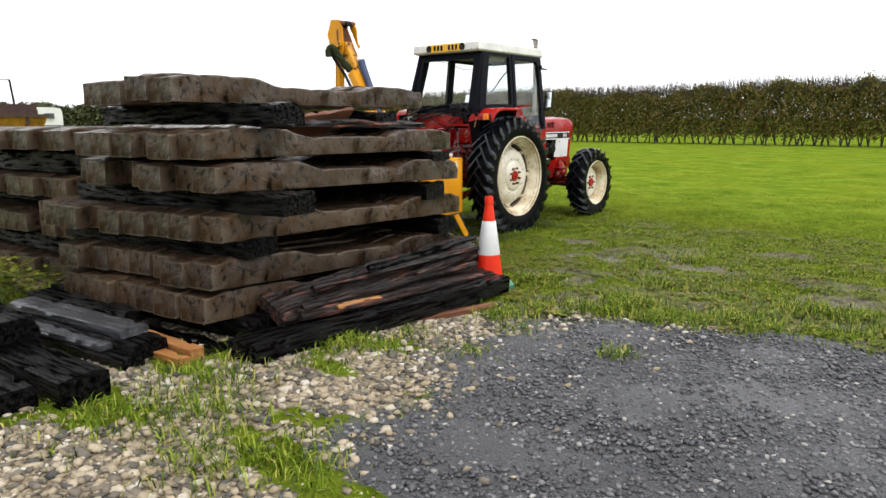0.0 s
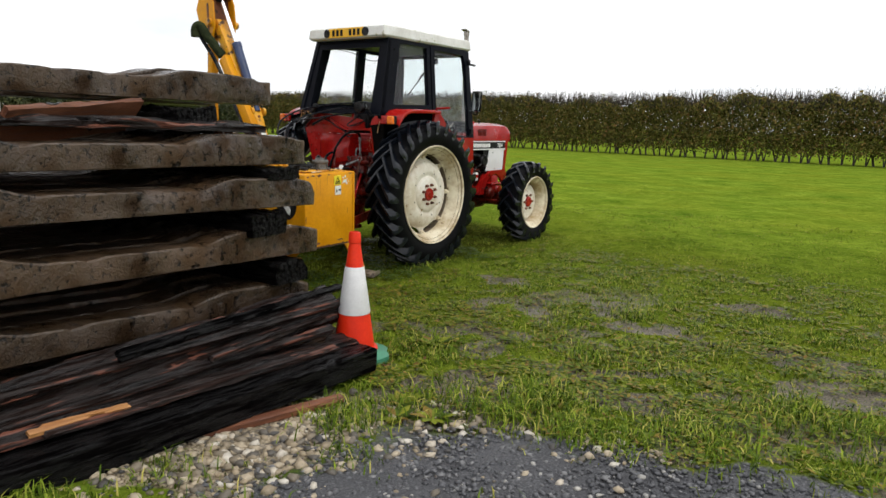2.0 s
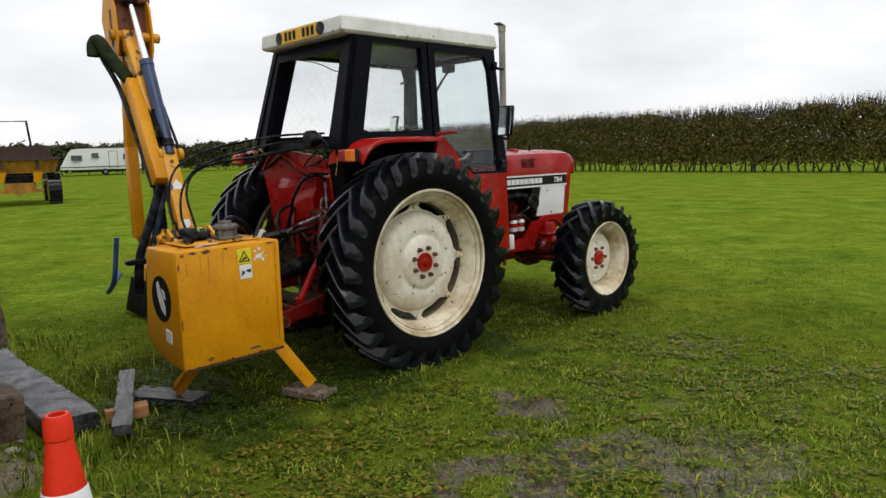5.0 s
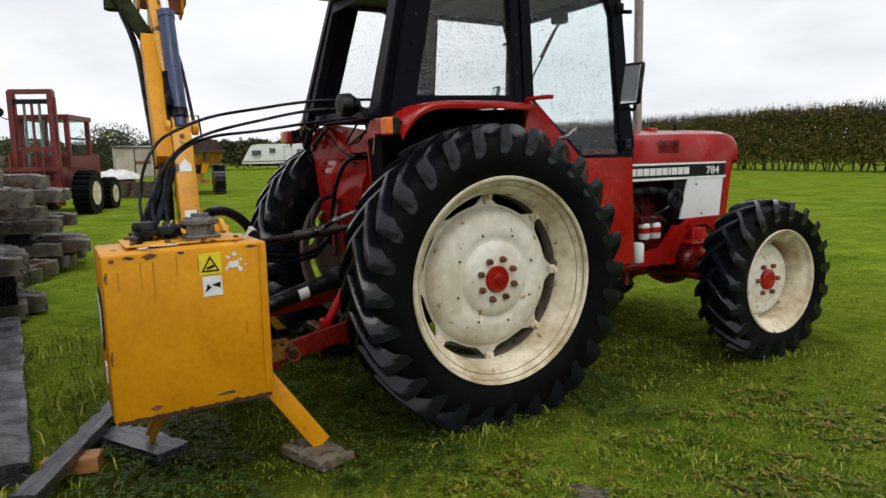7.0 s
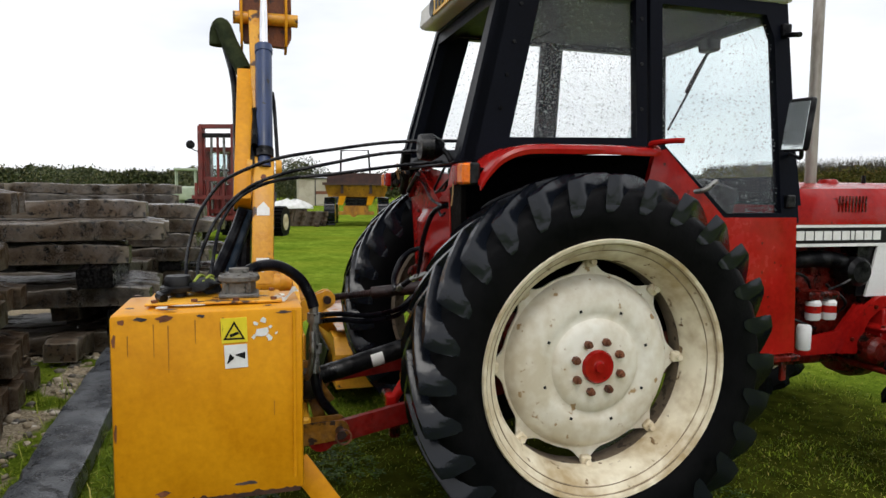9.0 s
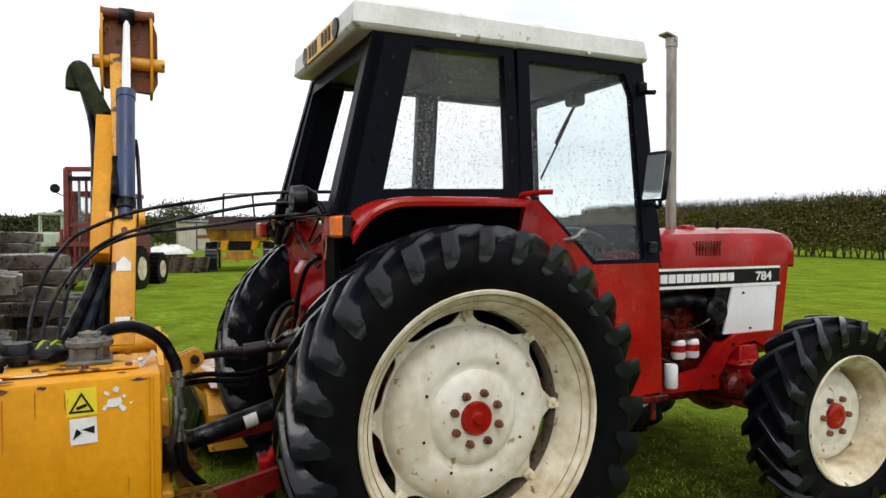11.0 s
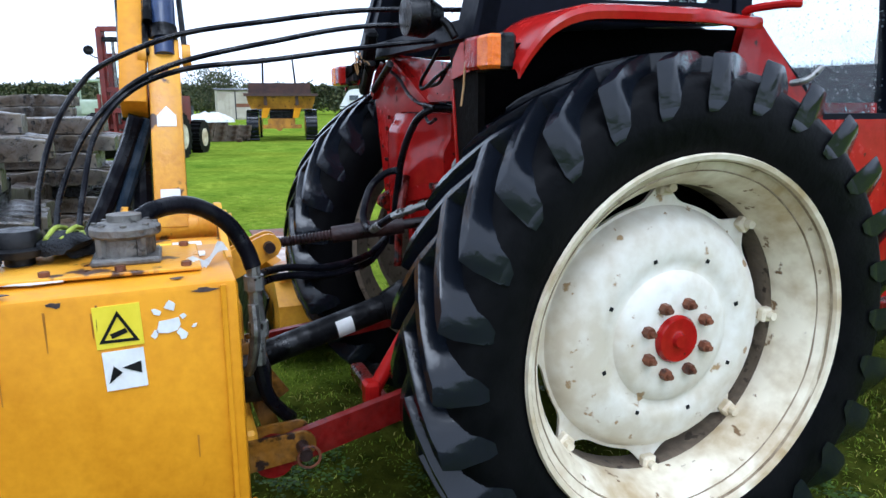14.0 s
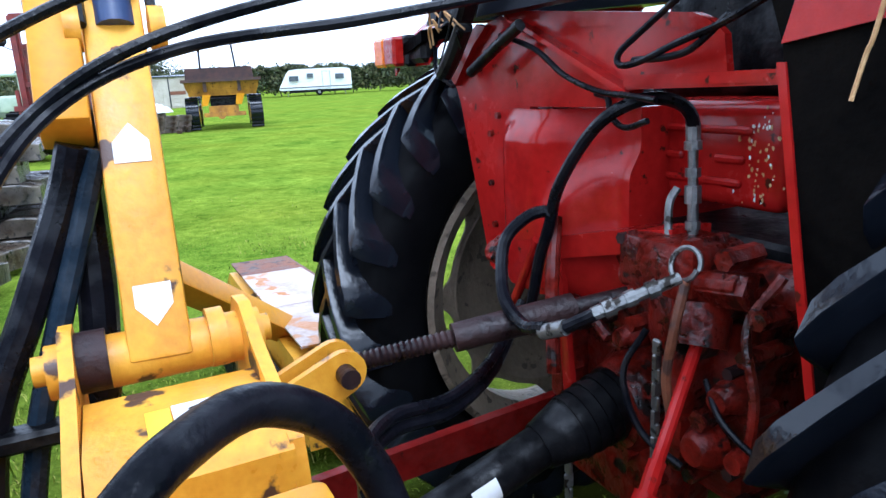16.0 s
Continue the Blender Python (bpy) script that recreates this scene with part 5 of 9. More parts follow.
def tyre_bm(R, rim, width, depth):
    """The casing of a tractor tyre round x."""
    bm = bmesh.new()
    h = width / 2
    Rc = R - depth
    mid = (rim + Rc) / 2
    prof = [(rim - 0.012, -h * 0.80), (rim + 0.02, -h * 0.92), (mid - 0.02, -h * 1.0), (mid + 0.05, -h * 1.0), (Rc - 0.035, -h * 0.93), (Rc - 0.012, -h * 0.78), (Rc, -h * 0.35), (Rc + 0.002, 0),
            (Rc, h * 0.35), (Rc - 0.012, h * 0.78), (Rc - 0.035, h * 0.93), (mid + 0.05, h * 1.0), (mid - 0.02, h * 1.0), (rim + 0.02, h * 0.92), (rim - 0.012, h * 0.80)]
    lathe(bm, prof, n=72)
    return bm


def lug_mesh(R, width, depth, sweep, side):
    """One chevron lug at the top of a tyre."""
    bm = bmesh.new()
    h = width / 2
    Rc = R - depth
    rows = []
    for u, xx, rt, rb, hw in ((0.0, -0.03, R, Rc - 0.01, 0.018), (0.25, 0.22 * h, R, Rc - 0.01, 0.020), (0.55, 0.55 * h, R - 0.002, Rc - 0.012, 0.023), (0.85, 0.86 * h, R - 0.006, Rc - 0.03, 0.026),
                              (1.0, 0.98 * h, R - 0.012, Rc - 0.045, 0.027), (1.06, 1.035 * h, R - 0.045, Rc - 0.075, 0.024), (1.12, 1.03 * h, R - 0.095, Rc - 0.10, 0.012)):
        f = -sweep * u ** 0.85
        row = []
        for da, rr in ((-hw * 1.5, rb), (-hw * 1.05, rt - 0.005), (-hw * 0.88, rt), (hw * 0.88, rt), (hw * 1.05, rt - 0.005), (hw * 1.5, rb)):
            a = f + da / R
            row.append(bm.verts.new((side * xx, rr * math.sin(a), rr * math.cos(a))))
        rows.append(row)
    for a, b in zip(rows, rows[1:]):
        bridge(bm, a, b)
    bm.faces.new(rows[0]); bm.faces.new(rows[-1])
    bmesh.ops.recalc_face_normals(bm, faces=bm.faces[:])
    return mesh_of("lug", bm, LUG, 50)


def set_lugs(wheel, x, y, z, flip, R, width, lugs, depth, sweep):
    for side in (-1, 1):
        me = lug_mesh(R, width, depth, sweep, -side if flip else side)
        for k in range(lugs):
            ob = new("lug", me)
            ob.parent = wheel
            turn = -360.0 * (k + (0.5 if side > 0 else 0.0)) / lugs
            ob.matrix_basis = wheel.matrix_world.inverted() @ pose(x, y, z, turn, 0, 0)


def at_wheel(bm, x, y, z, flip):
    if flip:
        for v in bm.verts:
            v.co.x = -v.co.x
    bmesh.ops.translate(bm, verts=bm.verts[:], vec=(x, y, z))


GRIME_SHADE = mat("grime_and_crease_shade", (0.16, 0.11, 0.06), (0.36, 0.29, 0.19), (0.7, 0.9), 14, 60, 0.5)


def rear_wheel(tractor, x, y, z, flip, dirty):
    """Disc, rim, hub, nuts and clamps of a rear wheel; x is the tyre's middle."""
    cream = MUD if dirty else CREAM
    bm = bmesh.new()
    lathe(bm, [(0.0, 0.072), (0.085, 0.072), (0.15, 0.072), (0.178, 0.066), (0.192, 0.052), (0.206, 0.050), (0.222, 0.058), (0.25, 0.062), (0.30, 0.052), (0.325, 0.040), (0.345, 0.018), (0.362, -0.015), (0.368, -0.03), (0.36, -0.036), (0.33, 0.0), (0.25, 0.044), (0.0, 0.05)], n=56)
    star = []
    for i in range(128):
        a = 2 * math.pi * i / 128
        r = 0.374 + 0.052 * (0.5 + 0.5 * math.cos(8 * a)) ** 5
        star.append((r * math.cos(a), r * math.sin(a)))
    f = [bm.verts.new((-0.022, r[0], r[1])) for r in star]
    b = [bm.verts.new((-0.034, r[0], r[1])) for r in star]
    g = [bm.verts.new((-0.022, 0.355 * math.cos(2 * math.pi * i / 128), 0.355 * math.sin(2 * math.pi * i / 128))) for i in range(128)]
    h = [bm.verts.new((-0.034, v.co.y, v.co.z)) for v in g]
    bridge(bm, f, b); bridge(bm, g, f); bridge(bm, b, h)
    at_wheel(bm, x, y, z, flip)
    wheel = part("rear_wheel", bm, cream, tractor, "mud-caked wheel disc" if dirty else "cream pressed-steel wheel disc")
    bm = bmesh.new()
    lathe(bm, [(0.515, 0.150), (0.522, 0.160), (0.518, 0.170), (0.506, 0.166), (0.500, 0.152), (0.497, 0.132), (0.478, 0.126), (0.472, 0.120), (0.470, 0.086), (0.455, 0.080), (0.446, 0.074), (0.443, 0.022), (0.438, 0.012), (0.436, 0.0),
               (0.428, 0.0), (0.428, 0.02), (0.438, 0.07), (0.465, 0.12)], n=72, closed=True)
    at_wheel(bm, x, y, z, flip)
    part("rim", bm, MUD if dirty else CREAM_DIRTY, wheel, "mud-caked rim" if dirty else "cream rim with mud stains")
    # mud on the dirty wheel; on the clean one its brown paints slot shade
    bm = bmesh.new()
    lathe(bm, [(0.436, -0.001), (0.436, -0.02), (0.438, -0.07), (0.452, -0.09), (0.470, -0.10), (0.480, -0.13), (0.510, -0.155), (0.520, -0.165), (0.500, -0.170), (0.486, -0.14), (0.455, -0.11), (0.425, -0.075), (0.428, -0.001)], n=56, closed=True)
    at_wheel(bm, x, y, z, flip)
    part("inner_rim", bm, MUD, wheel, "inner half of the rim, mud brown that also stands for shade")
    bm = tyre_bm(0.777, 0.515, 0.325, 0.052)
    off = -0.012 if flip else 0.012
    at_wheel(bm, x + off, y, z, flip)
    part("tyre", bm, RUBBER, wheel, "wet black tyre with chevron lugs")
    set_lugs(wheel, x + off, y, z, flip, 0.777, 0.325, 28, 0.052, 0.34)
    if dirty:
        return
    # brown rings: dirt in the steps, with the crease shade coloured in
    for r, xx in ((0.4745, 0.1225), (0.4495, 0.0775), (0.4405, 0.016), (0.501, 0.150)):
        bm = bmesh.new()
        lathe(bm, [(r + 0.004, xx + 0.004), (r - 0.001, xx + 0.006), (r - 0.003, xx), (r - 0.001, xx - 0.004)], n=72)
        for v in bm.verts:
            v.co += noise.noise_vector(v.co * 9.0) * 0.0022
        at_wheel(bm, x, y, z, flip)
        part("dirt_line", bm, GRIME_SHADE, wheel, "line of dried mud and painted shade along the rim's step")
    bm = bmesh.new()
    lathe(bm, [(0.0, 0.100), (0.018, 0.100), (0.022, 0.088), (0.03, 0.085), (0.062, 0.090), (0.069, 0.080), (0.069, 0.068), (0.0, 0.068)], n=28, closed=False)
    at_wheel(bm, x, y, z, flip)
    part("hub_cap", bm, RED, wheel, "red hub cap")
    for i in range(8):
        a = 2 * math.pi * (i + 0.4) / 8
        bm = bmesh.new()
        q = (0.104 * math.sin(a), 0.104 * math.cos(a))
        cyl(bm, (0.066, *q), (0.094, *q), 0.0175, 0.016, 6)
        cyl(bm, (0.092, *q), (0.108, *q), 0.0085, 0.008, 8)
        at_wheel(bm, x, y, z, flip)
        part("wheel_nut", bm, RUST, wheel, "rusty wheel nut")
        a = 2 * math.pi * i / 8
        bm = bmesh.new()
        q = V3(0, math.cos(a), math.sin(a))
        box(bm, q * 0.418 + V3(-0.010, 0, 0), (0.03, 0.045, 0.045), (math.degrees(a), 0, 0), 0.006)
        cyl(bm, q * 0.418 + V3(-0.04, 0, 0), q * 0.418 + V3(0.025, 0, 0), 0.013, n=8)
        at_wheel(bm, x, y, z, flip)
        part("rim_clamp", bm, CREAM_DIRTY, wheel, "cream rim clamp with bolt")
        a += 0.32
        bm = bmesh.new()
        box(bm, (0.0585, 0.235 * math.cos(a), 0.235 * math.sin(a)), (0.008, 0.011, 0.011), (math.degrees(a), 0, 0))
        at_wheel(bm, x, y, z, flip)
        part("square_hole", bm, DECAL_B, wheel, "small dark square hole")


def front_wheel(tractor, x, y, z, flip):
    bm = bmesh.new()
    lathe(bm, [(0.0, 0.020), (0.10, 0.020), (0.135, 0.018), (0.150, 0.008), (0.165, 0.006), (0.205, 0.010), (0.222, 0.002), (0.238, -0.022), (0.236, -0.034), (0.205, -0.008), (0.15, -0.008), (0.0, 0.0)], n=40)
    at_wheel(bm, x, y, z, flip)
    wheel = part("front_wheel", bm, CREAM, tractor, "cream front wheel disc")
    bm = bmesh.new()
    lathe(bm, [(0.333, 0.118), (0.338, 0.126), (0.332, 0.134), (0.318, 0.124), (0.308, 0.095), (0.285, 0.075), (0.278, 0.0), (0.278, -0.06), (0.300, -0.09), (0.332, -0.12), (0.338, -0.128), (0.320, -0.134), (0.290, -0.09), (0.265, -0.06), (0.265, 0.05), (0.29, 0.09)], n=56)
    at_wheel(bm, x, y, z, flip)
    part("rim", bm, CREAM_DIRTY, wheel, "cream rim with mud stains")
    bm = tyre_bm(0.525, 0.332, 0.27, 0.036)
    at_wheel(bm, x, y, z, flip)
    part("tyre", bm, RUBBER, wheel, "wet black tyre with chevron lugs")
    set_lugs(wheel, x, y, z, flip, 0.525, 0.27, 19, 0.036, 0.36)
    bm = bmesh.new()
    lathe(bm, [(0.0, 0.036), (0.030, 0.037), (0.036, 0.042), (0.058, 0.042), (0.067, 0.036), (0.070, 0.018), (0.0, 0.015)], n=24, closed=False)
    at_wheel(bm, x, y, z, flip)
    part("hub_cap", bm, RED, wheel, "red hub cap")
    for i in range(6):
        a = 2 * math.pi * (i + 0.5) / 6
        q = (0.098 * math.sin(a), 0.098 * math.cos(a))
        bm = bmesh.new()
        cyl(bm, (0.016, *q), (0.042, *q), 0.0165, 0.015, 6)
        at_wheel(bm, x, y, z, flip)
        part("wheel_nut", bm, RUST, wheel, "rusty wheel nut")
    for i in range(6):
        a = 2 * math.pi * i / 6 + 0.3
        q = V3(0, math.cos(a), math.sin(a))
        bm = bmesh.new()
        box(bm, q * 0.250 + V3(-0.030, 0, 0), (0.02, 0.070, 0.06), (math.degrees(a), 0, 0), 0.006)
        cyl(bm, q * 0.25 + V3(-0.04, 0, 0), q * 0.25 + V3(0.0, 0, 0), 0.012, n=8)
        at_wheel(bm, x, y, z, flip)
        part("rim_clamp", bm, CREAM_DIRTY, wheel, "cream rim clamp with bolt")


def quad_frame(bm, outer, inner, vec):
    """A flat frame between two outlines of equal count, drawn out along vec."""
    vec = Vector(vec)
    o0 = [bm.verts.new(Vector(p)) for p in outer]; i0 = [bm.verts.new(Vector(p)) for p in inner]
    o1 = [bm.verts.new(Vector(p) + vec) for p in outer]; i1 = [bm.verts.new(Vector(p) + vec) for p in inner]
    bridge(bm, o0, i0); bridge(bm, i1, o1); bridge(bm, o1, o0); bridge(bm, i0, i1)


def text_mesh(word, size, material, m, parent, name="lettering", depth=0.001, shear=0.0, wide=1.0):
    cu = bpy.data.curves.new(name, "FONT")
    cu.body, cu.size, cu.extrude, cu.shear = word, size, depth, shear
    cu.offset = size * 0.018
    tmp = new(name, cu)
    me = bpy.data.meshes.new_from_object(tmp.evaluated_get(bpy.context.evaluated_depsgraph_get()))
    bpy.data.objects.remove(tmp)
    me.materials.clear(); me.materials.append(material)
    me.transform(m @ Matrix.Diagonal((wide, 1, 1, 1)))
    ob = new(name, me)
    ob.parent = parent
    return ob


def side_x(z):
    """The cab's right side leans in towards the roof."""
    return 0.475 + (2.33 - z) * 0.095


BARE_PAINT = mat("bare_orange_paint", (0.42, 0.20, 0.06), (0.62, 0.40, 0.18), (0.4, 0.6), 20, 90, 0.1)
LINK = mat("greasy_brown_steel", (0.007, 0.004, 0.005), (0.032, 0.015, 0.014), (0.25, 0.55), 9, 60, 0.4, spec=0.3)


def build_tractor():
    T = thing("tractor", "old red four-wheel-drive tractor with a black cab and white roof", "tractor", (CX, 0, 0))
    rear_wheel(T, 0.728, 0.03, 0.735, False, False)
    rear_wheel(T, mx(0.741), 0, 0.745, True, True)
    front_wheel(T, 0.80, 2.15, 0.506, False)
    front_wheel(T, mx(0.80), 2.15, 0.506, True)

    # driveline and engine
    bm = bmesh.new()
    box(bm, (CX, 0.0, 0.80), (0.62, 0.62, 0.46), None, 0.05, 2)
    cyl(bm, (-0.66, 0, 0.745), (0.58, 0, 0.745), 0.11, n=20)
    cyl(bm, (0.30, 0, 0.745), (0.42, 0, 0.745), 0.19, 0.14, 20)
    cyl(bm, (-0.40, 0, 0.745), (-0.52, 0, 0.745), 0.19, 0.14, 20)
    part("rear_axle", bm, RED_OLD, T)
    bm = bmesh.new()
    box(bm, (CX, 0.72, 0.74), (0.40, 0.95, 0.42), None, 0.05, 2)
    box(bm, (CX, 0.95, 0.56), (0.30, 0.8, 0.16), None, 0.04, 2)
    part("gearbox", bm, RED_OLD, T)
    bm = bmesh.new()
    box(bm, (CX, 1.62, 0.86), (0.40, 0.80, 0.50), None, 0.03, 2)
    box(bm, (CX, 1.62, 1.15), (0.30, 0.74, 0.14), None, 0.03, 2)
    for k in range(4):
        box(bm, (0.16, 1.36 + 0.17 * k, 1.05), (0.05, 0.10, 0.12), None, 0.015, 2)
    box(bm, (0.165, 1.55, 0.95), (0.03, 0.5, 0.10), None, 0.01)
    part("engine", bm, RED_OLD, T)
    P(tube, "manifold", SOOT, T, [(0.19, 1.40, 1.06), (0.23, 1.6, 1.09), (0.24, 1.78, 1.07), (0.20, 1.92, 1.0), (0.15, 1.95, 0.9)], 0.045, 12)
    bm = bmesh.new()
    lathe(bm, [(0.0, 0.0), (0.075, 0.0), (0.08, 0.02), (0.08, 0.1), (0.06, 0.12), (0.0, 0.12)], (0.20, 1.86, 1.02), 20, False)
    part("alternator", bm, SOOT, T)
    for y in (1.58, 1.68):
        f = P(lathe, "fuel_filter", WHITE, T, [(0.0, -0.052), (0.034, -0.048), (0.040, -0.038), (0.040, 0.046), (0.03, 0.06), (0.0, 0.062)], (0.285, y, 0.815), 16, False, "z", label="small white fuel filter")
        P(lathe, "band", RED, f, [(0.0412, -0.008), (0.0412, 0.030)], (0.285, y, 0.815), 16, False, "z", label="red band")
    P(box, "filter_head", RED_OLD, T, (0.27, 1.63, 0.895), (0.09, 0.2, 0.05), None, 0.01)
    P(lathe, "oil_filter", WHITE, T, [(0.0, -0.065), (0.032, -0.065), (0.037, -0.057), (0.037, 0.055), (0.03, 0.065), (0.0, 0.065)], (0.345, 1.47, 0.69), 18, False, "z", label="white oil filter canister")
    for pts in ([(0.24, 1.6, 0.93), (0.28, 1.52, 1.0), (0.24, 1.42, 1.03)], [(0.26, 1.7, 0.92), (0.30, 1.8, 0.98), (0.26, 1.9, 1.06)], [(0.22, 1.4, 0.8), (0.28, 1.5, 0.76), (0.29, 1.6, 0.72)], [(0.2, 1.75, 0.75), (0.3, 1.78, 0.85), (0.24, 1.7, 0.95)]):
        P(tube, "fuel_line", SOOT, T, pts, 0.008, 6, label="thin black fuel line")
    # front frame: cast bolster below the radiator
    bm = bmesh.new()
    box(bm, (CX, 2.16, 0.80), (0.56, 0.36, 0.13), None, 0.02, 2)
    bolster = part("front_bolster", bm, RED_OLD, T, "oily red cast front bolster")
    for k, x in ((1, 0.33), (-1, mx(0.33))):
        bm = bmesh.new()
        prism(bm, [(x, 1.73, 0.585), (x, 1.775, 0.70), (x, 1.86, 0.81), (x, 1.98, 0.885), (x, 2.36, 0.89), (x, 2.38, 0.735), (x, 2.29, 0.715), (x, 2.21, 0.80), (x, 2.13, 0.838), (x, 2.0, 0.825), (x, 1.92, 0.765), (x, 1.865, 0.67), (x, 1.84, 0.58)], (-k * 0.035, 0, 0))
        part("bolster_plate", bm, RED, bolster, "red arched side plate")
        for y, z in ((1.95, 0.83), (2.33, 0.80), (1.80, 0.66)):
            P(cyl, "bolt", RED_OLD, bolster, (x, y, z), (x + k * 0.012, y, z), 0.011, n=6)
    bm = bmesh.new()
    rows = [[bm.verts.new((0.30 + dx, 2.06 + dy, z)) for dx, dy in ((-w, -d), (w, -d), (w, d), (-w, d))] for z, w, d in ((0.60, 0.09, 0.13), (0.70, 0.085, 0.12), (0.705, 0.10, 0.135), (0.725, 0.10, 0.135), (0.73, 0.06, 0.085), (0.82, 0.045, 0.065))]
    for a, b in zip(rows, rows[1:]):
        bridge(bm, a, b)
    bm.faces.new(rows[0][::-1]); bm.faces.new(rows[-1])
    bmesh.ops.bevel(bm, geom=bm.edges[:], offset=0.007, segments=1, affect="EDGES")
    housing = part("axle_housing", bm, RED, T, "red cast axle housing")
    for dy in (-0.11, -0.04, 0.04, 0.11):
        P(cyl, "bolt", RED_OLD, housing, (0.385, 2.06 + dy, 0.72), (0.385, 2.06 + dy, 0.738), 0.010, n=6)
    P(lathe, "cap", RED_OLD, housing, [(0.0, 0.05), (0.05, 0.045), (0.075, 0.02), (0.08, -0.06)], (0.36, 1.93, 0.60), 18, False)
    P(lathe, "cap", RED, housing, [(0.0, 0.04), (0.035, 0.035), (0.055, 0.01), (0.06, -0.06)], (0.39, 2.05, 0.64), 16, False)
    bm = bmesh.new()
    prism(bm, [(0.30, 1.44, 0.58), (0.30, 1.44, 0.66), (0.30, 1.74, 0.70), (0.30, 1.86, 0.84), (0.30, 1.96, 0.84), (0.30, 1.90, 0.62), (0.30, 1.80, 0.58)], (-0.03, 0, 0))
    part("side_rail", bm, RED, T)
    bm = bmesh.new()
    prism(bm, [(mx(0.30), 1.44, 0.58), (mx(0.30), 1.44, 0.66), (mx(0.30), 1.74, 0.70), (mx(0.30), 1.86, 0.84), (mx(0.30), 1.96, 0.84), (mx(0.30), 1.90, 0.62), (mx(0.30), 1.80, 0.58)], (0.03, 0, 0))
    part("side_rail", bm, RED, T)
    bm = bmesh.new()
    cyl(bm, (-0.66, 2.15, 0.506), (0.60, 2.15, 0.506), 0.085, n=18)
    lathe(bm, [(0.0, -0.16), (0.12, -0.15), (0.16, -0.05), (0.16, 0.05), (0.12, 0.15), (0.0, 0.16)], (CX + 0.05, 2.15, 0.52), 22, False, "y")
    for x in (0.60, mx(0.60)):
        lathe(bm, [(0.0, -0.06), (0.13, -0.05), (0.15, 0.0), (0.13, 0.07), (0.0, 0.08)], (x, 2.15, 0.506), 20, False)
        box(bm, (x, 2.15, 0.66), (0.12, 0.13, 0.10), None, 0.02, 2)
    part("front_axle", bm, RED_OLD, T)
    bm = bmesh.new()
    box(bm, (0.235, 2.08, 0.72), (0.16, 0.16, 0.16), None, 0.025, 2)
    cyl(bm, (0.22, 1.90, 0.63), (0.36, 1.90, 0.63), 0.06, n=16)
    cyl(bm, (0.10, 1.98, 0.60), (0.34, 1.98, 0.60), 0.045, n=14)
    part("axle_bracket", bm, RED_OLD, T)
    P(cyl, "track_rod", RED_OLD, T, (-0.55, 1.93, 0.50), (0.5, 1.93, 0.50), 0.018, n=8)
    P(cyl, "drive_shaft", RED_OLD, T, (0.06, 0.8, 0.50), (0.06, 2.0, 0.50), 0.035, n=12)

    # bonnet
    bm = bmesh.new()
    prof = [(0.345, 1.275), (0.345, 1.36), (0.335, 1.42), (0.30, 1.462), (0.20, 1.488), (0.0, 1.498)]
    prof = [(CX + a, z) for a, z in prof] + [(CX - a, z) for a, z in prof[-2::-1]]
    rows = []
    for y, sc, dz in ((1.36, 1.0, 0.0), (1.9, 1.0, 0.008), (2.40, 1.0, 0.008), (2.47, 0.99, 0.0), (2.51, 0.96, -0.02), (2.525, 0.90, -0.05)):
        rows.append([bm.verts.new((CX + (x - CX) * sc + 0.035 * (x > CX + 0.3) * 0, y, z + dz * (z - 1.2) / 0.28)) for x, z in prof])
    for a, b in zip(rows, rows[1:]):
        for i in range(len(a) - 1):
            bm.faces.new((a[i], a[i + 1], b[i + 1], b[i]))
    bm.faces.new(rows[-1]); bm.faces.new(rows[0][::-1])
    bonnet = part("bonnet", bm, RED, T, "glossy red engine bonnet")
    # side band, vents and panel on each side
    for k, sx in ((1, 0.302), (-1, mx(0.302))):
        bm = bmesh.new()
        box(bm, (sx - k * 0.004, 1.875, 1.218), (0.008, 0.98, 0.116))
        band = part("side_band", bm, DECAL_B, bonnet, "black bonnet band")
        for zz, hh in ((1.268, 0.014), (1.168, 0.016)):
            P(box, "stripe", DECAL_W, band, (sx + k * 0.002, 1.875, zz), (0.004, 0.98, hh), label="white stripe")
        for i in range(9):
            P(box, "vent_slot", RED_OLD, bonnet, (sx + k * 0.0005, 1.70 + 0.022 * i, 1.385), (0.004, 0.008, 0.085), label="dark vent slot")
        bm = bmesh.new()
        pts = [(sx, 1.975, 1.160), (sx, 2.355, 1.160), (sx, 2.31, 0.885), (sx, 1.905, 0.885)]
        prism(bm, pts, (-k * 0.012, 0, 0))
        pn = part("side_panel", bm, WHITE, T, "white side panel by the radiator")
        for yy, zz in ((2.06, 1.12), (2.12, 0.91)):
            P(cyl, "screw", SOOT, pn, (sx, yy, zz), (sx + k * 0.006, yy, zz), 0.007, n=8)
        bm = bmesh.new()
        prism(bm, [(sx - k * 0.02, 1.86, 1.16), (sx - k * 0.02, 1.975, 1.16), (sx - k * 0.02, 1.905, 0.885), (sx - k * 0.02, 1.86, 0.885)], (-k * 0.01, 0, 0))
        part("mesh_guard", bm, SOOT, T, "black guard beside the radiator")
        bm = bmesh.new()
        prism(bm, [(sx, 2.355, 1.275), (sx, 2.44, 1.275), (sx, 2.385, 0.87), (sx, 2.31, 0.87)], (-k * 0.05, 0, 0))
        part("front_post", bm, RED, T)
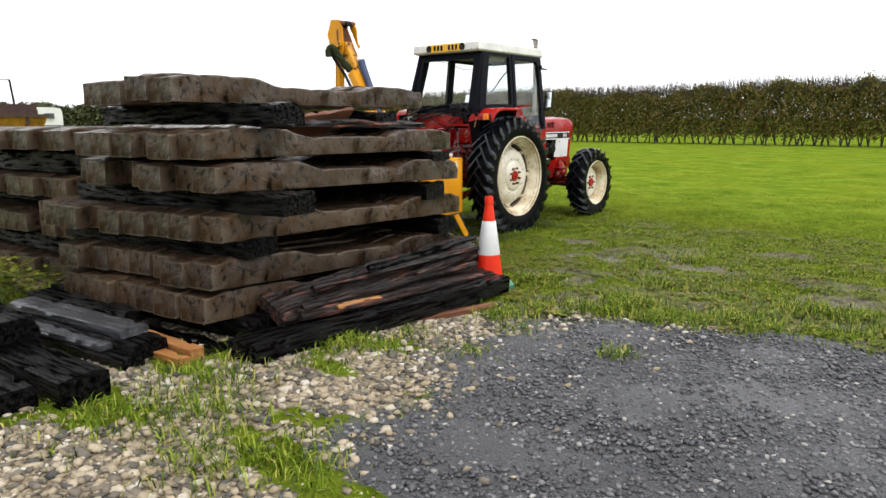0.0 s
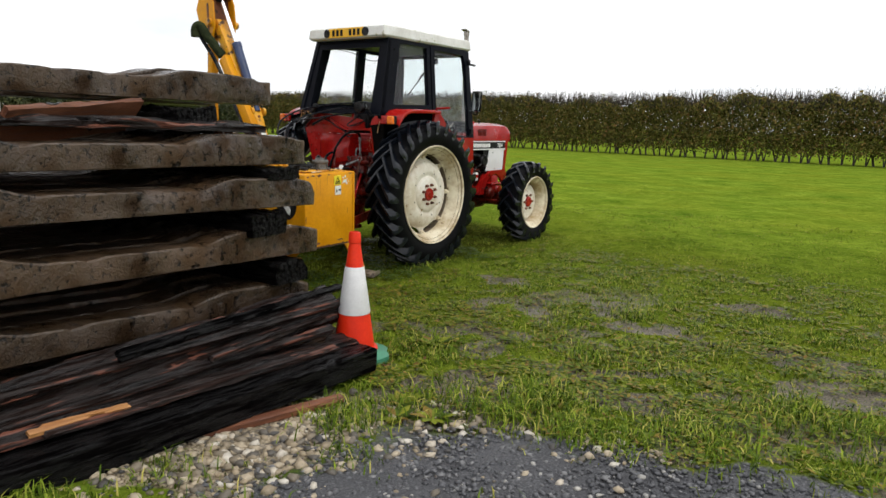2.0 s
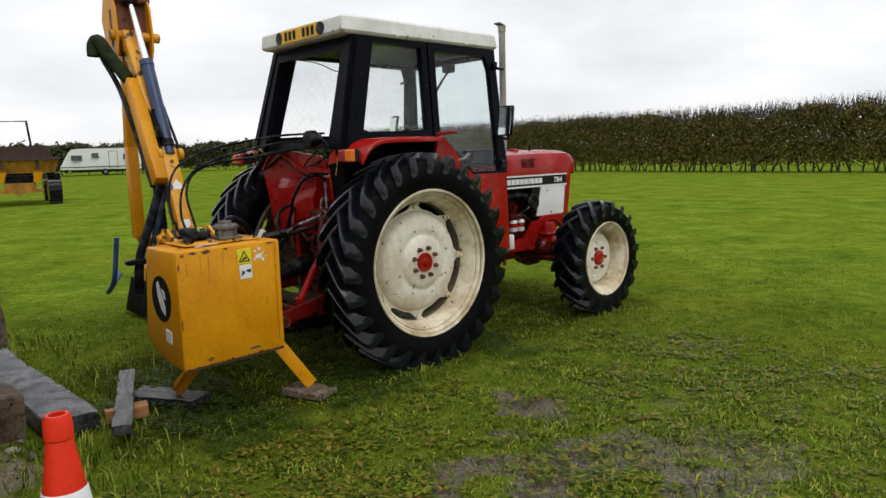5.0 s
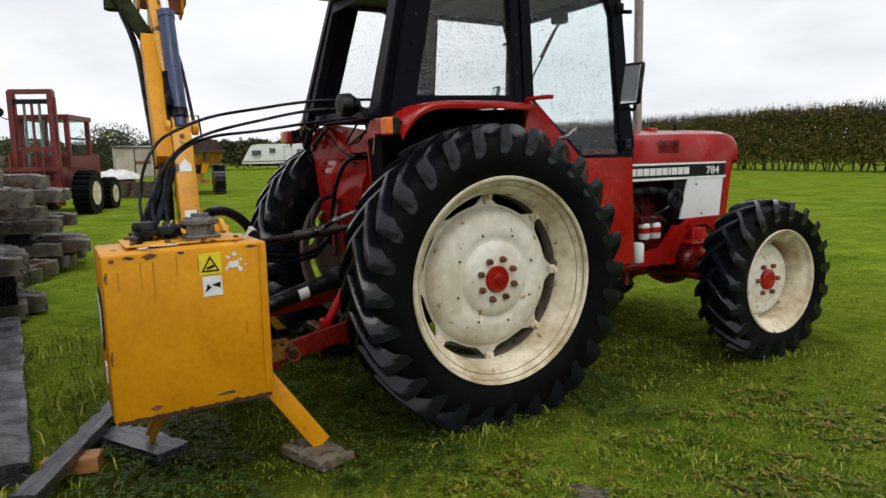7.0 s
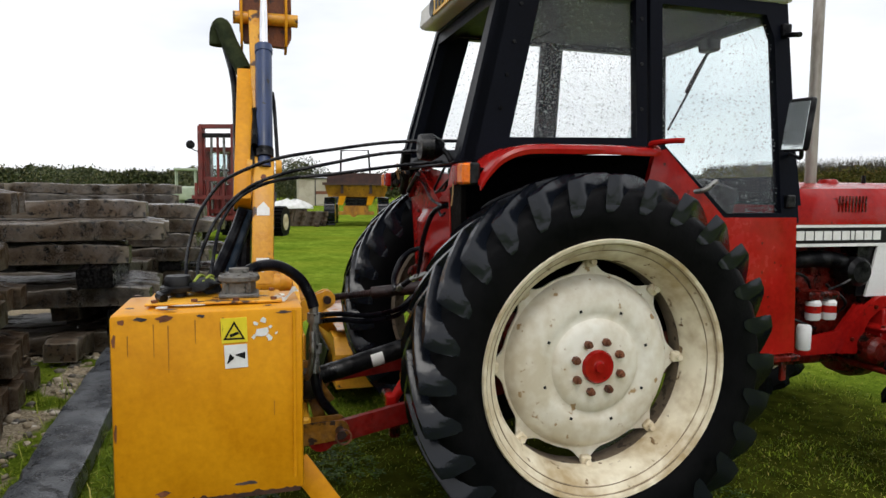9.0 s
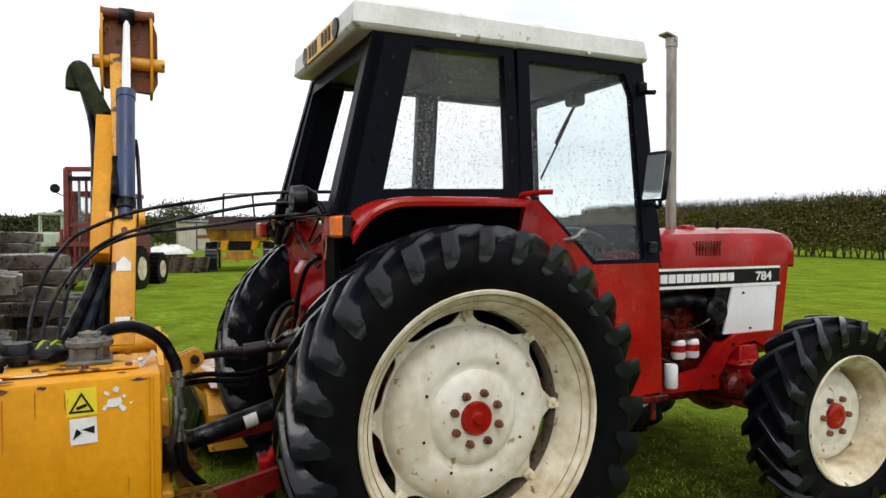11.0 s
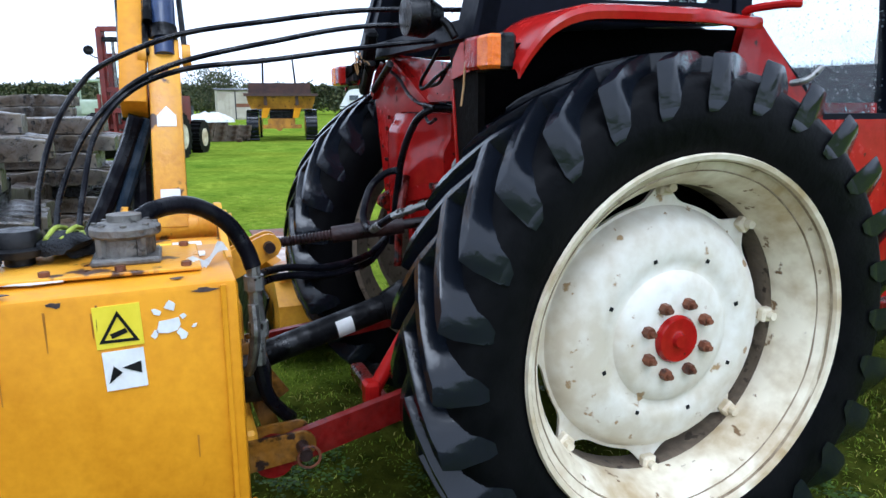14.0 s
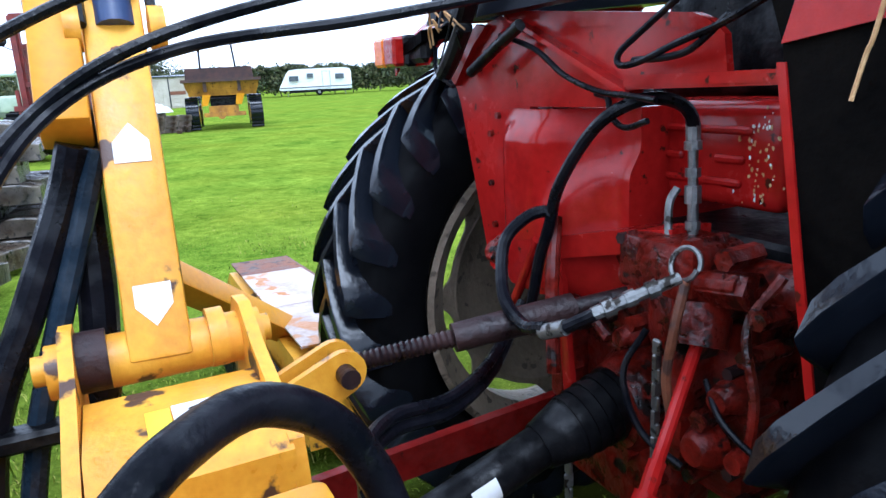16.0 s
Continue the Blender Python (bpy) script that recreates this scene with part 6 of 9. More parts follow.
    text_mesh("784", 0.072, DECAL_W, Matrix(((0, 0, 1, 0.3045), (1, 0, 0, 2.16), (0, 1, 0, 1.192), (0, 0, 0, 1))), bonnet, "number", 0.001, 0.0, 1.25)
    widths = (0.022, 0.05, 0.05, 0.05, 0.05, 0.05, 0.05, 0.022, 0.05, 0.05, 0.05, 0.04)
    y = 1.40
    for i in range(11):
        w = widths[i]
        P(box, "mark_bar", DECAL_W, bonnet, (0.304, y + w / 2, 1.218), (0.003, w, 0.048), label="plain white bar of the maker's mark")
        y += w + 0.009
    P(box, "grille", SOOT, T, (CX, 2.43, 1.08), (0.5, 0.05, 0.40), None, 0.01)
    P(box, "radiator", SOOT, T, (CX, 2.16, 1.04), (0.52, 0.16, 0.42), None, 0.01)
    P(lathe, "filler_cap", RED, bonnet, [(0.0, 0.03), (0.045, 0.028), (0.055, 0.012), (0.055, 0.0), (0.0, 0.0)], (CX + 0.12, 1.84, 1.492), 20, False, "z")
    P(cyl, "breather", SOOT, bonnet, (CX + 0.02, 2.2, 1.49), (CX + 0.02, 2.2, 1.55), 0.012, n=8)
    bm = bmesh.new()
    tube(bm, [(0.0, 1.79, 1.44), (0.0, 1.79, 2.0), (0.0, 1.79, 2.62)], 0.031, 16, 2)
    part("exhaust", bm, EXH, T, "tall weathered steel exhaust pipe")
    bm = bmesh.new()
    box(bm, (0.0, 1.76, 2.665), (0.075, 0.085, 0.012), (-14, 0, 0), 0.003)
    cyl(bm, (-0.04, 1.79, 2.64), (0.04, 1.79, 2.64), 0.012, n=8)
    cyl(bm, (0, 1.79, 2.60), (0, 1.79, 2.655), 0.036, n=16)
    part("rain_flap", bm, EXH, T)

    # cab: lower red side panels with the door sill
    for k in (1, -1):
        def X(x):
            return x if k > 0 else mx(x)
        xo = X(0.585)
        bm = bmesh.new()
        prism(bm, [(xo, 0.40, 1.615), (xo, 0.455, 1.625), (xo, 0.765, 1.325), (xo, 1.165, 1.325), (xo, 1.19, 0.68), (xo, 0.96, 0.67), (xo, 0.62, 1.05), (xo, 0.36, 1.45)], (-k * 0.03, 0, 0))
        part("cab_side_panel", bm, RED, T, "glossy red lower cab panel")
        bm = bmesh.new()
        box(bm, (X(0.56), 1.08, 0.655), (0.10, 0.26, 0.03), None, 0.006)
        box(bm, (X(0.56), 1.15, 0.60), (0.02, 0.03, 0.12), None, 0.004)
        part("step_plate", bm, RED_OLD, T)
        # mudguard: curved red rim over black inner sheet
        arc = [(p.y, p.z) for p in smooth_path([(0, -0.475, 1.462), (0, -0.44, 1.512), (0, -0.39, 1.562), (0, -0.32, 1.594), (0, -0.23, 1.605), (0, 0.0, 1.608), (0, 0.2, 1.611), (0, 0.36, 1.613)], 4)]
        bm = bmesh.new()
        rows = [[bm.verts.new((X(x - (0.11 * sm(0.02, 0.36, y) if x > 0.7 else 0.0)), y, z + dz)) for y, z in arc] for x, dz in ((0.800, -0.026), (0.803, -0.008), (0.796, 0.006), (0.778, 0.012), (0.56, 0.012), (0.56, -0.004), (0.775, -0.004), (0.788, -0.014), (0.790, -0.026))]
        for a, b in zip(rows, rows[1:] + rows[:1]):
            for i in range(len(a) - 1):
                bm.faces.new((a[i], a[i + 1], b[i + 1], b[i]))
        bm.faces.new([r[0] for r in rows]); bm.faces.new([r[-1] for r in rows][::-1])
        part("mudguard", bm, RED, T, "red mudguard over the rear tyre")
        bm = bmesh.new()
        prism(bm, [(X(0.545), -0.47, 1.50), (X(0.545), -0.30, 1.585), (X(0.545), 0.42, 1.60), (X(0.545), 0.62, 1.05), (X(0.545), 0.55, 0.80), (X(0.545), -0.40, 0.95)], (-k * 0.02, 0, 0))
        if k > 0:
            part("inner_guard", bm, SHADED_BLACK, T, "black inner wheel guard")
        else:
            bm.free()
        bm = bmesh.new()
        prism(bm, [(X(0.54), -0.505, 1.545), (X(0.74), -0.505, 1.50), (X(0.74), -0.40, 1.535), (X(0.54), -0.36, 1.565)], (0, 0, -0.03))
        part("guard_corner", bm, SHADED_BLACK, T, "black rear corner of the mudguard")
        bm = bmesh.new()
        prism(bm, [(X(0.60), -0.49, 1.535), (X(0.60), -0.49, 1.20), (X(0.575), -0.49, 0.93), (X(0.522), -0.49, 0.93), (X(0.474), -0.49, 1.18), (X(0.432), -0.49, 1.442), (X(0.40), -0.49, 1.53)], (0, 0.02, 0))
        if k > 0:
            part("rear_post", bm, DUSTY, T, "dusty black plate behind the wheel")
            P(tube, "dry_stalk", BARE_PAINT, T, [(0.575, -0.515, 1.485), (0.565, -0.515, 1.440), (0.557, -0.512, 1.425), (0.546, -0.515, 1.373)], 0.0030, 5, 3, label="dry straw-coloured stalk caught on the plate")
            P(prism, "post_edge", RED, T, [(0.427, -0.494, 1.42), (0.440, -0.494, 1.42), (0.483, -0.494, 1.17), (0.525, -0.494, 0.94), (0.511, -0.494, 0.94), (0.469, -0.494, 1.17)], (0, 0.024, 0), label="worn red edge of the wheel plate")
            P(prism, "guard_lip", RED, T, [(0.437, -0.500, 1.443), (0.455, -0.500, 1.50), (0.50, -0.500, 1.538), (0.70, -0.500, 1.545), (0.76, -0.500, 1.50), (0.74, -0.500, 1.468), (0.567, -0.500, 1.462)], (0, 0.028, 0), label="red rear lip of the mudguard")
        else:
            bm.free()
        # grab handle on the mudguard
        P(tube, "grab_lever", RED, T, [(X(0.60), 0.40, 1.625), (X(0.66), 0.33, 1.64), (X(0.74), 0.37, 1.648), (X(0.76), 0.42, 1.65)], 0.012, 8)
        # roof-bearing pillars and glazing on the side
        S = lambda y, z, off=0.0: (X(side_x(z) + off), y, z)
        bm = bmesh.new()
        outer = [S(-0.285, 2.33), S(0.40, 2.33), S(0.385, 1.615), S(-0.485, 1.555)]
        inner = [S(-0.105, 2.285), S(0.345, 2.285), S(0.335, 1.675), S(-0.262, 1.66)]
        quad_frame(bm, outer, inner, (-k * 0.05, 0, 0))
        qf = part("quarter_frame", bm, BLACK, T, "black frame of the rear side window")
        P(prism, "pane", CAB_GLASS, qf, [S(-0.105, 2.285, -0.03), S(0.345, 2.285, -0.03), S(0.335, 1.675, -0.03), S(-0.262, 1.66, -0.03)], (-k * 0.004, 0, 0), label="rain-spotted side glass").visible_shadow = False
        for yy, zz in ((-0.20, 2.22), (-0.235, 2.06), (-0.27, 1.92), (-0.30, 1.78), (0.37, 2.2), (0.365, 2.0), (0.36, 1.8)):
            P(cyl, "bolt", SOOT, qf, S(yy, zz, -0.002), S(yy, zz, 0.006), 0.008, n=8)
        bm = bmesh.new()
        outer = [S(0.415, 2.33, 0.004), S(1.10, 2.33, 0.004), S(1.125, 1.78, 0.004), S(1.155, 1.315, 0.004), S(0.76, 1.315, 0.004), S(0.40, 1.64, 0.004)]
        inner = [S(0.475, 2.275, 0.004), S(1.03, 2.268, 0.004), S(1.072, 2.16, 0.004), S(1.088, 1.345, 0.004), S(0.785, 1.345, 0.004), S(0.462, 1.655, 0.004)]
        quad_frame(bm, outer, inner, (-k * 0.045, 0, 0))
        door = part("door", bm, BLACK, T, "black-framed cab door")
        P(prism, "pane", CAB_GLASS, door, [S(0.475, 2.275, -0.02), S(1.03, 2.268, -0.02), S(1.072, 2.16, -0.02), S(1.088, 1.345, -0.02), S(0.785, 1.345, -0.02), S(0.462, 1.655, -0.02)], (-k * 0.004, 0, 0), label="rain-spotted door glass").visible_shadow = False
        bm = bmesh.new()
        tube(bm, [S(0.60, 1.44, 0.012), S(0.64, 1.45, 0.05), S(0.70, 1.49, 0.055)], 0.011, 8)
        cyl(bm, S(0.60, 1.44, -0.01), S(0.60, 1.44, 0.02), 0.02, n=10)
        part("handle", bm, STEEL, door, "dull metal door handle")
        for zz in (2.20, 1.40):
            P(box, "hinge", SOOT, door, S(1.13, zz, 0.012), (0.03, 0.05, 0.06), None, 0.006)
        bm = bmesh.new()
        prism(bm, [S(1.10, 2.33), S(1.155, 2.33), S(1.19, 1.30), S(1.155, 1.30)], (-k * 0.06, 0, 0))
        part("front_pillar", bm, BLACK, T)
        # mirror on a black arm
        bm = bmesh.new()
        tube(bm, [S(1.13, 2.18, 0.01), (X(0.60), 1.12, 2.16)], 0.012, 8, 1)
        part("mirror_arm", bm, SOOT, T)
        bm = bmesh.new()
        tube(bm, [S(1.14, 1.62, 0.01), (X(0.66), 1.10, 1.60), (X(0.68), 1.08, 1.66)], 0.010, 8)
        part("mirror_arm", bm, SOOT, T)
        bm = bmesh.new()
        box(bm, (X(0.672), 1.075, 1.745), (0.125, 0.03, 0.245), (-11, 0, k * 12), 0.014, 3)
        mr = part("mirror", bm, SOOT, T, "black mirror housing")
        P(box, "mirror_glass", MIRROR, mr, (X(0.6685), 1.0580, 1.7415), (0.105, 0.003, 0.22), (-11, 0, k * 12), 0.001)

    # rear of the cab: open frame
    bm = bmesh.new()
    zt, zb = 2.315, 1.555
    yt, yb = -0.28, -0.47
    outer = [(side_x(zt), yt, zt), (mx(side_x(zt)), yt, zt), (mx(side_x(zb)), yb, zb), (side_x(zb), yb, zb)]
    inner = [(0.375, yt - 0.02, 2.235), (mx(0.375), yt - 0.02, 2.235), (mx(0.40), yb + 0.01, 1.61), (0.40, yb + 0.01, 1.61)]
    quad_frame(bm, outer, inner, (0, 0.05, 0))
    part("rear_frame", bm, BLACK, T, "black open rear window frame")
    bm = bmesh.new()
    outer = [(0.455, 1.105, 2.33), (mx(0.455), 1.105, 2.33), (mx(0.55), 1.19, 1.38), (0.55, 1.19, 1.38)]
    inner = [(0.40, 1.11, 2.26), (mx(0.40), 1.11, 2.26), (mx(0.47), 1.18, 1.52), (0.47, 1.18, 1.52)]
    quad_frame(bm, outer, inner, (0, 0.03, 0))
    ws = part("windscreen_frame", bm, BLACK, T)
    P(prism, "pane", TINT_GLASS, ws, [(0.40, 1.12, 2.26), (mx(0.40), 1.12, 2.26), (mx(0.47), 1.19, 1.52), (0.47, 1.19, 1.52)], (0, 0.004, 0), label="blue-tinted windscreen").visible_shadow = False
    bm = bmesh.new()
    tube(bm, [(-0.03, 1.10, 2.20), (-0.22, 1.115, 2.01), (-0.42, 1.125, 1.815)], 0.007, 6, 2)
    tube(bm, [(0.03, 1.08, 2.22), (-0.10, 1.09, 2.12), (-0.22, 1.10, 2.01)], 0.009, 6, 2)
    box(bm, (0.03, 1.06, 2.22), (0.10, 0.08, 0.07), None, 0.012)
    part("wiper", bm, SOOT, T)
    # roof
    bm = bmesh.new()
    rows = []
    for dx, y0, y1, z in ((0.515, -0.345, 1.135, 2.325), (0.535, -0.365, 1.16, 2.335), (0.545, -0.375, 1.165, 2.35), (0.535, -0.368, 1.15, 2.435), (0.515, -0.345, 1.12, 2.452), (0.40, -0.22, 1.0, 2.468)):
        rows.append([bm.verts.new(p) for p in ((CX + dx, y0, z), (CX + dx, y1, z), (CX - dx, y1, z), (CX - dx, y0, z))])
    for a, b in zip(rows, rows[1:]):
        bridge(bm, a, b)
    bm.faces.new(rows[0][::-1]); bm.faces.new(rows[-1])
    roof = part("roof", bm, WHITE_ROOF, T, "white cab roof stained with green algae")
    P(box, "headlining", BLACK, T, (CX, 0.40, 2.312), (0.98, 1.38, 0.02), None, 0.004)
    bm = bmesh.new()
    box(bm, (CX + 0.01, -0.376, 2.388), (0.50, 0.008, 0.095), None, 0.002)
    plate = part("number_plate", bm, PLATE, roof, "yellow number plate")
    for i in range(7):
        if i != 3:
            P(box, "plate_bar", DECAL_B, plate, (CX - 0.165 + i * 0.058 + (0.01 if i > 3 else 0), -0.382, 2.388), (0.034, 0.003, 0.062), label="plain black bar")
    for k in (-1, 1):
        P(lathe, "plate_lamp", SOOT, plate, [(0.0, -0.012), (0.045, -0.010), (0.045, 0.0)], (CX + 0.01 + k * 0.275, -0.372, 2.388), 16, False, "y", label="small black plate lamp")
    for y, z in ((0.1, 2.345), (0.8, 2.345)):
        P(cyl, "rivet", WHITE_ROOF, roof, (CX + 0.54, y, z), (CX + 0.553, y, z), 0.012, n=10)

    # inside the cab
    bm = bmesh.new()
    box(bm, (CX, 0.25, 1.30), (0.46, 0.44, 0.12), None, 0.04, 3)
    box(bm, (CX, 0.02, 1.52), (0.44, 0.10, 0.36), (-8, 0, 0), 0.04, 3)
    part("seat", bm, SOOT, T, "black vinyl seat")
    P(box, "cab_floor", SOOT, T, (CX, 0.45, 1.08), (1.02, 1.4, 0.05), None, 0.01)
    P(box, "dashboard", SOOT, T, (CX, 1.02, 1.36), (0.5, 0.22, 0.26), (-15, 0, 0), 0.03, 2)
    bm = bmesh.new()
    for i in range(28):
        a0, a1 = 2 * math.pi * i / 28, 2 * math.pi * (i + 1) / 28
        m = pose(CX, 0.80, 1.56, -38)
        cyl(bm, m @ V3(0.19 * math.cos(a0), 0.19 * math.sin(a0), 0), m @ V3(0.19 * math.cos(a1), 0.19 * math.sin(a1), 0), 0.013, n=8, caps=False)
    for a in (0.5, 2.6, 4.7):
        cyl(bm, m @ V3(0, 0, -0.02), m @ V3(0.19 * math.cos(a), 0.19 * math.sin(a), 0), 0.009, n=6)
    cyl(bm, m @ V3(0, 0, 0), m @ V3(0, 0, -0.35), 0.022, n=10)
    part("steering_wheel", bm, SOOT, T)
    P(tube, "wire", SOOT, T, [(-0.40, -0.28, 2.26), (-0.1, -0.20, 2.20), (0.10, -0.1, 2.12), (0.3, 0.1, 2.2)], 0.004, 6)

    # rear lower body: red bulkhead, lift cover, oil tank
    bm = bmesh.new()
    prism(bm, [(-0.645, -0.412, 1.434), (-0.585, -0.412, 1.49), (-0.489, -0.412, 1.537), (-0.380, -0.412, 1.557), (-0.340, -0.412, 1.531), (0.043, -0.412, 1.376), (0.03, -0.412, 1.352), (-0.27, -0.412, 1.35), (-0.30, -0.412, 0.93), (-0.476, -0.412, 0.932), (-0.603, -0.412, 1.359)], (0, 0.02, 0))
    part("wing_plate", bm, RED, T, "red wing plate of the left mudguard")
    bm = bmesh.new()
    prism(bm, [(-0.60, -0.43, 1.40), (-0.625, -0.43, 1.43), (-0.56, -0.43, 1.50), (-0.47, -0.43, 1.545), (-0.43, -0.43, 1.535), (-0.50, -0.43, 1.49)], (0, 0.018, 0))
    part("wing_bracket", bm, RED, T, "bent red bracket at the wing's corner")
    bm = bmesh.new()
    prism(bm, [(-0.394, -0.40, 1.568), (0.196, -0.40, 1.505), (0.234, -0.40, 1.490), (0.257, -0.40, 1.467), (0.267, -0.40, 1.40), (0.021, -0.40, 1.39), (-0.359, -0.40, 1.52)], (0, 0.015, 0))
    panel = part("rear_bulkhead", bm, RED, T, "red steel bulkhead below the cab")
    P(prism, "fold", RED, panel, [(-0.380, -0.406, 1.566), (0.196, -0.406, 1.505), (0.228, -0.406, 1.493), (0.243, -0.406, 1.477), (-0.352, -0.406, 1.531)], (0, 0.008, 0))
    P(prism, "brace_flange", RED, T, [(-0.330, -0.430, 1.541), (-0.306, -0.430, 1.541), (0.070, -0.430, 1.381), (0.057, -0.430, 1.372)], (0, 0.04, 0))
    bm = bmesh.new()
    prism(bm, [(0.053, -0.43, 1.410), (0.41, -0.43, 1.411), (0.41, -0.43, 1.389), (0.056, -0.43, 1.385)], (0, 0.06, 0))
    bmesh.ops.bevel(bm, geom=bm.edges[:], offset=0.005, segments=2, affect="EDGES")
    part("brace_rail", bm, RED, T, "red folded rail")
    P(cyl, "bolt", RED_OLD, T, (0.392, -0.425, 1.402), (0.392, -0.438, 1.402), 0.007, n=6)
    bm = bmesh.new()
    nx, nz, grid = 40, 28, []
    for b in range(nz + 1):
        row = []
        for a in range(nx + 1):
            x, z = -0.455 + 0.43 * a / nx, 0.93 + 0.415 * b / nz
            ex, ez = max(0.0, abs(x + 0.16) - 0.15) / 0.075, max(0.0, abs(z - 1.11) - 0.15) / 0.075
            press = 1 - sm(0.25, 1.0, math.hypot(ex, ez))
            fall = sm(-0.22, -0.03, x)
            bowl = sm(0.20, 0.13, math.hypot((x + 0.02) / 1.0, (z - 1.07) / 1.0))
            row.append(bm.verts.new((x, -0.418 - 0.030 * press * (1 - fall) + 0.11 * fall - 0.030 * bowl, z)))
        grid.append(row)
    for r0, r1 in zip(grid, grid[1:]):
        for a in range(nx):
            bm.faces.new((r0[a], r0[a + 1], r1[a + 1], r1[a]))
    rim = grid[0] + [r[-1] for r in grid[1:-1]] + grid[-1][::-1] + [r[0] for r in grid[-2:0:-1]]
    back = [bm.verts.new((v.co.x, -0.02, v.co.z)) for v in rim]
    bridge(bm, rim, back)
    bm.faces.new(back)
    part("lift_cover", bm, RED, T, "red pressed cover of the hydraulic lift", angle=60)
    for x, z in ((-0.395, 1.328), (-0.432, 1.283), (-0.437, 1.16), (-0.425, 1.055), (-0.41, 0.97)):
        P(cyl, "bolt", RED_OLD, T, (x, -0.41, z), (x, -0.428, z), 0.0085, n=6)
    P(tube, "check_rod", STEEL, T, [(0.105, -0.335, 1.20), (0.10, -0.35, 1.17), (0.11, -0.36, 1.10), (0.12, -0.37, 1.05)], 0.008, 8, label="thin bent rod by the coupling")
    P(lathe, "dipstick_cap", RED_OLD, T, [(0.026, -0.03), (0.030, -0.026), (0.030, 0.0), (0.034, 0.002), (0.034, 0.034), (0.028, 0.040), (0.0, 0.042)], (-0.244, -0.335, 1.365), 10, False, "z", label="ribbed filler cap")
    bm = bmesh.new()
    box(bm, (0.075, -0.15, 1.252), (0.35, 0.16, 0.205), None, 0.03, 3)
    tank = part("oil_tank", bm, RED, T, "red ribbed oil tank with flaking paint")
    for z, w in ((1.30, 0.24), (1.245, 0.07), (1.20, 0.20)):
        P(box, "rib", RED, tank, (0.06 if w > 0.1 else -0.02, -0.232, z), (w, 0.016, 0.016), None, 0.005)
        if w < 0.1:
            P(box, "rib", RED, tank, (0.13, -0.232, z), (w, 0.016, 0.016), None, 0.005)
    chips = random.Random(5)
    for i in range(64):
        xx, zz = chips.gauss(0.200, 0.016) + 0.02 * math.sin(i), chips.uniform(1.165, 1.345)
        size = chips.uniform(0.0012, 0.0036)
        bm = bmesh.new()
        prism(bm, [(xx + size * chips.uniform(0.5, 1.3) * math.cos(k * 1.257), -0.2305, zz + 1.5 * size * chips.uniform(0.5, 1.3) * math.sin(k * 1.257)) for k in range(5)], (0, -0.0012, 0))
        part("flake", bm, BARE_PAINT if i % 3 else DECAL_W, tank, "pale flake in the paint")
    bm = bmesh.new()
    prism(bm, [(-0.255, -0.465, 1.05), (0.0, -0.40, 1.108), (0.12, -0.36, 1.125), (0.12, -0.36, 1.085), (-0.21, -0.45, 1.01), (-0.25, -0.465, 1.0)], (0, 0.10, 0))
    part("cross_rail", bm, RED, T, "red folded cross rail")
    # rockshaft, lift arms and top-link bracket
    P(cyl, "rockshaft", RED_OLD, T, (-0.46, -0.30, 1.02), (0.40, -0.30, 1.05), 0.045, n=16, label="oily red rockshaft")
    for x in (-0.37,):
        bm = bmesh.new()
        prism(bm, [(x, -0.26, 1.08), (x, -0.34, 1.09), (x, -0.47, 1.03), (x, -0.49, 0.99), (x, -0.45, 0.96), (x, -0.34, 0.97), (x, -0.26, 0.99)], (0.035, 0, 0))
        cyl(bm, (x - 0.01, -0.455, 1.0), (x + 0.045, -0.455, 1.0), 0.03, n=12)
        bmesh.ops.bevel(bm, geom=bm.edges[:], offset=0.004, segments=1, affect="EDGES")
        part("lift_arm", bm, RED_OLD, T, "oily red lift arm")
    bm = bmesh.new()
    box(bm, (0.12, -0.34, 1.06), (0.20, 0.14, 0.11), None, 0.02, 2)
    box(bm, (0.14, -0.33, 0.96), (0.13, 0.12, 0.16), None, 0.03, 2)
    cyl(bm, (0.02, -0.38, 1.02), (0.30, -0.38, 1.06), 0.024, n=10)
    cyl(bm, (0.22, -0.37, 1.04), (0.32, -0.37, 1.055), 0.034, n=6)
    cyl(bm, (0.20, -0.36, 1.0), (0.215, -0.385, 0.93), 0.055, 0.05, 16)
    part("link_bracket", bm, RED_OLD, T)
    bm = bmesh.new()
    lathe(bm, [(0.0, -0.10), (0.09, -0.09), (0.13, 0.0), (0.15, 0.10)], (CX + 0.03, -0.30, 0.71), 22, False, "y")
    box(bm, (CX, -0.30, 0.56), (0.36, 0.12, 0.20), None, 0.02, 2)
    for x in (-0.22, 0.16):
        box(bm, (x, -0.34, 0.78), (0.05, 0.10, 0.26), None, 0.015, 2)
    for x, z in ((-0.17, 0.86), (0.11, 0.86), (-0.17, 0.60), (0.11, 0.60), (-0.20, 0.73), (0.15, 0.73)):
        cyl(bm, (x, -0.33, z), (x, -0.375, z), 0.016, n=6)
    part("shaft_housing", bm, RED_OLD, T, "oily red shaft housing")
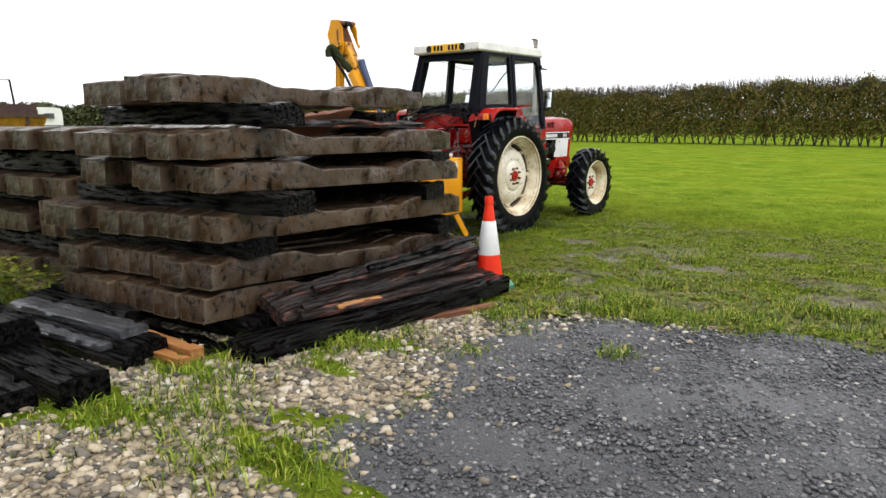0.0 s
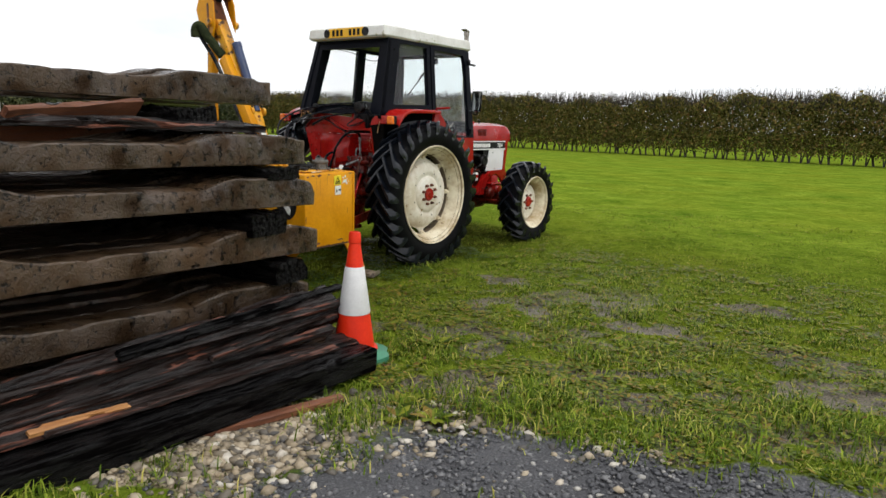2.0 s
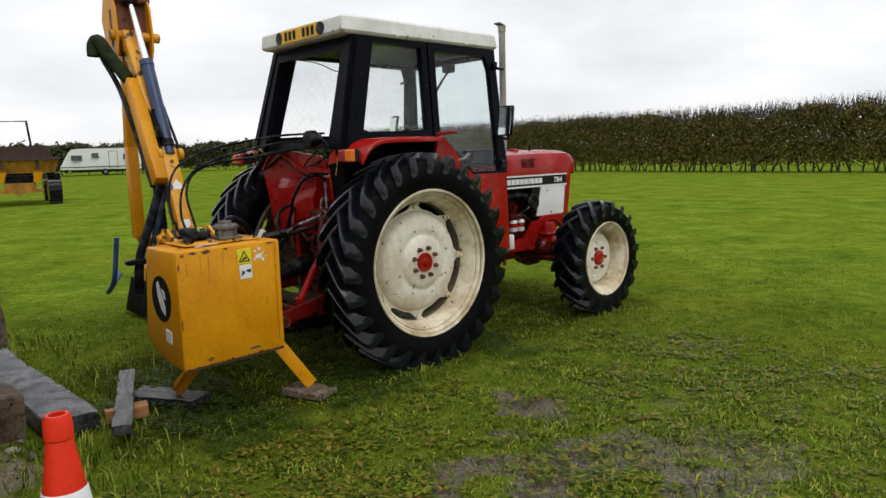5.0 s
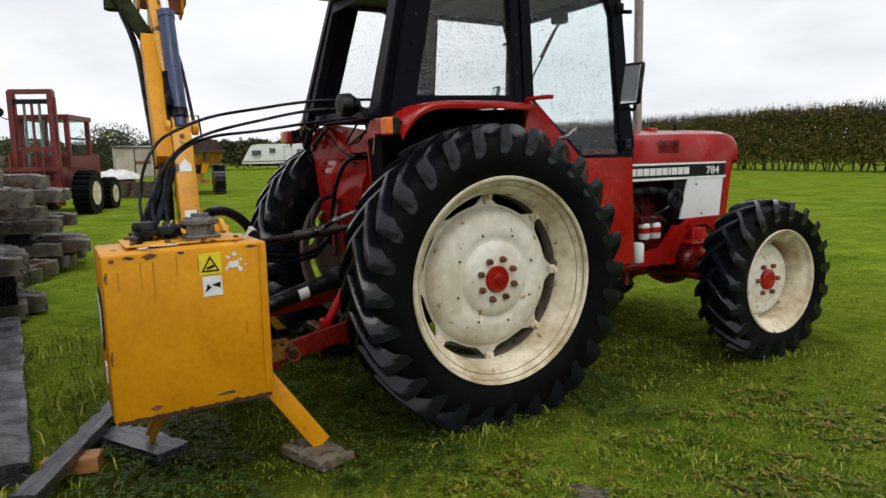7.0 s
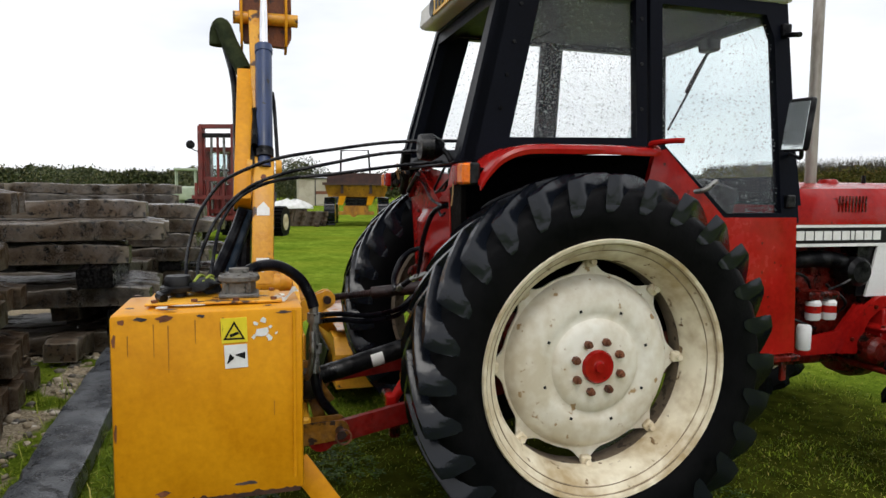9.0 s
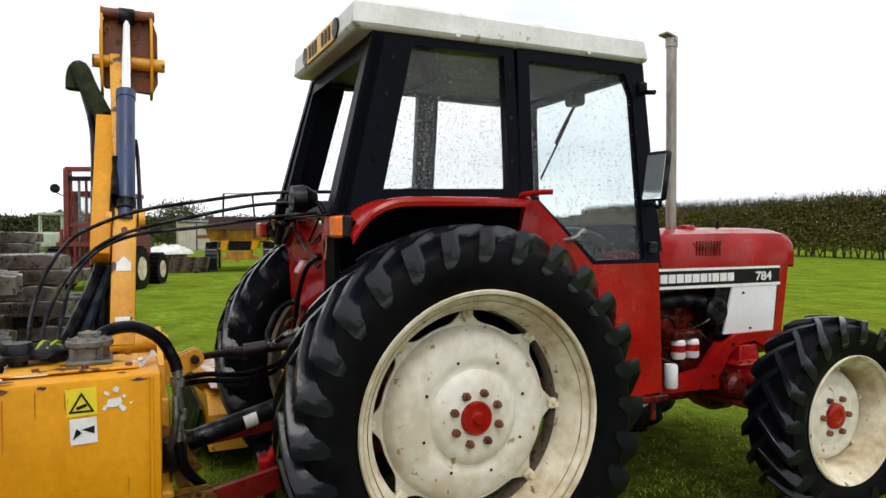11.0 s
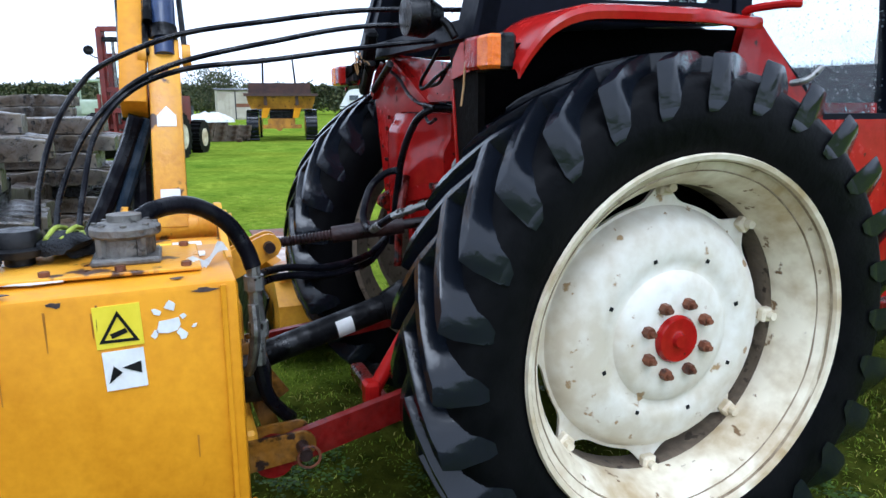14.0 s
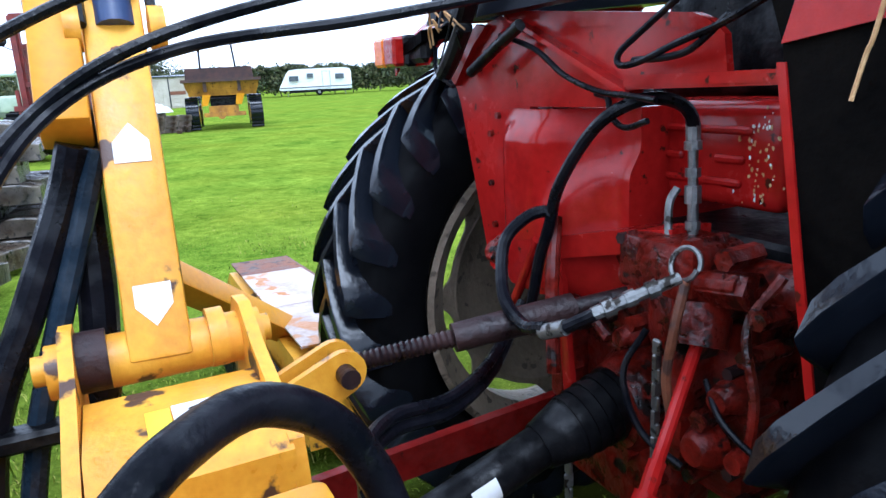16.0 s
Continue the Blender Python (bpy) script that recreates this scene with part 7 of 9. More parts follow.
    # bolts, bosses, pins and pipes on the greasy castings
    for i, (x, z) in enumerate(((0.03, 1.10), (0.19, 1.11), (0.26, 1.10), (0.24, 0.99), (0.06, 0.93), (0.06, 1.00), (0.28, 0.90), (0.31, 0.83), (0.24, 0.80), (0.30, 0.72), (0.20, 0.66), (-0.02, 0.86), (-0.10, 0.88), (0.10, 0.80), (0.02, 0.62), (0.27, 0.62), (0.33, 0.95), (0.34, 1.02), (-0.28, 1.0), (-0.22, 0.98))):
        d = 0.012 + 0.004 * (i % 3)
        P(cyl, "bolt", RED_OLD if i % 3 else LINK, T, (x, -0.30, z), (x + 0.004, -0.412 + 0.012 * (i % 4), z), d, n=6, label="greasy bolt head")
    for x, y, z, r, h in ((0.29, -0.36, 0.86, 0.035, 0.06), (0.24, -0.37, 0.74, 0.045, 0.05), (0.05, -0.36, 0.90, 0.028, 0.07), (0.33, -0.34, 0.76, 0.03, 0.08)):
        P(lathe, "boss", RED_OLD, T, [(0.0, -h), (r * 0.6, -h), (r * 0.75, -h * 0.8), (r, -h * 0.3), (r * 1.1, 0.0)], (x, y, z), 14, False, "y")
    for pts, r, mt, lab in (([(0.36, -0.36, 1.09), (0.33, -0.40, 1.0), (0.36, -0.41, 0.88), (0.34, -0.40, 0.75)], 0.009, RED_OLD, "thin red pipe"), ([(0.25, -0.40, 0.88), (0.31, -0.43, 0.84), (0.37, -0.42, 0.80), (0.42, -0.40, 0.78)], 0.006, HOSE, "thin black cable"),
                            ([(0.10, -0.40, 0.93), (0.08, -0.44, 0.84), (0.13, -0.44, 0.74), (0.22, -0.42, 0.70)], 0.007, HOSE, "thin black cable"),
                            ([(0.215, -0.42, 1.06), (0.222, -0.45, 0.98), (0.205, -0.45, 0.88), (0.21, -0.44, 0.80)], 0.009, RUST, "rusty hanging strap"), ([(-0.30, -0.36, 0.90), (-0.12, -0.40, 0.93), (0.0, -0.41, 0.88)], 0.012, RED_OLD, "thin red pipe")):
        P(tube, "pipe", mt, T, pts, r, 8, label=lab)
    P(tube, "brake_rod", RED_OLD, T, [(-0.14, -0.44, 1.12), (-0.10, -0.48, 0.98), (-0.07, -0.50, 0.80)], 0.015, 10, 2, label="red upright rod")
    for k, x in ((1, 0.29), (-1, -0.36)):
        bm = bmesh.new()
        end = (0.44 if k > 0 else -0.48, -1.02, 0.42)
        prism(bm, [(x, -0.12, 0.60), (x, -0.10, 0.52), (end[0], end[1], end[2] - 0.04), (end[0], end[1], end[2] + 0.05)], (0.03, 0, 0))
        lathe(bm, [(0.0, -0.03), (0.055, -0.025), (0.055, 0.025), (0.0, 0.03)], (end[0] + 0.015, end[1] - 0.02, end[2]), 16, False)
        part("lower_link", bm, RED_DULL, T, "red lower link arm")
        if k < 0:
            continue
        bm = bmesh.new()
        q0, q1 = (Vector((0.215, -0.385, 0.94)), Vector((0.33, -0.72, 0.50))) if k > 0 else (Vector((-0.31, -0.60, 1.08)), Vector((-0.37, -0.70, 0.52)))
        tube(bm, [q0, q0.lerp(q1, 0.45)], 0.012, 10, 1)
        tube(bm, [q0.lerp(q1, 0.40), q0.lerp(q1, 0.50)], 0.016, 10, 1)
        tube(bm, [q0.lerp(q1, 0.50), q1], 0.023, 12, 1)
        box(bm, q1, (0.06, 0.05, 0.09), None, 0.01)
        part("lift_rod", bm, RED, T, "worn red lift rod")
    bm = bmesh.new()
    box(bm, (0.12, -0.66, 0.42), (0.42, 0.05, 0.05), None, 0.008)
    box(bm, (0.12, -0.66, 0.34), (0.05, 0.05, 0.14), None, 0.008)
    box(bm, (0.12, -0.50, 0.36), (0.10, 0.36, 0.04), None, 0.008)
    part("drawbar", bm, RED_OLD, T, "oily red drawbar frame")
    bm = bmesh.new()
    for i in range(9):
        a, z = (i % 2) * 90, 0.60 - 0.032 * i
        box(bm, (-0.02, -0.50, z), (0.010 if a else 0.022, 0.022 if a else 0.010, 0.034), None, 0.003)
    part("chain", bm, STEEL, T, "short hanging check chain")
    bm = bmesh.new()
    for i in range(9):
        a, z = (i % 2) * 90, 0.92 - 0.028 * i
        box(bm, (0.16, -0.43, z), (0.010 if a else 0.02, 0.02 if a else 0.010, 0.03), None, 0.003)
    part("chain", bm, STEEL, T, "short hanging check chain")
    # tail lamps and rear hoses
    for k, x0 in ((1, 0.60), (-1, -0.90)):
        bm = bmesh.new()
        box(bm, (x0 + 0.08, -0.485, 1.50), (0.17, 0.04, 0.085), None, 0.008)
        lamp = part("tail_lamp", bm, SOOT, T, "tail lamp in a black housing")
        xa, xr = (x0 + 0.12, x0 + 0.045) if k > 0 else (x0 + 0.035, x0 + 0.11)
        P(box, "amber_lens", AMBER, lamp, (xa, -0.515, 1.50), (0.075, 0.04, 0.08), None, 0.008)
        P(box, "red_lens", RED_LENS, lamp, (xr, -0.515, 1.50), (0.075, 0.04, 0.08), None, 0.008)
    P(box, "lamp_bracket", SOOT, T, (-0.70, -0.47, 1.50), (0.10, 0.05, 0.07), None, 0.012)
    P(lathe, "work_lamp", SOOT, T, [(0.0, -0.06), (0.055, -0.055), (0.06, 0.0), (0.03, 0.05), (0.0, 0.055)], (0.36, -0.55, 1.62), 18, False, "y", label="round black work lamp")
    P(tube, "lamp_stalk", SOOT, T, [(0.42, -0.48, 1.56), (0.40, -0.50, 1.60), (0.36, -0.53, 1.62)], 0.012, 8)
    P(box, "toggle_box", SOOT, T, (-0.38, -0.50, 1.60), (0.05, 0.05, 0.12), (0, 35, 0), 0.01)
    P(tube, "lift_lever", SOOT, T, [(-0.58, -0.47, 1.43), (-0.52, -0.475, 1.47), (-0.44, -0.48, 1.54)], 0.022, 10, label="black gaitered lever")
    for pts in ([(-0.33, -0.45, 1.508), (-0.289, -0.445, 1.498), (-0.191, -0.445, 1.468), (-0.093, -0.445, 1.414), (0.011, -0.445, 1.383), (0.089, -0.445, 1.376), (0.159, -0.445, 1.368)],
                [(-0.03, -0.42, 1.378), (0.005, -0.42, 1.369), (0.014, -0.42, 1.337), (0.054, -0.42, 1.316), (0.113, -0.42, 1.330)],
                [(0.24, -0.455, 1.545), (0.213, -0.46, 1.522), (0.132, -0.46, 1.478), (0.083, -0.46, 1.449), (0.085, -0.46, 1.429), (0.133, -0.46, 1.432), (0.221, -0.46, 1.458), (0.308, -0.46, 1.480), (0.40, -0.46, 1.515)],
                [(0.313, -0.455, 1.491), (0.246, -0.455, 1.448), (0.193, -0.455, 1.437), (0.113, -0.455, 1.435)],
                [(-0.64, -0.46, 1.50), (-0.60, -0.48, 1.44), (-0.53, -0.47, 1.40)]):
        P(tube, "cable", HOSE, T, pts, 0.006, 8, label="thin black cable")
    # hydraulic hose looping from the cover to the valve
    P(tube, "hydraulic_hose", HOSE, T, [(-0.20, -0.48, 0.86), (-0.17, -0.48, 0.95), (-0.143, -0.48, 1.037), (-0.105, -0.48, 1.113), (-0.085, -0.475, 1.186), (-0.032, -0.468, 1.264), (0.026, -0.452, 1.329), (0.075, -0.42, 1.362), (0.104, -0.38, 1.367), (0.122, -0.35, 1.355), (0.126, -0.33, 1.335), (0.124, -0.32, 1.314)], 0.0125, 10, label="black hydraulic hose")
    P(turned, "hose_coupling", STEEL, T, (0.123, -0.32, 1.32), (0.137, -0.325, 1.09), steps((0.0135, 0.0135, 0.0165, 0.0095, 0.0095, 0.0145, 0.0095, 0.0155, 0.0155, 0.0105, 0.0105, 0.0145, 0.0105, 0.0155)), 10, label="dull metal hose coupling")
    P(tube, "hydraulic_hose", HOSE, T, [(-0.10, -0.48, 1.135), (-0.111, -0.49, 1.144), (-0.125, -0.53, 1.130), (-0.125, -0.58, 1.085), (-0.050, -0.63, 1.004), (0.028, -0.635, 0.966), (0.10, -0.635, 0.982)], 0.013, 10, label="black hydraulic hose")
    P(cyl, "ferrule", STEEL, T, (0.090, -0.635, 0.972), (0.150, -0.628, 0.998), 0.0145, n=12, label="bright hose ferrule")
    P(cyl, "hose_tail", HOSE, T, (0.150, -0.628, 0.998), (0.195, -0.60, 1.030), 0.012, n=10)
    P(turned, "hose_coupling", STEEL, T, (0.190, -0.603, 1.028), (0.250, -0.47, 1.082), steps((0.012, 0.016, 0.012, 0.0145, 0.011, 0.0155, 0.011, 0.010)), 10, label="dull metal hose coupling")
    P(oriented, "stay", RED, T, (-0.164, -0.42, 1.06), (-0.117, -0.42, 0.70), 0.034, 0.016, 0.003, (0, 1, 0), label="red flat stay")
    P(cyl, "stay_rod", RED, T, (-0.320, -0.45, 0.855), (-0.195, -0.45, 1.06), 0.012, n=10, label="red slanting stay rod")
    wires = random.Random(8)
    for k in range(7):
        p = V3(-0.50 + wires.uniform(-0.05, 0.05), -0.49, 1.53 + wires.uniform(-0.03, 0.03))
        P(tube, "wire", HOSE if k % 2 else BARE_PAINT, T, [p, p + V3(wires.uniform(-0.05, 0.07), -0.02, wires.uniform(-0.02, 0.05)), p + V3(wires.uniform(-0.08, 0.12), 0.0, wires.uniform(-0.08, 0.03))], 0.0028, 6, 5, label="loose thin wire")
    P(tube, "wrapped_cable", SOOT, T, [(-0.435, -0.47, 1.432), (-0.308, -0.47, 1.485), (-0.215, -0.47, 1.522)], 0.013, 12, 6, label="black taped cable")
    m = pose(0.205, -0.41, 1.085, 70, 10, 0)
    P(tube, "pin_ring", STEEL, T, [m @ V3(0.030 * math.cos(0.3 * i), 0.030 * math.sin(0.3 * i), 0.0003 * i) for i in range(22)], 0.005, 6, 1, label="steel linch-pin ring")
    bm = bmesh.new()
    cyl(bm, (0.045, -0.37, 0.985), (0.0, -0.50, 0.965), 0.018, n=12)
    link = part("top_link", bm, LINK, T, "greasy dark brown top link")
    P(cyl, "barrel", LINK, link, (0.0, -0.50, 0.965), (-0.06, -0.74, 0.935), 0.031, 0.029, 14)
    P(turned, "threaded_rod", LINK, link, (-0.06, -0.74, 0.935), (-0.105, -0.92, 0.912), [q for i in range(16) for q in ((i / 16, 0.0155), ((i + 0.5) / 16, 0.019))] + [(1.0, 0.0155)], 12)
    P(box, "ball_end", LINK, link, (-0.115, -0.955, 0.907), (0.03, 0.10, 0.035), (0, 0, 12), 0.006)
    bm = bmesh.new()
    g0, g1, g2, g3 = Vector((-0.02, -0.36, 0.725)), Vector((-0.025, -0.50, 0.685)), Vector((-0.028, -0.57, 0.665)), Vector((0.0, -1.10, 0.525))
    cyl(bm, g0, g1, 0.074, 0.068, 22)
    cyl(bm, g1, g2, 0.068, 0.050, 22)
    cyl(bm, g2, g3, 0.046, 0.044, 18)
    sh = part("drive_shaft_guard", bm, SOOT, T, "black ribbed guard of the power take-off shaft")
    for i in range(5):
        q = g0.lerp(g1, 0.06 + 0.2 * i)
        P(cyl, "guard_rib", SOOT, sh, q, q + (g1 - g0) * 0.09, 0.080 - 0.002 * i, n=22)
    bm = bmesh.new()
    along = (g3 - g2).normalized()
    side, over = axes_of(along)
    for lift in (0.0468, 0.0462):
        rows = [[bm.verts.new(g2 + along * d + (side * math.cos(a) + over * math.sin(a)) * lift) for a in (2.3, 2.6, 2.9, 3.2, 3.5, 3.8)] for d in (0.13, 0.19)]
        for k in range(5):
            bm.faces.new((rows[0][k], rows[0][k + 1], rows[1][k + 1], rows[1][k]))
    part("shaft_label", bm, DECAL_W, sh, "white label on the shaft guard")
    return T


build_tractor()

# ---- hedge trimmer on the tractor's linkage ----
def arrow_sticker(parent, c, d, u, s, k):
    """A white house-shaped sticker on the post's face."""
    c, d, u = Vector(c), Vector(d), Vector(u)
    pts = [(-0.5, -0.55), (0.5, -0.55), (0.5, 0.05), (0, 0.6), (-0.5, 0.05)]
    bm = bmesh.new()
    prism(bm, [c + d * a * s + u * b * s * k for a, b in pts], d.cross(u) * 0.002)
    part("arrow_sticker", bm, DECAL_W, parent, "white arrow sticker")


RUST_DARK = mat("dark_rust", (0.020, 0.008, 0.005), (0.075, 0.028, 0.012), (0.6, 0.9), 12, 90, 0.3)
GREASE_RUN = mat("brown_stain", (0.30, 0.11, 0.004), (0.46, 0.18, 0.006), (0.4, 0.6), 12, 60, 0.05)
GREASY = mat("greasy_yellow_steel", (0.035, 0.016, 0.005), (0.26, 0.115, 0.012), (0.3, 0.6), 9, 60, 0.35, spec=(0.1, 0.4), spots=(0.022, 0.010, 0.006), spot_scale=16, spot_at=0.56)
PRIMER = mat("dark_primer", (0.03, 0.022, 0.03), (0.11, 0.07, 0.055), (0.4, 0.7), 20, 90, 0.3)
SKIP = mat("rust_streaked_skip", (0.22, 0.090, 0.010), (0.46, 0.21, 0.012), (0.4, 0.7), 3.5, 30, 0.2, spots=(0.07, 0.026, 0.012), spot_scale=9, spot_at=0.62)
BROWN = mat("dark_brown_skip", (0.028, 0.012, 0.010), (0.075, 0.035, 0.025), (0.5, 0.8), 4, 40, 0.3)


def build_trimmer():
    H = thing("hedge_trimmer", "yellow flail hedge trimmer on the tractor's rear linkage", "hedge trimmer", (0.6, -1.45, 0))
    # tank, its lower back edge cut away
    bm = bmesh.new()
    x0, x1 = 0.42, 0.835
    rows = []
    for y, e in ((-1.755, 0.0), (-1.135, 0.0)):
        zt, zb = (1.018, 0.362) if y < -1.5 else (1.028, 0.374)
        rows.append([bm.verts.new((x, y, z)) for x, z in ((x1, zb), (x1, zt), (x0, zt), (x0 - 0.10, zb + 0.12), (x0 + 0.05, zb + 0.03))])
    bridge(bm, rows[0], rows[1])
    bm.faces.new(rows[0][::-1]); bm.faces.new(rows[1])
    bmesh.ops.bevel(bm, geom=bm.edges[:], offset=0.014, segments=2, affect="EDGES", profile=0.5)
    tank = part("oil_tank", bm, YELLOW, H, "large yellow steel oil tank")
    P(box, "seam", YELLOW, tank, (0.838, -1.165, 0.72), (0.006, 0.012, 0.60), None, 0.002)
    P(box, "lid_plate", YELLOW_WORN, tank, (0.60, -1.43, 1.034), (0.27, 0.46, 0.008), None, 0.002, label="bolted lid plate")
    for dx in (-0.115, 0.115):
        for dy in (-0.2, -0.07, 0.07, 0.2):
            P(cyl, "bolt", RUST, tank, (0.60 + dx, -1.43 + dy, 1.036), (0.60 + dx, -1.43 + dy, 1.048), 0.011, n=6)
    for (cy, cz, w, h, mt, lab) in ((-1.365, 0.955, 0.085, 0.085, DECAL_Y, "yellow warning sticker"), (-1.36, 0.865, 0.075, 0.08, DECAL_W, "torn white pictogram sticker")):
        st = P(box, "sticker", mt, tank, (0.836 + 0.001, cy, cz), (0.004, w, h), (2, 0, 0), label=lab)
        if mt is DECAL_Y:
            bm = bmesh.new()
            quad_frame(bm, [(0.840, cy - 0.036, cz - 0.032), (0.840, cy + 0.036, cz - 0.032), (0.840, cy, cz + 0.032)], [(0.840, cy - 0.026, cz - 0.026), (0.840, cy + 0.026, cz - 0.026), (0.840, cy, cz + 0.020)], (0.001, 0, 0))
            box(bm, (0.8405, cy, cz - 0.014), (0.001, 0.03, 0.010), (20, 0, 0))
            part("warning_triangle", bm, DECAL_B, st, "black warning triangle")
        else:
            bm = bmesh.new()
            prism(bm, [(0.8398, cy - 0.03, cz - 0.025), (0.8398, cy - 0.005, cz - 0.005), (0.8398, cy - 0.02, cz + 0.01)], (0.001, 0, 0))
            prism(bm, [(0.8398, cy - 0.005, cz + 0.005), (0.8398, cy + 0.03, cz + 0.015), (0.8398, cy + 0.03, cz - 0.01)], (0.001, 0, 0))
            part("pictogram", bm, DECAL_B, st, "small black pictogram")
    for i, (y, z, s) in enumerate(((-1.272, 0.945, 0.03), (-1.295, 0.975, 0.013), (-1.268, 0.985, 0.014), (-1.250, 0.925, 0.014), (-1.30, 0.93, 0.010), (-1.246, 0.962, 0.008), (-1.225, 0.94, 0.007))):
        bm = bmesh.new()
        prism(bm, [(0.836, y + s * (0.7 + 0.3 * math.sin(i * 3 + k * 2.1)) * math.cos(k * 0.9), z + s * (0.7 + 0.3 * math.cos(i + k * 1.7)) * math.sin(k * 0.9)) for k in range(7)], (0.0022, 0, 0))
        part("flaked_patch", bm, DECAL_W, tank, "flaked white paint patch")
    for x, y, s in ((0.70, -1.52, 0.10), (0.56, -1.22, 0.06), (0.775, -1.60, 0.03)):
        bm = bmesh.new()
        prism(bm, [(x + s * 0.55 * math.cos(k * 0.8) * (0.8 + 0.2 * math.sin(k * 2.3)), y + s * math.sin(k * 0.8) * (0.8 + 0.2 * math.cos(k * 1.7)), 1.029) for k in range(8)], (0, 0, 0.0035))
        part("flaked_patch", bm, DECAL_W, tank, "flaked white paint patch")
    for y, z, w, h in ((-1.66, 1.004, 0.026, 0.009), (-1.585, 1.002, 0.036, 0.014), (-1.47, 1.008, 0.018, 0.008), (-1.72, 0.995, 0.014, 0.014), (-1.20, 1.012, 0.03, 0.006), (-1.742, 0.93, 0.008, 0.035), (-1.744, 0.62, 0.006, 0.05), (-1.60, 0.405, 0.03, 0.012), (-1.33, 0.415, 0.05, 0.010)):
        bm = bmesh.new()
        prism(bm, [(0.8355, y + w * math.cos(j * 0.7) * (0.75 + 0.25 * math.sin(j * 2.3 + y * 40)), z + h * math.sin(j * 0.7) * (0.7 + 0.3 * math.cos(j * 1.7 + y * 30))) for j in range(9)], (0.0016, 0, 0))
        part("bare_patch", bm, RUST if h > 0.011 else PRIMER, tank, "worn patch down to dark primer")
    for x, y, w, h in ((0.81, -1.58, 0.018, 0.035), (0.46, -1.72, 0.02, 0.02), (0.79, -1.25, 0.012, 0.016), (0.76, -1.70, 0.014, 0.02)):
        bm = bmesh.new()
        prism(bm, [(x + w * math.cos(j * 0.7) * (0.7 + 0.3 * math.sin(j * 2.3 + y * 40)), y + h * math.sin(j * 0.7) * (0.7 + 0.3 * math.cos(j * 1.7 + y * 30)), 1.029) for j in range(9)], (0, 0, 0.0015))
        part("bare_patch", bm, PRIMER, tank, "worn patch down to dark primer")
    edge = random.Random(12)
    lo, hi = [], []
    for i in range(64):
        y = -1.742 + 0.594 * i / 63
        z = 0.362 + 0.012 * (y + 1.755) / 0.62
        lo.append((0.8352, y, z - 0.004)); hi.append((0.8352, y, z + 0.010 + 0.010 * edge.random() ** 3))
    bm = bmesh.new()
    a, b = [bm.verts.new(p) for p in lo], [bm.verts.new(p) for p in hi]
    c = [bm.verts.new((0.8366, p.co.y, p.co.z)) for p in a]
    d = [bm.verts.new((0.8366, p.co.y, p.co.z)) for p in b]
    for i in range(63):
        for q in ((a, b), (b, d), (d, c), (c, a)):
            bm.faces.new((q[0][i], q[0][i + 1], q[1][i + 1], q[1][i]))
    part("rusted_edge", bm, RUST_DARK, tank, "ragged rusted lower edge")
    for y, z, n in ((-1.62, 0.985, 0.11), (-1.575, 0.98, 0.16), (-1.49, 0.995, 0.08), (-1.235, 0.70, 0.05), (-1.70, 0.95, 0.07), (-1.41, 0.985, 0.05)):
        P(prism, "paint_run", GREASE_RUN, tank, [(0.8354, y - 0.0022, z), (0.8354, y + 0.0022, z), (0.8354, y + 0.001, z - n), (0.8354, y - 0.001, z - n)], (0.0008, 0, 0), label="thin brown run")
    P(tube, "paint_run", RUST, tank, [(0.836, -1.40, 1.0), (0.8375, -1.402, 0.96), (0.836, -1.401, 0.93)], 0.002, 5, 3, label="thin rusty run")
    bm = bmesh.new()
    rows = []
    for i in range(8):
        t = i / 7
        rows.append([bm.verts.new((0.655 + 0.045 * u + 0.010 * math.sin(t * 3), -1.235 + 0.075 * t + 0.02 * u, 1.033 + 0.035 * t * t + 0.012 * math.sin(t * 7 + u * 3))) for u in (0, 0.5, 1)])
    for a, b in zip(rows, rows[1:]):
        for j in range(2):
            bm.faces.new((a[j], a[j + 1], b[j + 1], b[j]))
    bmesh.ops.solidify(bm, geom=bm.faces[:], thickness=0.002)
    part("peeling_sticker", bm, DECAL_W, tank, "curled peeling sticker")
    # end face with a round emblem and a small sticker
    bm = bmesh.new()
    lathe(bm, [(0.0, -1.7595), (0.130, -1.7585), (0.130, -1.753)], (0.60, 0, 0.74), 32, False, "y")
    em = part("emblem", bm, DECAL_B, tank, "round dark emblem")
    bm = bmesh.new()
    prism(bm, [(0.55, -1.7615, 0.82), (0.58, -1.7615, 0.84), (0.62, -1.7615, 0.76), (0.66, -1.7615, 0.70), (0.65, -1.7615, 0.65), (0.60, -1.7615, 0.68), (0.56, -1.7615, 0.75)], (0, 0.002, 0))
    prism(bm, [(0.62, -1.7615, 0.80), (0.66, -1.7615, 0.79), (0.67, -1.7615, 0.74), (0.64, -1.7615, 0.75)], (0, 0.002, 0))
    part("emblem_shape", bm, DECAL_W, em, "pale plain shape")
    P(box, "sticker", DECAL_W, tank, (0.67, -1.757, 0.535), (0.075, 0.006, 0.07), (0, 4, 0), label="small white sticker")
    # filter housing, breather, hoses on top
    bm = bmesh.new()
    cx, cy = 0.60, -1.35
    box(bm, (cx, cy, 1.046), (0.165, 0.165, 0.018), None, 0.006)
    lathe(bm, [(0.068, 1.05), (0.066, 1.095), (0.082, 1.10), (0.086, 1.105), (0.086, 1.120), (0.080, 1.126), (0.05, 1.132), (0.042, 1.134), (0.042, 1.150), (0.0, 1.152)], (cx, cy, 0), 28, False, "z")
    for i in range(4):
        a = i * math.pi / 2 + 0.6
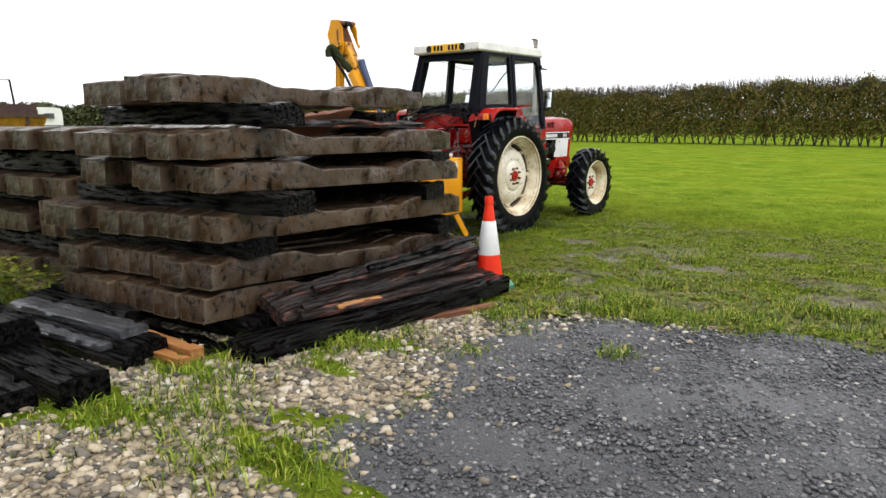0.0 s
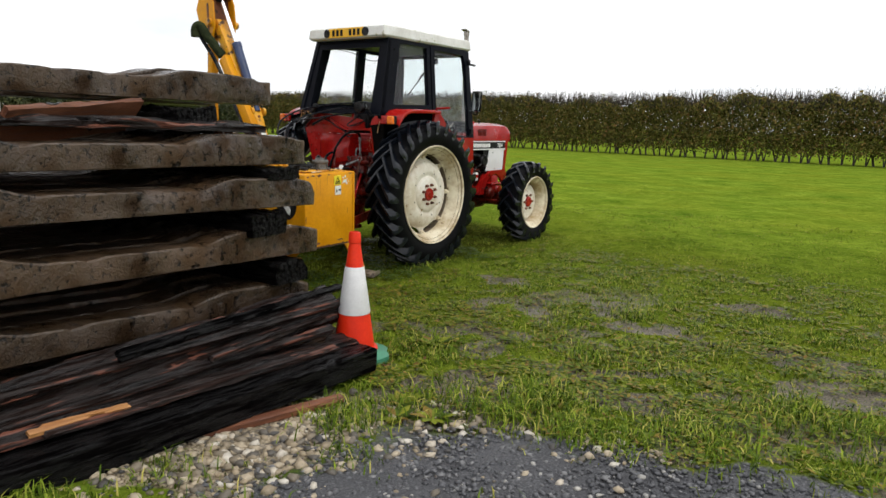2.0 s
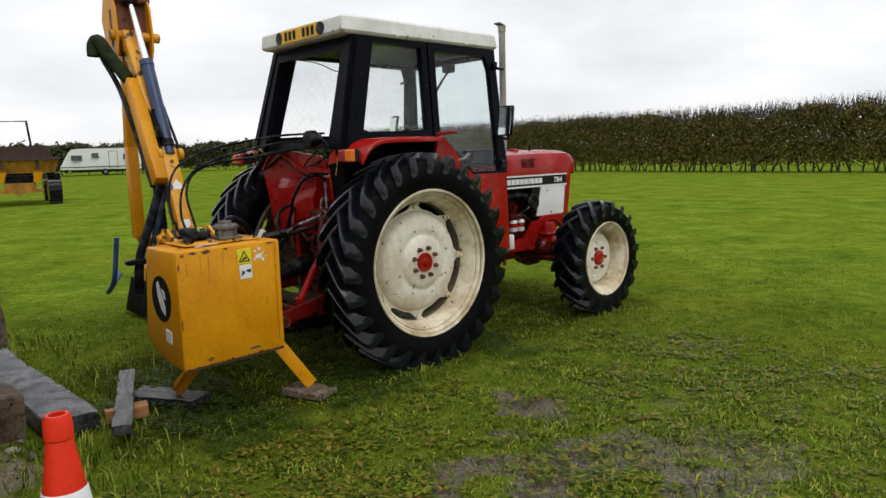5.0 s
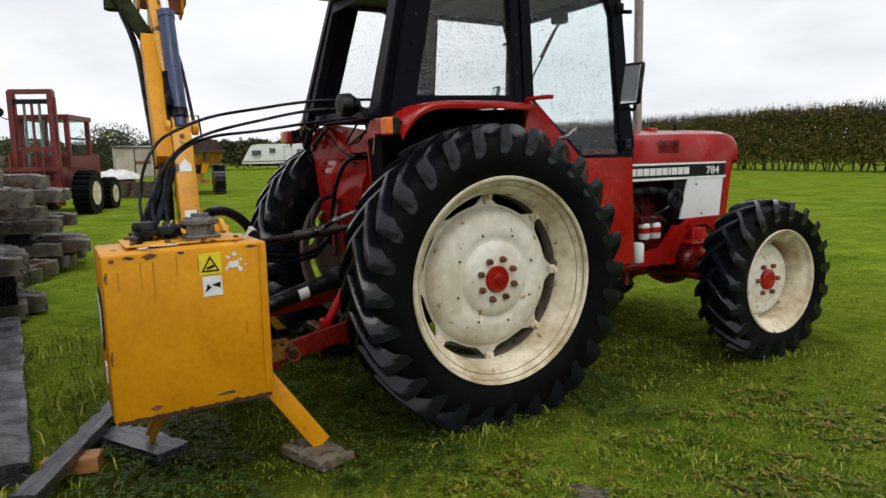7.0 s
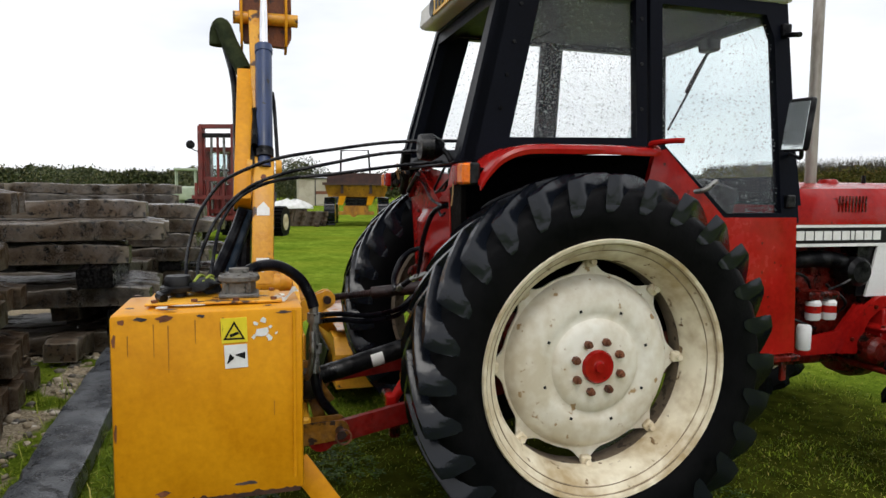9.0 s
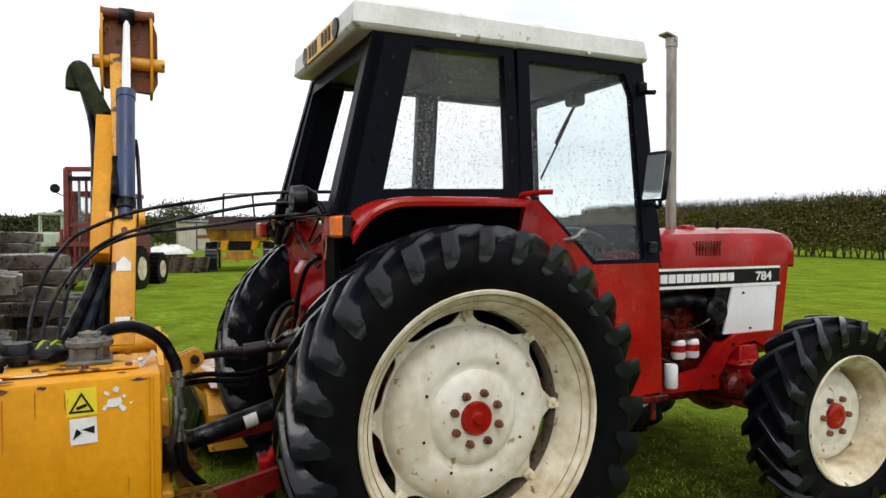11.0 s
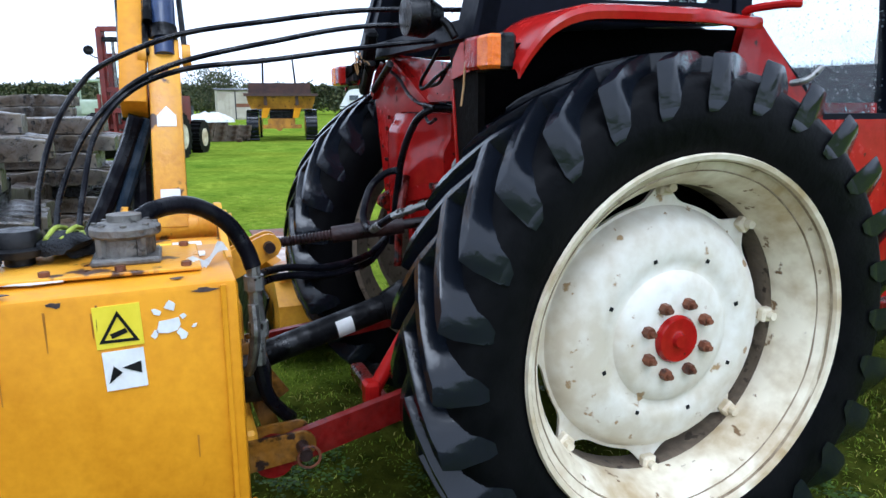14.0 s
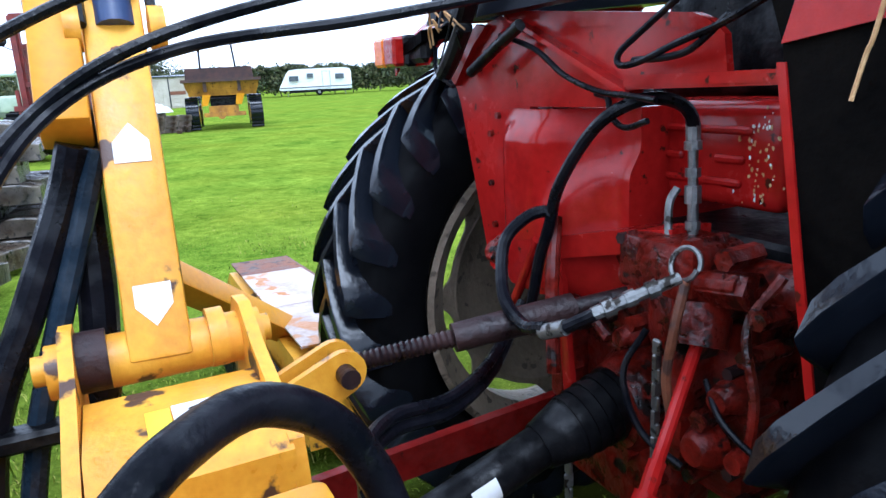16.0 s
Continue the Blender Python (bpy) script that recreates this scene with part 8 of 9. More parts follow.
        cyl(bm, (cx + 0.068 * math.cos(a), cy + 0.068 * math.sin(a), 1.05), (cx + 0.068 * math.cos(a), cy + 0.068 * math.sin(a), 1.10), 0.014, n=8)
    for v in bm.verts:
        v.co = V3(cx + (v.co.x - cx) * 0.86, cy + (v.co.y - cy) * 0.86, 1.037 + (v.co.z - 1.037) * 0.92)
    fh = part("filter_housing", bm, CAST, H, "grey cast return filter housing")
    for i in range(8):
        a = i * math.pi / 4
        P(cyl, "bolt", CAST, fh, (cx + 0.062 * math.cos(a), cy + 0.062 * math.sin(a), 1.112), (cx + 0.062 * math.cos(a), cy + 0.062 * math.sin(a), 1.124), 0.007, n=6)
    bm = bmesh.new()
    lathe(bm, [(0.03, 1.03), (0.03, 1.055), (0.062, 1.06), (0.064, 1.075), (0.05, 1.08), (0.05, 1.10), (0.043, 1.115), (0.0, 1.118)], (0.57, -1.565, 0), 20, False, "z")
    part("breather_cap", bm, SOOT, H, "black breather cap")
    P(tube, "dipstick", SOOT, H, [(0.70, -1.60, 1.05), (0.66, -1.62, 1.055), (0.62, -1.60, 1.06)], 0.016, 8)
    bm = bmesh.new()
    tube(bm, [(0.545, -1.335, 1.11), (0.50, -1.28, 1.135), (0.43, -1.20, 1.128), (0.40, -1.12, 1.075), (0.40, -1.075, 1.00), (0.41, -1.06, 0.95)], 0.0225, 12)
    part("suction_hose", bm, HOSE, H, "thick black rubber hose")
    bm = bmesh.new()
    tube(bm, [(0.41, -1.06, 0.96), (0.41, -1.06, 0.88), (0.41, -1.055, 0.80), (0.42, -1.06, 0.68)], 0.019, 10)
    cyl(bm, (0.41, -1.06, 0.93), (0.41, -1.06, 0.89), 0.027, n=8)
    cyl(bm, (0.41, -1.055, 0.80), (0.412, -1.055, 0.76), 0.027, n=8)
    tube(bm, [(0.45, -1.07, 0.86), (0.46, -1.07, 0.78), (0.45, -1.08, 0.70), (0.42, -1.09, 0.66)], 0.014, 10)
    part("pipe_coupling", bm, STEEL, H, "dull steel pipe couplings")
    P(box, "pump", SOOT, H, (0.36, -1.07, 0.62), (0.10, 0.09, 0.12), None, 0.02, 2)
    bm = bmesh.new()
    box(bm, (0.10, -1.13, 0.56), (0.30, 0.12, 0.26), None, 0.03, 2)
    lathe(bm, [(0.0, 0.10), (0.055, 0.09), (0.07, 0.05), (0.105, 0.03), (0.11, -0.02)], (0.0, -1.10, 0.53), 20, False, "y")
    cyl(bm, (0.16, -1.06, 0.62), (0.30, -1.06, 0.62), 0.05, 0.045, 14)
    gb = part("gearbox", bm, GREASY, H, "greasy brown-yellow pump gearbox")
    for k in range(6):
        a = k * math.pi / 3
        P(cyl, "bolt", LINK, gb, (0.088 * math.cos(a), -1.07, 0.53 + 0.088 * math.sin(a)), (0.088 * math.cos(a), -1.055, 0.53 + 0.088 * math.sin(a)), 0.010, n=6)
    for o in (0.0, 0.028):
        P(tube, "return_hose", HOSE, H, [(0.33, -1.06, 0.93 - o), (0.22, -1.03, 0.885 - o), (0.10, -0.98, 0.865 - o), (0.018, -0.90, 0.851 - o), (-0.022, -0.78, 0.831 - o), (-0.103, -0.66, 0.826 - o), (-0.189, -0.56, 0.836 - o), (-0.25, -0.46, 0.90)], 0.0125, 10, label="black hose sweeping below the top link")
    # legs
    for p0, p1, w in (((0.69, -1.15, 0.42), (0.715, -0.895, 0.050), 0.085), ((0.60, -1.50, 0.42), (0.24, -1.58, 0.075), 0.10)):
        bm = bmesh.new()
        side = (1, 0.1, 0) if p1[0] > 0.5 else (0, 1, 0)
        oriented(bm, p0, p1, w, 0.012, 0.003, side)
        oriented(bm, (p0[0] - 0.02, p0[1], p0[2]), (p1[0] - 0.02, p1[1], p1[2]), 0.012, 0.04, 0.003, side)
        part("leg", bm, YELLOW, H, "yellow splayed support leg")
    # straps and brackets between the tank and the frame
    P(oriented, "strap", GREASY, H, (0.30, -1.10, 0.70), (0.345, -1.03, 0.46), 0.05, 0.012, 0.003, (1, 0, 0), label="rust-brown bent strap")
    P(oriented, "strap", GREASY, H, (0.18, -1.10, 0.66), (0.20, -0.98, 0.48), 0.07, 0.014, 0.003, (1, 0, 0), label="rust-brown bent strap")
    P(tube, "link_hose", HOSE, H, [(0.41, -1.06, 0.68), (0.405, -1.04, 0.58), (0.37, -0.99, 0.50), (0.33, -0.97, 0.47)], 0.020, 10, label="short black hose end")
    # carrying frame
    bm = bmesh.new()
    box(bm, (-0.05, -1.245, 0.66), (0.50, 0.34, 0.28), None, 0.02, 2)
    prism(bm, [(-0.10, -1.38, 0.95), (0.10, -1.38, 0.952), (0.16, -1.38, 0.92), (0.17, -1.38, 0.74), (-0.10, -1.38, 0.74)], (0, 0.27, 0))
    for y in (-1.405, -1.115):
        prism(bm, [(-0.30, y, 0.60), (0.13, y, 0.60), (0.18, y, 0.80), (0.15, y, 0.93), (-0.08, y, 1.00), (-0.17, y, 1.05), (-0.24, y, 1.045), (-0.30, y, 0.97)], (0, 0.022, 0))
    part("pivot_frame", bm, YELLOW_WORN, H, "scraped yellow pivot frame")
    st = P(box, "sticker", DECAL_W, H, (0.055, -1.215, 0.9545), (0.12, 0.085, 0.004), None, 0.0, label="white sticker with dark figures")
    P(box, "sticker_edge", DECAL_Y, H, (0.055, -1.278, 0.9540), (0.11, 0.035, 0.004), label="yellow sticker edge")
    bm = bmesh.new()
    prism(bm, [(0.02, -1.235, 0.957), (0.06, -1.215, 0.957), (0.10, -1.225, 0.957), (0.095, -1.21, 0.957), (0.05, -1.20, 0.957), (0.015, -1.222, 0.957)], (0, 0, 0.001))
    part("pictogram", bm, DECAL_B, st, "small black pictogram")
    bm = bmesh.new()
    cyl(bm, (-0.21, -1.43, 0.975), (-0.21, -1.075, 0.975), 0.047, n=20)
    cyl(bm, (-0.20, -1.45, 0.985), (-0.20, -1.06, 0.985), 0.026, n=12)
    part("pivot_tube", bm, YELLOW_WORN, H)
    P(cyl, "bearing", LINK, H, (-0.20, -1.385, 0.985), (-0.20, -1.335, 0.985), 0.053, n=20, label="greasy black bearing ring")
    P(cyl, "bearing", YELLOW_WORN, H, (-0.20, -1.17, 0.985), (-0.20, -1.14, 0.985), 0.054, n=20, label="worn yellow bearing collar")
    def cheek(bm, x, th, y0, z0, y1, z1, r):
        """A flat plate from a square root at y0, z0 to a round eye at y1, z1."""
        d = V3(0, y1 - y0, z1 - z0).normalized()
        q = V3(0, -d.z, d.y)
        c = V3(x, y1, z1)
        pts = [V3(x, y0, z0) - q * r * 1.15] + [c + d * r * math.sin(a) - q * r * math.cos(a) for a in [math.pi * k / 10 for k in range(11)]] + [V3(x, y0, z0) + q * r * 1.15]
        prism(bm, pts, (th, 0, 0))
    for x in (0.40, 0.475, -0.44, -0.365):
        P(cheek, "link_cheek", GREASY, H, x, 0.012, -1.14, 0.44, -0.965, 0.452, 0.040, label="rusty yellow lower link cheek")
    for x in (0.40, -0.44):
        P(cyl, "link_pin", LINK, H, (x - 0.04, -0.965, 0.452), (x + 0.15, -0.965, 0.452), 0.018, n=12, label="greasy lower link pin")
        P(tube, "linch_pin", RUST, H, [V3(x + 0.135 + 0.0003 * k, -0.955 + 0.03 * math.cos(0.4 * k), 0.44 + 0.03 * math.sin(0.4 * k)) for k in range(17)], 0.004, 6, 1, label="rusty linch-pin ring")
    for x in (-0.155, -0.095):
        P(cheek, "top_cheek", YELLOW_WORN, H, x, 0.016, -1.12, 0.83, -0.955, 0.907, 0.042, label="worn yellow top link cheek")
    P(cyl, "top_pin", LINK, H, (-0.19, -0.955, 0.907), (-0.045, -0.955, 0.907), 0.019, n=12, label="greasy top link pin")
    bm = bmesh.new()
    box(bm, (0.0, -1.12, 0.46), (0.95, 0.08, 0.10), None, 0.01)
    oriented(bm, (-0.115, -1.13, 0.62), (-0.115, -1.13, 0.86), 0.10, 0.05, 0.006)
    part("linkage_frame", bm, YELLOW_WORN, H, "scraped yellow linkage frame")
    # lower arm, upper arm, rams
    p0, p1 = Vector((-0.212, -1.253, 0.955)), Vector((-0.495, -1.234, 1.585))
    bm = bmesh.new()
    oriented(bm, p0, p1, 0.12, 0.105, 0.008)
    for y in (-1.305, -1.160):
        cyl(bm, (-0.425, y - 0.014, 1.545), (-0.425, y + 0.014, 1.545), 0.042, n=16)
    oriented(bm, (-0.50, -1.234, 1.56), (-0.985, -1.25, 2.44), 0.10, 0.10, 0.008)
    post = part("lower_arm", bm, YELLOW_WORN, H, "worn yellow lower arm")
    d = Vector((0, 1, 0))
    ax = (p1 - p0).normalized()
    nrm = d.cross(ax)
    for z, k in ((1.338, 1), (1.068, -1)):
        c = p0.lerp(p1, (z - p0.z - 0.025) / (p1.z - p0.z)) + nrm * 0.0605
        arrow_sticker(post, c, d, ax, 0.062, k * 1.05)
    P(cyl, "bolt", RUST, post, p0.lerp(p1, 0.82) + nrm * 0.058, p0.lerp(p1, 0.82) + nrm * 0.068, 0.014, n=8)
    bm = bmesh.new()
    oriented(bm, (-0.345, -1.342, 1.36), (-0.80, -1.320, 2.07), 0.108, 0.085, 0.006)
    part("hose_guard", bm, YELLOW, H, "square yellow hose guard beside the arm")
    bm = bmesh.new()
    tube(bm, [(-0.40, -1.292, 1.55), (-0.62, -1.282, 1.86), (-0.80, -1.278, 2.10)], 0.012, 8)
    tube(bm, [(-0.44, -1.280, 1.66), (-0.54, -1.270, 1.80), (-0.56, -1.272, 1.86)], 0.018, 8)
    tube(bm, [(-0.42, -1.165, 1.58), (-0.60, -1.172, 1.86), (-0.66, -1.18, 1.96)], 0.010, 8)
    part("ram_pipe", bm, SOOT, H)
    r0, r1 = Vector((-0.425, -1.232, 1.545)), Vector((-0.725, -1.222, 2.19))
    bm = bmesh.new()
    cyl(bm, r0, r0.lerp(r1, 0.10), 0.036, n=14)
    cyl(bm, r0.lerp(r1, 0.09), r1, 0.044, n=22)
    cyl(bm, r1.lerp(r0, 0.02), r1 + (r1 - r0).normalized() * 0.03, 0.048, n=22)
    ram = part("lift_ram", bm, BLUE, H, "dark blue hydraulic ram")
    P(cyl, "collar", SOOT, ram, r0.lerp(r1, 0.08), r0.lerp(r1, 0.15), 0.048, n=18)
    P(cyl, "rod", CHROME, ram, r1, (-0.985, -1.212, 2.665), 0.024, n=14, label="bright chromed rod")
    P(cyl, "rod_eye", SOOT, ram, (-0.985, -1.252, 2.68), (-0.985, -1.172, 2.68), 0.045, n=14)
    # knuckle: rusty inner plate with yellow cheeks and pins
    bm = bmesh.new()
    for y in (-1.345, -1.095):
        prism(bm, [(-0.96, y, 2.27), (-0.92, y, 2.40), (-0.94, y, 2.62), (-1.00, y, 2.73), (-1.14, y, 2.74), (-1.22, y, 2.56), (-1.15, y, 2.34), (-1.06, y, 2.24)], (0, 0.014, 0))
    part("knuckle_cheek", bm, YELLOW, H, "yellow knuckle plates")
    bm = bmesh.new()
    prism(bm, [(-1.00, -1.325, 2.29), (-1.00, -1.085, 2.27), (-1.00, -1.055, 2.33), (-1.01, -1.055, 2.60), (-1.04, -1.09, 2.72), (-1.04, -1.31, 2.72), (-1.01, -1.35, 2.60), (-1.00, -1.35, 2.36)], (-0.03, 0, -0.005))
    kp = part("knuckle_plate", bm, RUST, H, "rusty brown knuckle plate")
    P(cyl, "pin", YELLOW_WORN, kp, (-0.99, -1.385, 2.425), (-0.99, -1.02, 2.425), 0.036, n=14)
    P(cyl, "pin", RUST, kp, (-1.0, -1.34, 2.695), (-1.0, -1.07, 2.695), 0.028, n=14)
    P(oriented, "arm_tip", YELLOW_WORN, kp, (-0.955, -1.262, 2.24), (-0.985, -1.255, 2.46), 0.05, 0.05, 0.006)
    bm = bmesh.new()
    oriented(bm, (-1.10, -1.22, 2.62), (-1.12, -1.25, 1.60), 0.08, 0.08, 0.008)
    oriented(bm, (-1.12, -1.25, 1.62), (-1.08, -1.26, 0.92), 0.08, 0.08, 0.008)
    oriented(bm, (-1.08, -1.25, 0.95), (-1.60, -0.72, 0.46), 0.09, 0.09, 0.008)
    part("dipper_arm", bm, YELLOW, H, "yellow dipper arm reaching to the ground")
    P(cyl, "dipper_ram", SOOT, H, (-1.17, -1.22, 2.3), (-1.19, -1.24, 1.45), 0.028, n=16)
    # flail head on the grass
    bm = bmesh.new()
    hx = [(-2.85, 0.16), (-2.72, 0.40), (-2.6, 0.48), (-1.30, 0.46), (-1.20, 0.36), (-1.18, 0.14)]
    prism(bm, [(x, -0.78, z) for x, z in hx], (0, 0.36, 0))
    prism(bm, [(-2.70, -0.42, 0.44), (-1.26, -0.42, 0.41), (-1.22, -0.22, 0.24), (-2.73, -0.22, 0.26)], (0, 0, -0.02))
    head = part("flail_head", bm, YELLOW_WORN, H, "scraped yellow flail head resting on the grass")
    for x0, x1, mt in ((-2.64, -2.35, RUST), (-2.345, -1.75, WORN_PALE), (-1.745, -1.24, WORN_PALE)):
        P(prism, "worn_plate", mt, head, [(x0, -0.76, 0.512), (x1, -0.76, 0.512), (x1, -0.46, 0.508), (x1, -0.22, 0.30), (x0, -0.22, 0.30), (x0, -0.46, 0.508)], (0, 0, 0.008), label="whitish worn plate" if mt is WORN_PALE else "rusty worn plate")
    bm = bmesh.new()
    lathe(bm, [(0.0, -0.10), (0.085, -0.09), (0.09, 0.08), (0.06, 0.10), (0.0, 0.10)], (-2.85, -0.6, 0.36), 20, False)
    part("roller_motor", bm, RUST, head, "rusty drive motor")
    P(cyl, "roller", SOOT, head, (-2.7, -0.32, 0.09), (-1.45, -0.32, 0.09), 0.07, n=16)
    bm = bmesh.new()
    for k in range(8):
        x = -2.70 + 0.165 * k
        prism(bm, [(x, -0.80, 0.36), (x + 0.155, -0.80, 0.36), (x + 0.155, -0.88, 0.04), (x, -0.88, 0.04)], (0, -0.012, 0))
    part("rubber_flap", bm, RUBBER, head, "black rubber skirt")
    # hoses along the arms
    P(tube, "arm_hose", HOSE, H, [(-0.42, -1.37, 1.33), (-0.62, -1.37, 1.64), (-0.86, -1.38, 2.02), (-1.02, -1.43, 2.26), (-1.035, -1.45, 2.37), (-0.95, -1.40, 2.27), (-0.83, -1.325, 2.09)], 0.019, 8, label="black hydraulic hose along the arm")
    P(tube, "hose_sock", mat("green_woven_sock", (0.016, 0.022, 0.009), (0.04, 0.05, 0.022), (0.8, 0.95), 20, 140, 0.9, spec=0.1), H, [(-1.055, -1.475, 2.27), (-1.055, -1.47, 2.35), (-1.015, -1.445, 2.375), (-0.95, -1.405, 2.27), (-0.83, -1.325, 2.09)], 0.046, 12, label="dark green woven hose sleeve")
    for pts, r, mt, lab in (([(-0.36, -1.335, 1.34), (-0.37, -1.37, 1.24), (-0.34, -1.45, 1.06), (-0.30, -1.54, 0.86), (-0.26, -1.58, 0.62)], 0.030, HOSE, "thick black hose beside the arm"),
                            ([(-0.36, -1.30, 1.33), (-0.36, -1.345, 1.2), (-0.33, -1.41, 1.02), (-0.30, -1.47, 0.84), (-0.26, -1.52, 0.62)], 0.022, HOSE_BLUE, "blue-grey hose beside the arm"),
                            ([(-0.43, -1.33, 1.40), (-0.42, -1.335, 1.2), (-0.38, -1.345, 1.0), (-0.33, -1.38, 0.80), (-0.25, -1.5, 0.50)], 0.036, HOSE, "black sleeved hoses beside the arm"),
                            ([(-1.95, -1.15, 0.52), (-1.7, -1.34, 0.42), (-1.45, -1.36, 0.55), (-1.42, -1.32, 0.9)], 0.02, mat("blue_hose", (0.02, 0.05, 0.16), (0.03, 0.08, 0.22), (0.3, 0.5), 10, 60, 0.1), "blue hose at the flail head")):
        P(tube, "hose", mt, H, pts, r, 10, label=lab)
    P(box, "hose_clamp", SOOT, H, (-0.28, -1.52, 0.84), (0.06, 0.24, 0.035), (0, 0, 0), 0.008)
    # three control cables from the cab to the valve block
    for k, pts in enumerate(CABLES):
        P(tube, "control_cable", HOSE, H, pts, 0.0075, 8, 8, label="thin black control cable")
    return H


CABLES = [
    [(0.20, -0.36, 1.665), (0.17, -0.68, 1.652), (0.15, -0.95, 1.613), (0.15, -1.196, 1.567), (0.15, -1.38, 1.49), (0.16, -1.455, 1.425), (0.22, -1.515, 1.32), (0.32, -1.55, 1.18), (0.42, -1.55, 1.07)],
    [(0.22, -0.36, 1.615), (0.18, -0.68, 1.605), (0.16, -0.955, 1.553), (0.16, -1.20, 1.492), (0.17, -1.34, 1.42), (0.23, -1.44, 1.31), (0.34, -1.50, 1.17), (0.44, -1.51, 1.07)],
    [(0.24, -0.36, 1.580), (0.19, -0.69, 1.542), (0.16, -0.96, 1.503), (0.15, -1.19, 1.474), (0.17, -1.335, 1.41), (0.25, -1.42, 1.30), (0.38, -1.45, 1.16), (0.47, -1.46, 1.07)],
]
build_trimmer()


def work_glove(x, y, z, turn, label):
    """A crumpled glove: palm, four fingers, thumb and a bright cuff stripe."""
    g = thing("work_glove", label, "glove", (x, y, z), "gloves on the tank")
    m = pose(x, y, z, 0, 0, turn)
    bm = bmesh.new()
    rows = []
    for i in range(9):
        t = i / 8
        w, h = 0.030 + 0.020 * math.sin(t * 2.6), 0.012 + 0.012 * math.sin(t * 3.0 + 0.3)
        rows.append([bm.verts.new(m @ V3(-0.07 + 0.12 * t, w * math.cos(a * math.pi / 5) + 0.004 * math.sin(7 * t + a), h + h * math.sin(a * math.pi / 5) + 0.004 * math.sin(5 * t + 2 * a))) for a in range(10)])
    for a, b in zip(rows, rows[1:]):
        bridge(bm, a, b)
    bm.faces.new(rows[0][::-1]); bm.faces.new(rows[-1])
    part("palm", bm, CLOTH, g, angle=70)
    for i in range(4):
        v = -0.034 + 0.022 * i
        P(tube, "finger", CLOTH, g, [m @ V3(0.045, v, 0.018), m @ V3(0.085, v * 1.15 + 0.004, 0.026 - 0.004 * i), m @ V3(0.115 + 0.01 * (i % 2), v * 1.3 - 0.008, 0.014)], 0.0105, 8, 4)
    P(tube, "thumb", CLOTH, g, [m @ V3(-0.02, 0.04, 0.016), m @ V3(0.01, 0.062, 0.022), m @ V3(0.04, 0.07, 0.012)], 0.011, 8, 4)
    for k in (-1, 1):
        P(tube, "stripe", LIME, g, [m @ V3(-0.055, 0.016 * k, 0.034), m @ V3(0.0, 0.020 * k, 0.052), m @ V3(0.04, 0.018 * k, 0.044)], 0.0055, 8, 4, label="lime-green stripe")


LIME = mat("lime_knit", (0.16, 0.21, 0.02), (0.34, 0.40, 0.04), (0.6, 0.8), 20, 90, 0.4)
CLOTH = mat("wet_black_cloth", (0.006, 0.007, 0.009), (0.022, 0.024, 0.028), (0.4, 0.7), 12, 140, 0.8, spec=0.2)
work_glove(0.49, -1.47, 1.040, 200, "wet black work glove with lime stripes on the tank lid")
work_glove(0.55, -1.475, 1.058, 160, "black work glove with lime stripes on top of another")

# ---- things across the field ----
def far_wheel(bm_tyre, bm_rim, c, r, w, axis):
    a = Vector(axis).normalized()
    c = Vector(c)
    u, v = axes_of(a)
    pts = []
    for i in range(20):
        for t, k in ((0.0, 0.97), (0.12, 1.06), (0.45, 1.06), (0.57, 0.97)):
            f = 2 * math.pi * (i + t) / 20
            pts.append(c - a * w / 2 + (u * math.cos(f) + v * math.sin(f)) * r * k)
    prism(bm_tyre, pts, a * w)
    cyl(bm_rim, c - a * (w / 2 + 0.012), c + a * (w / 2 + 0.012), r * 0.55, n=20)


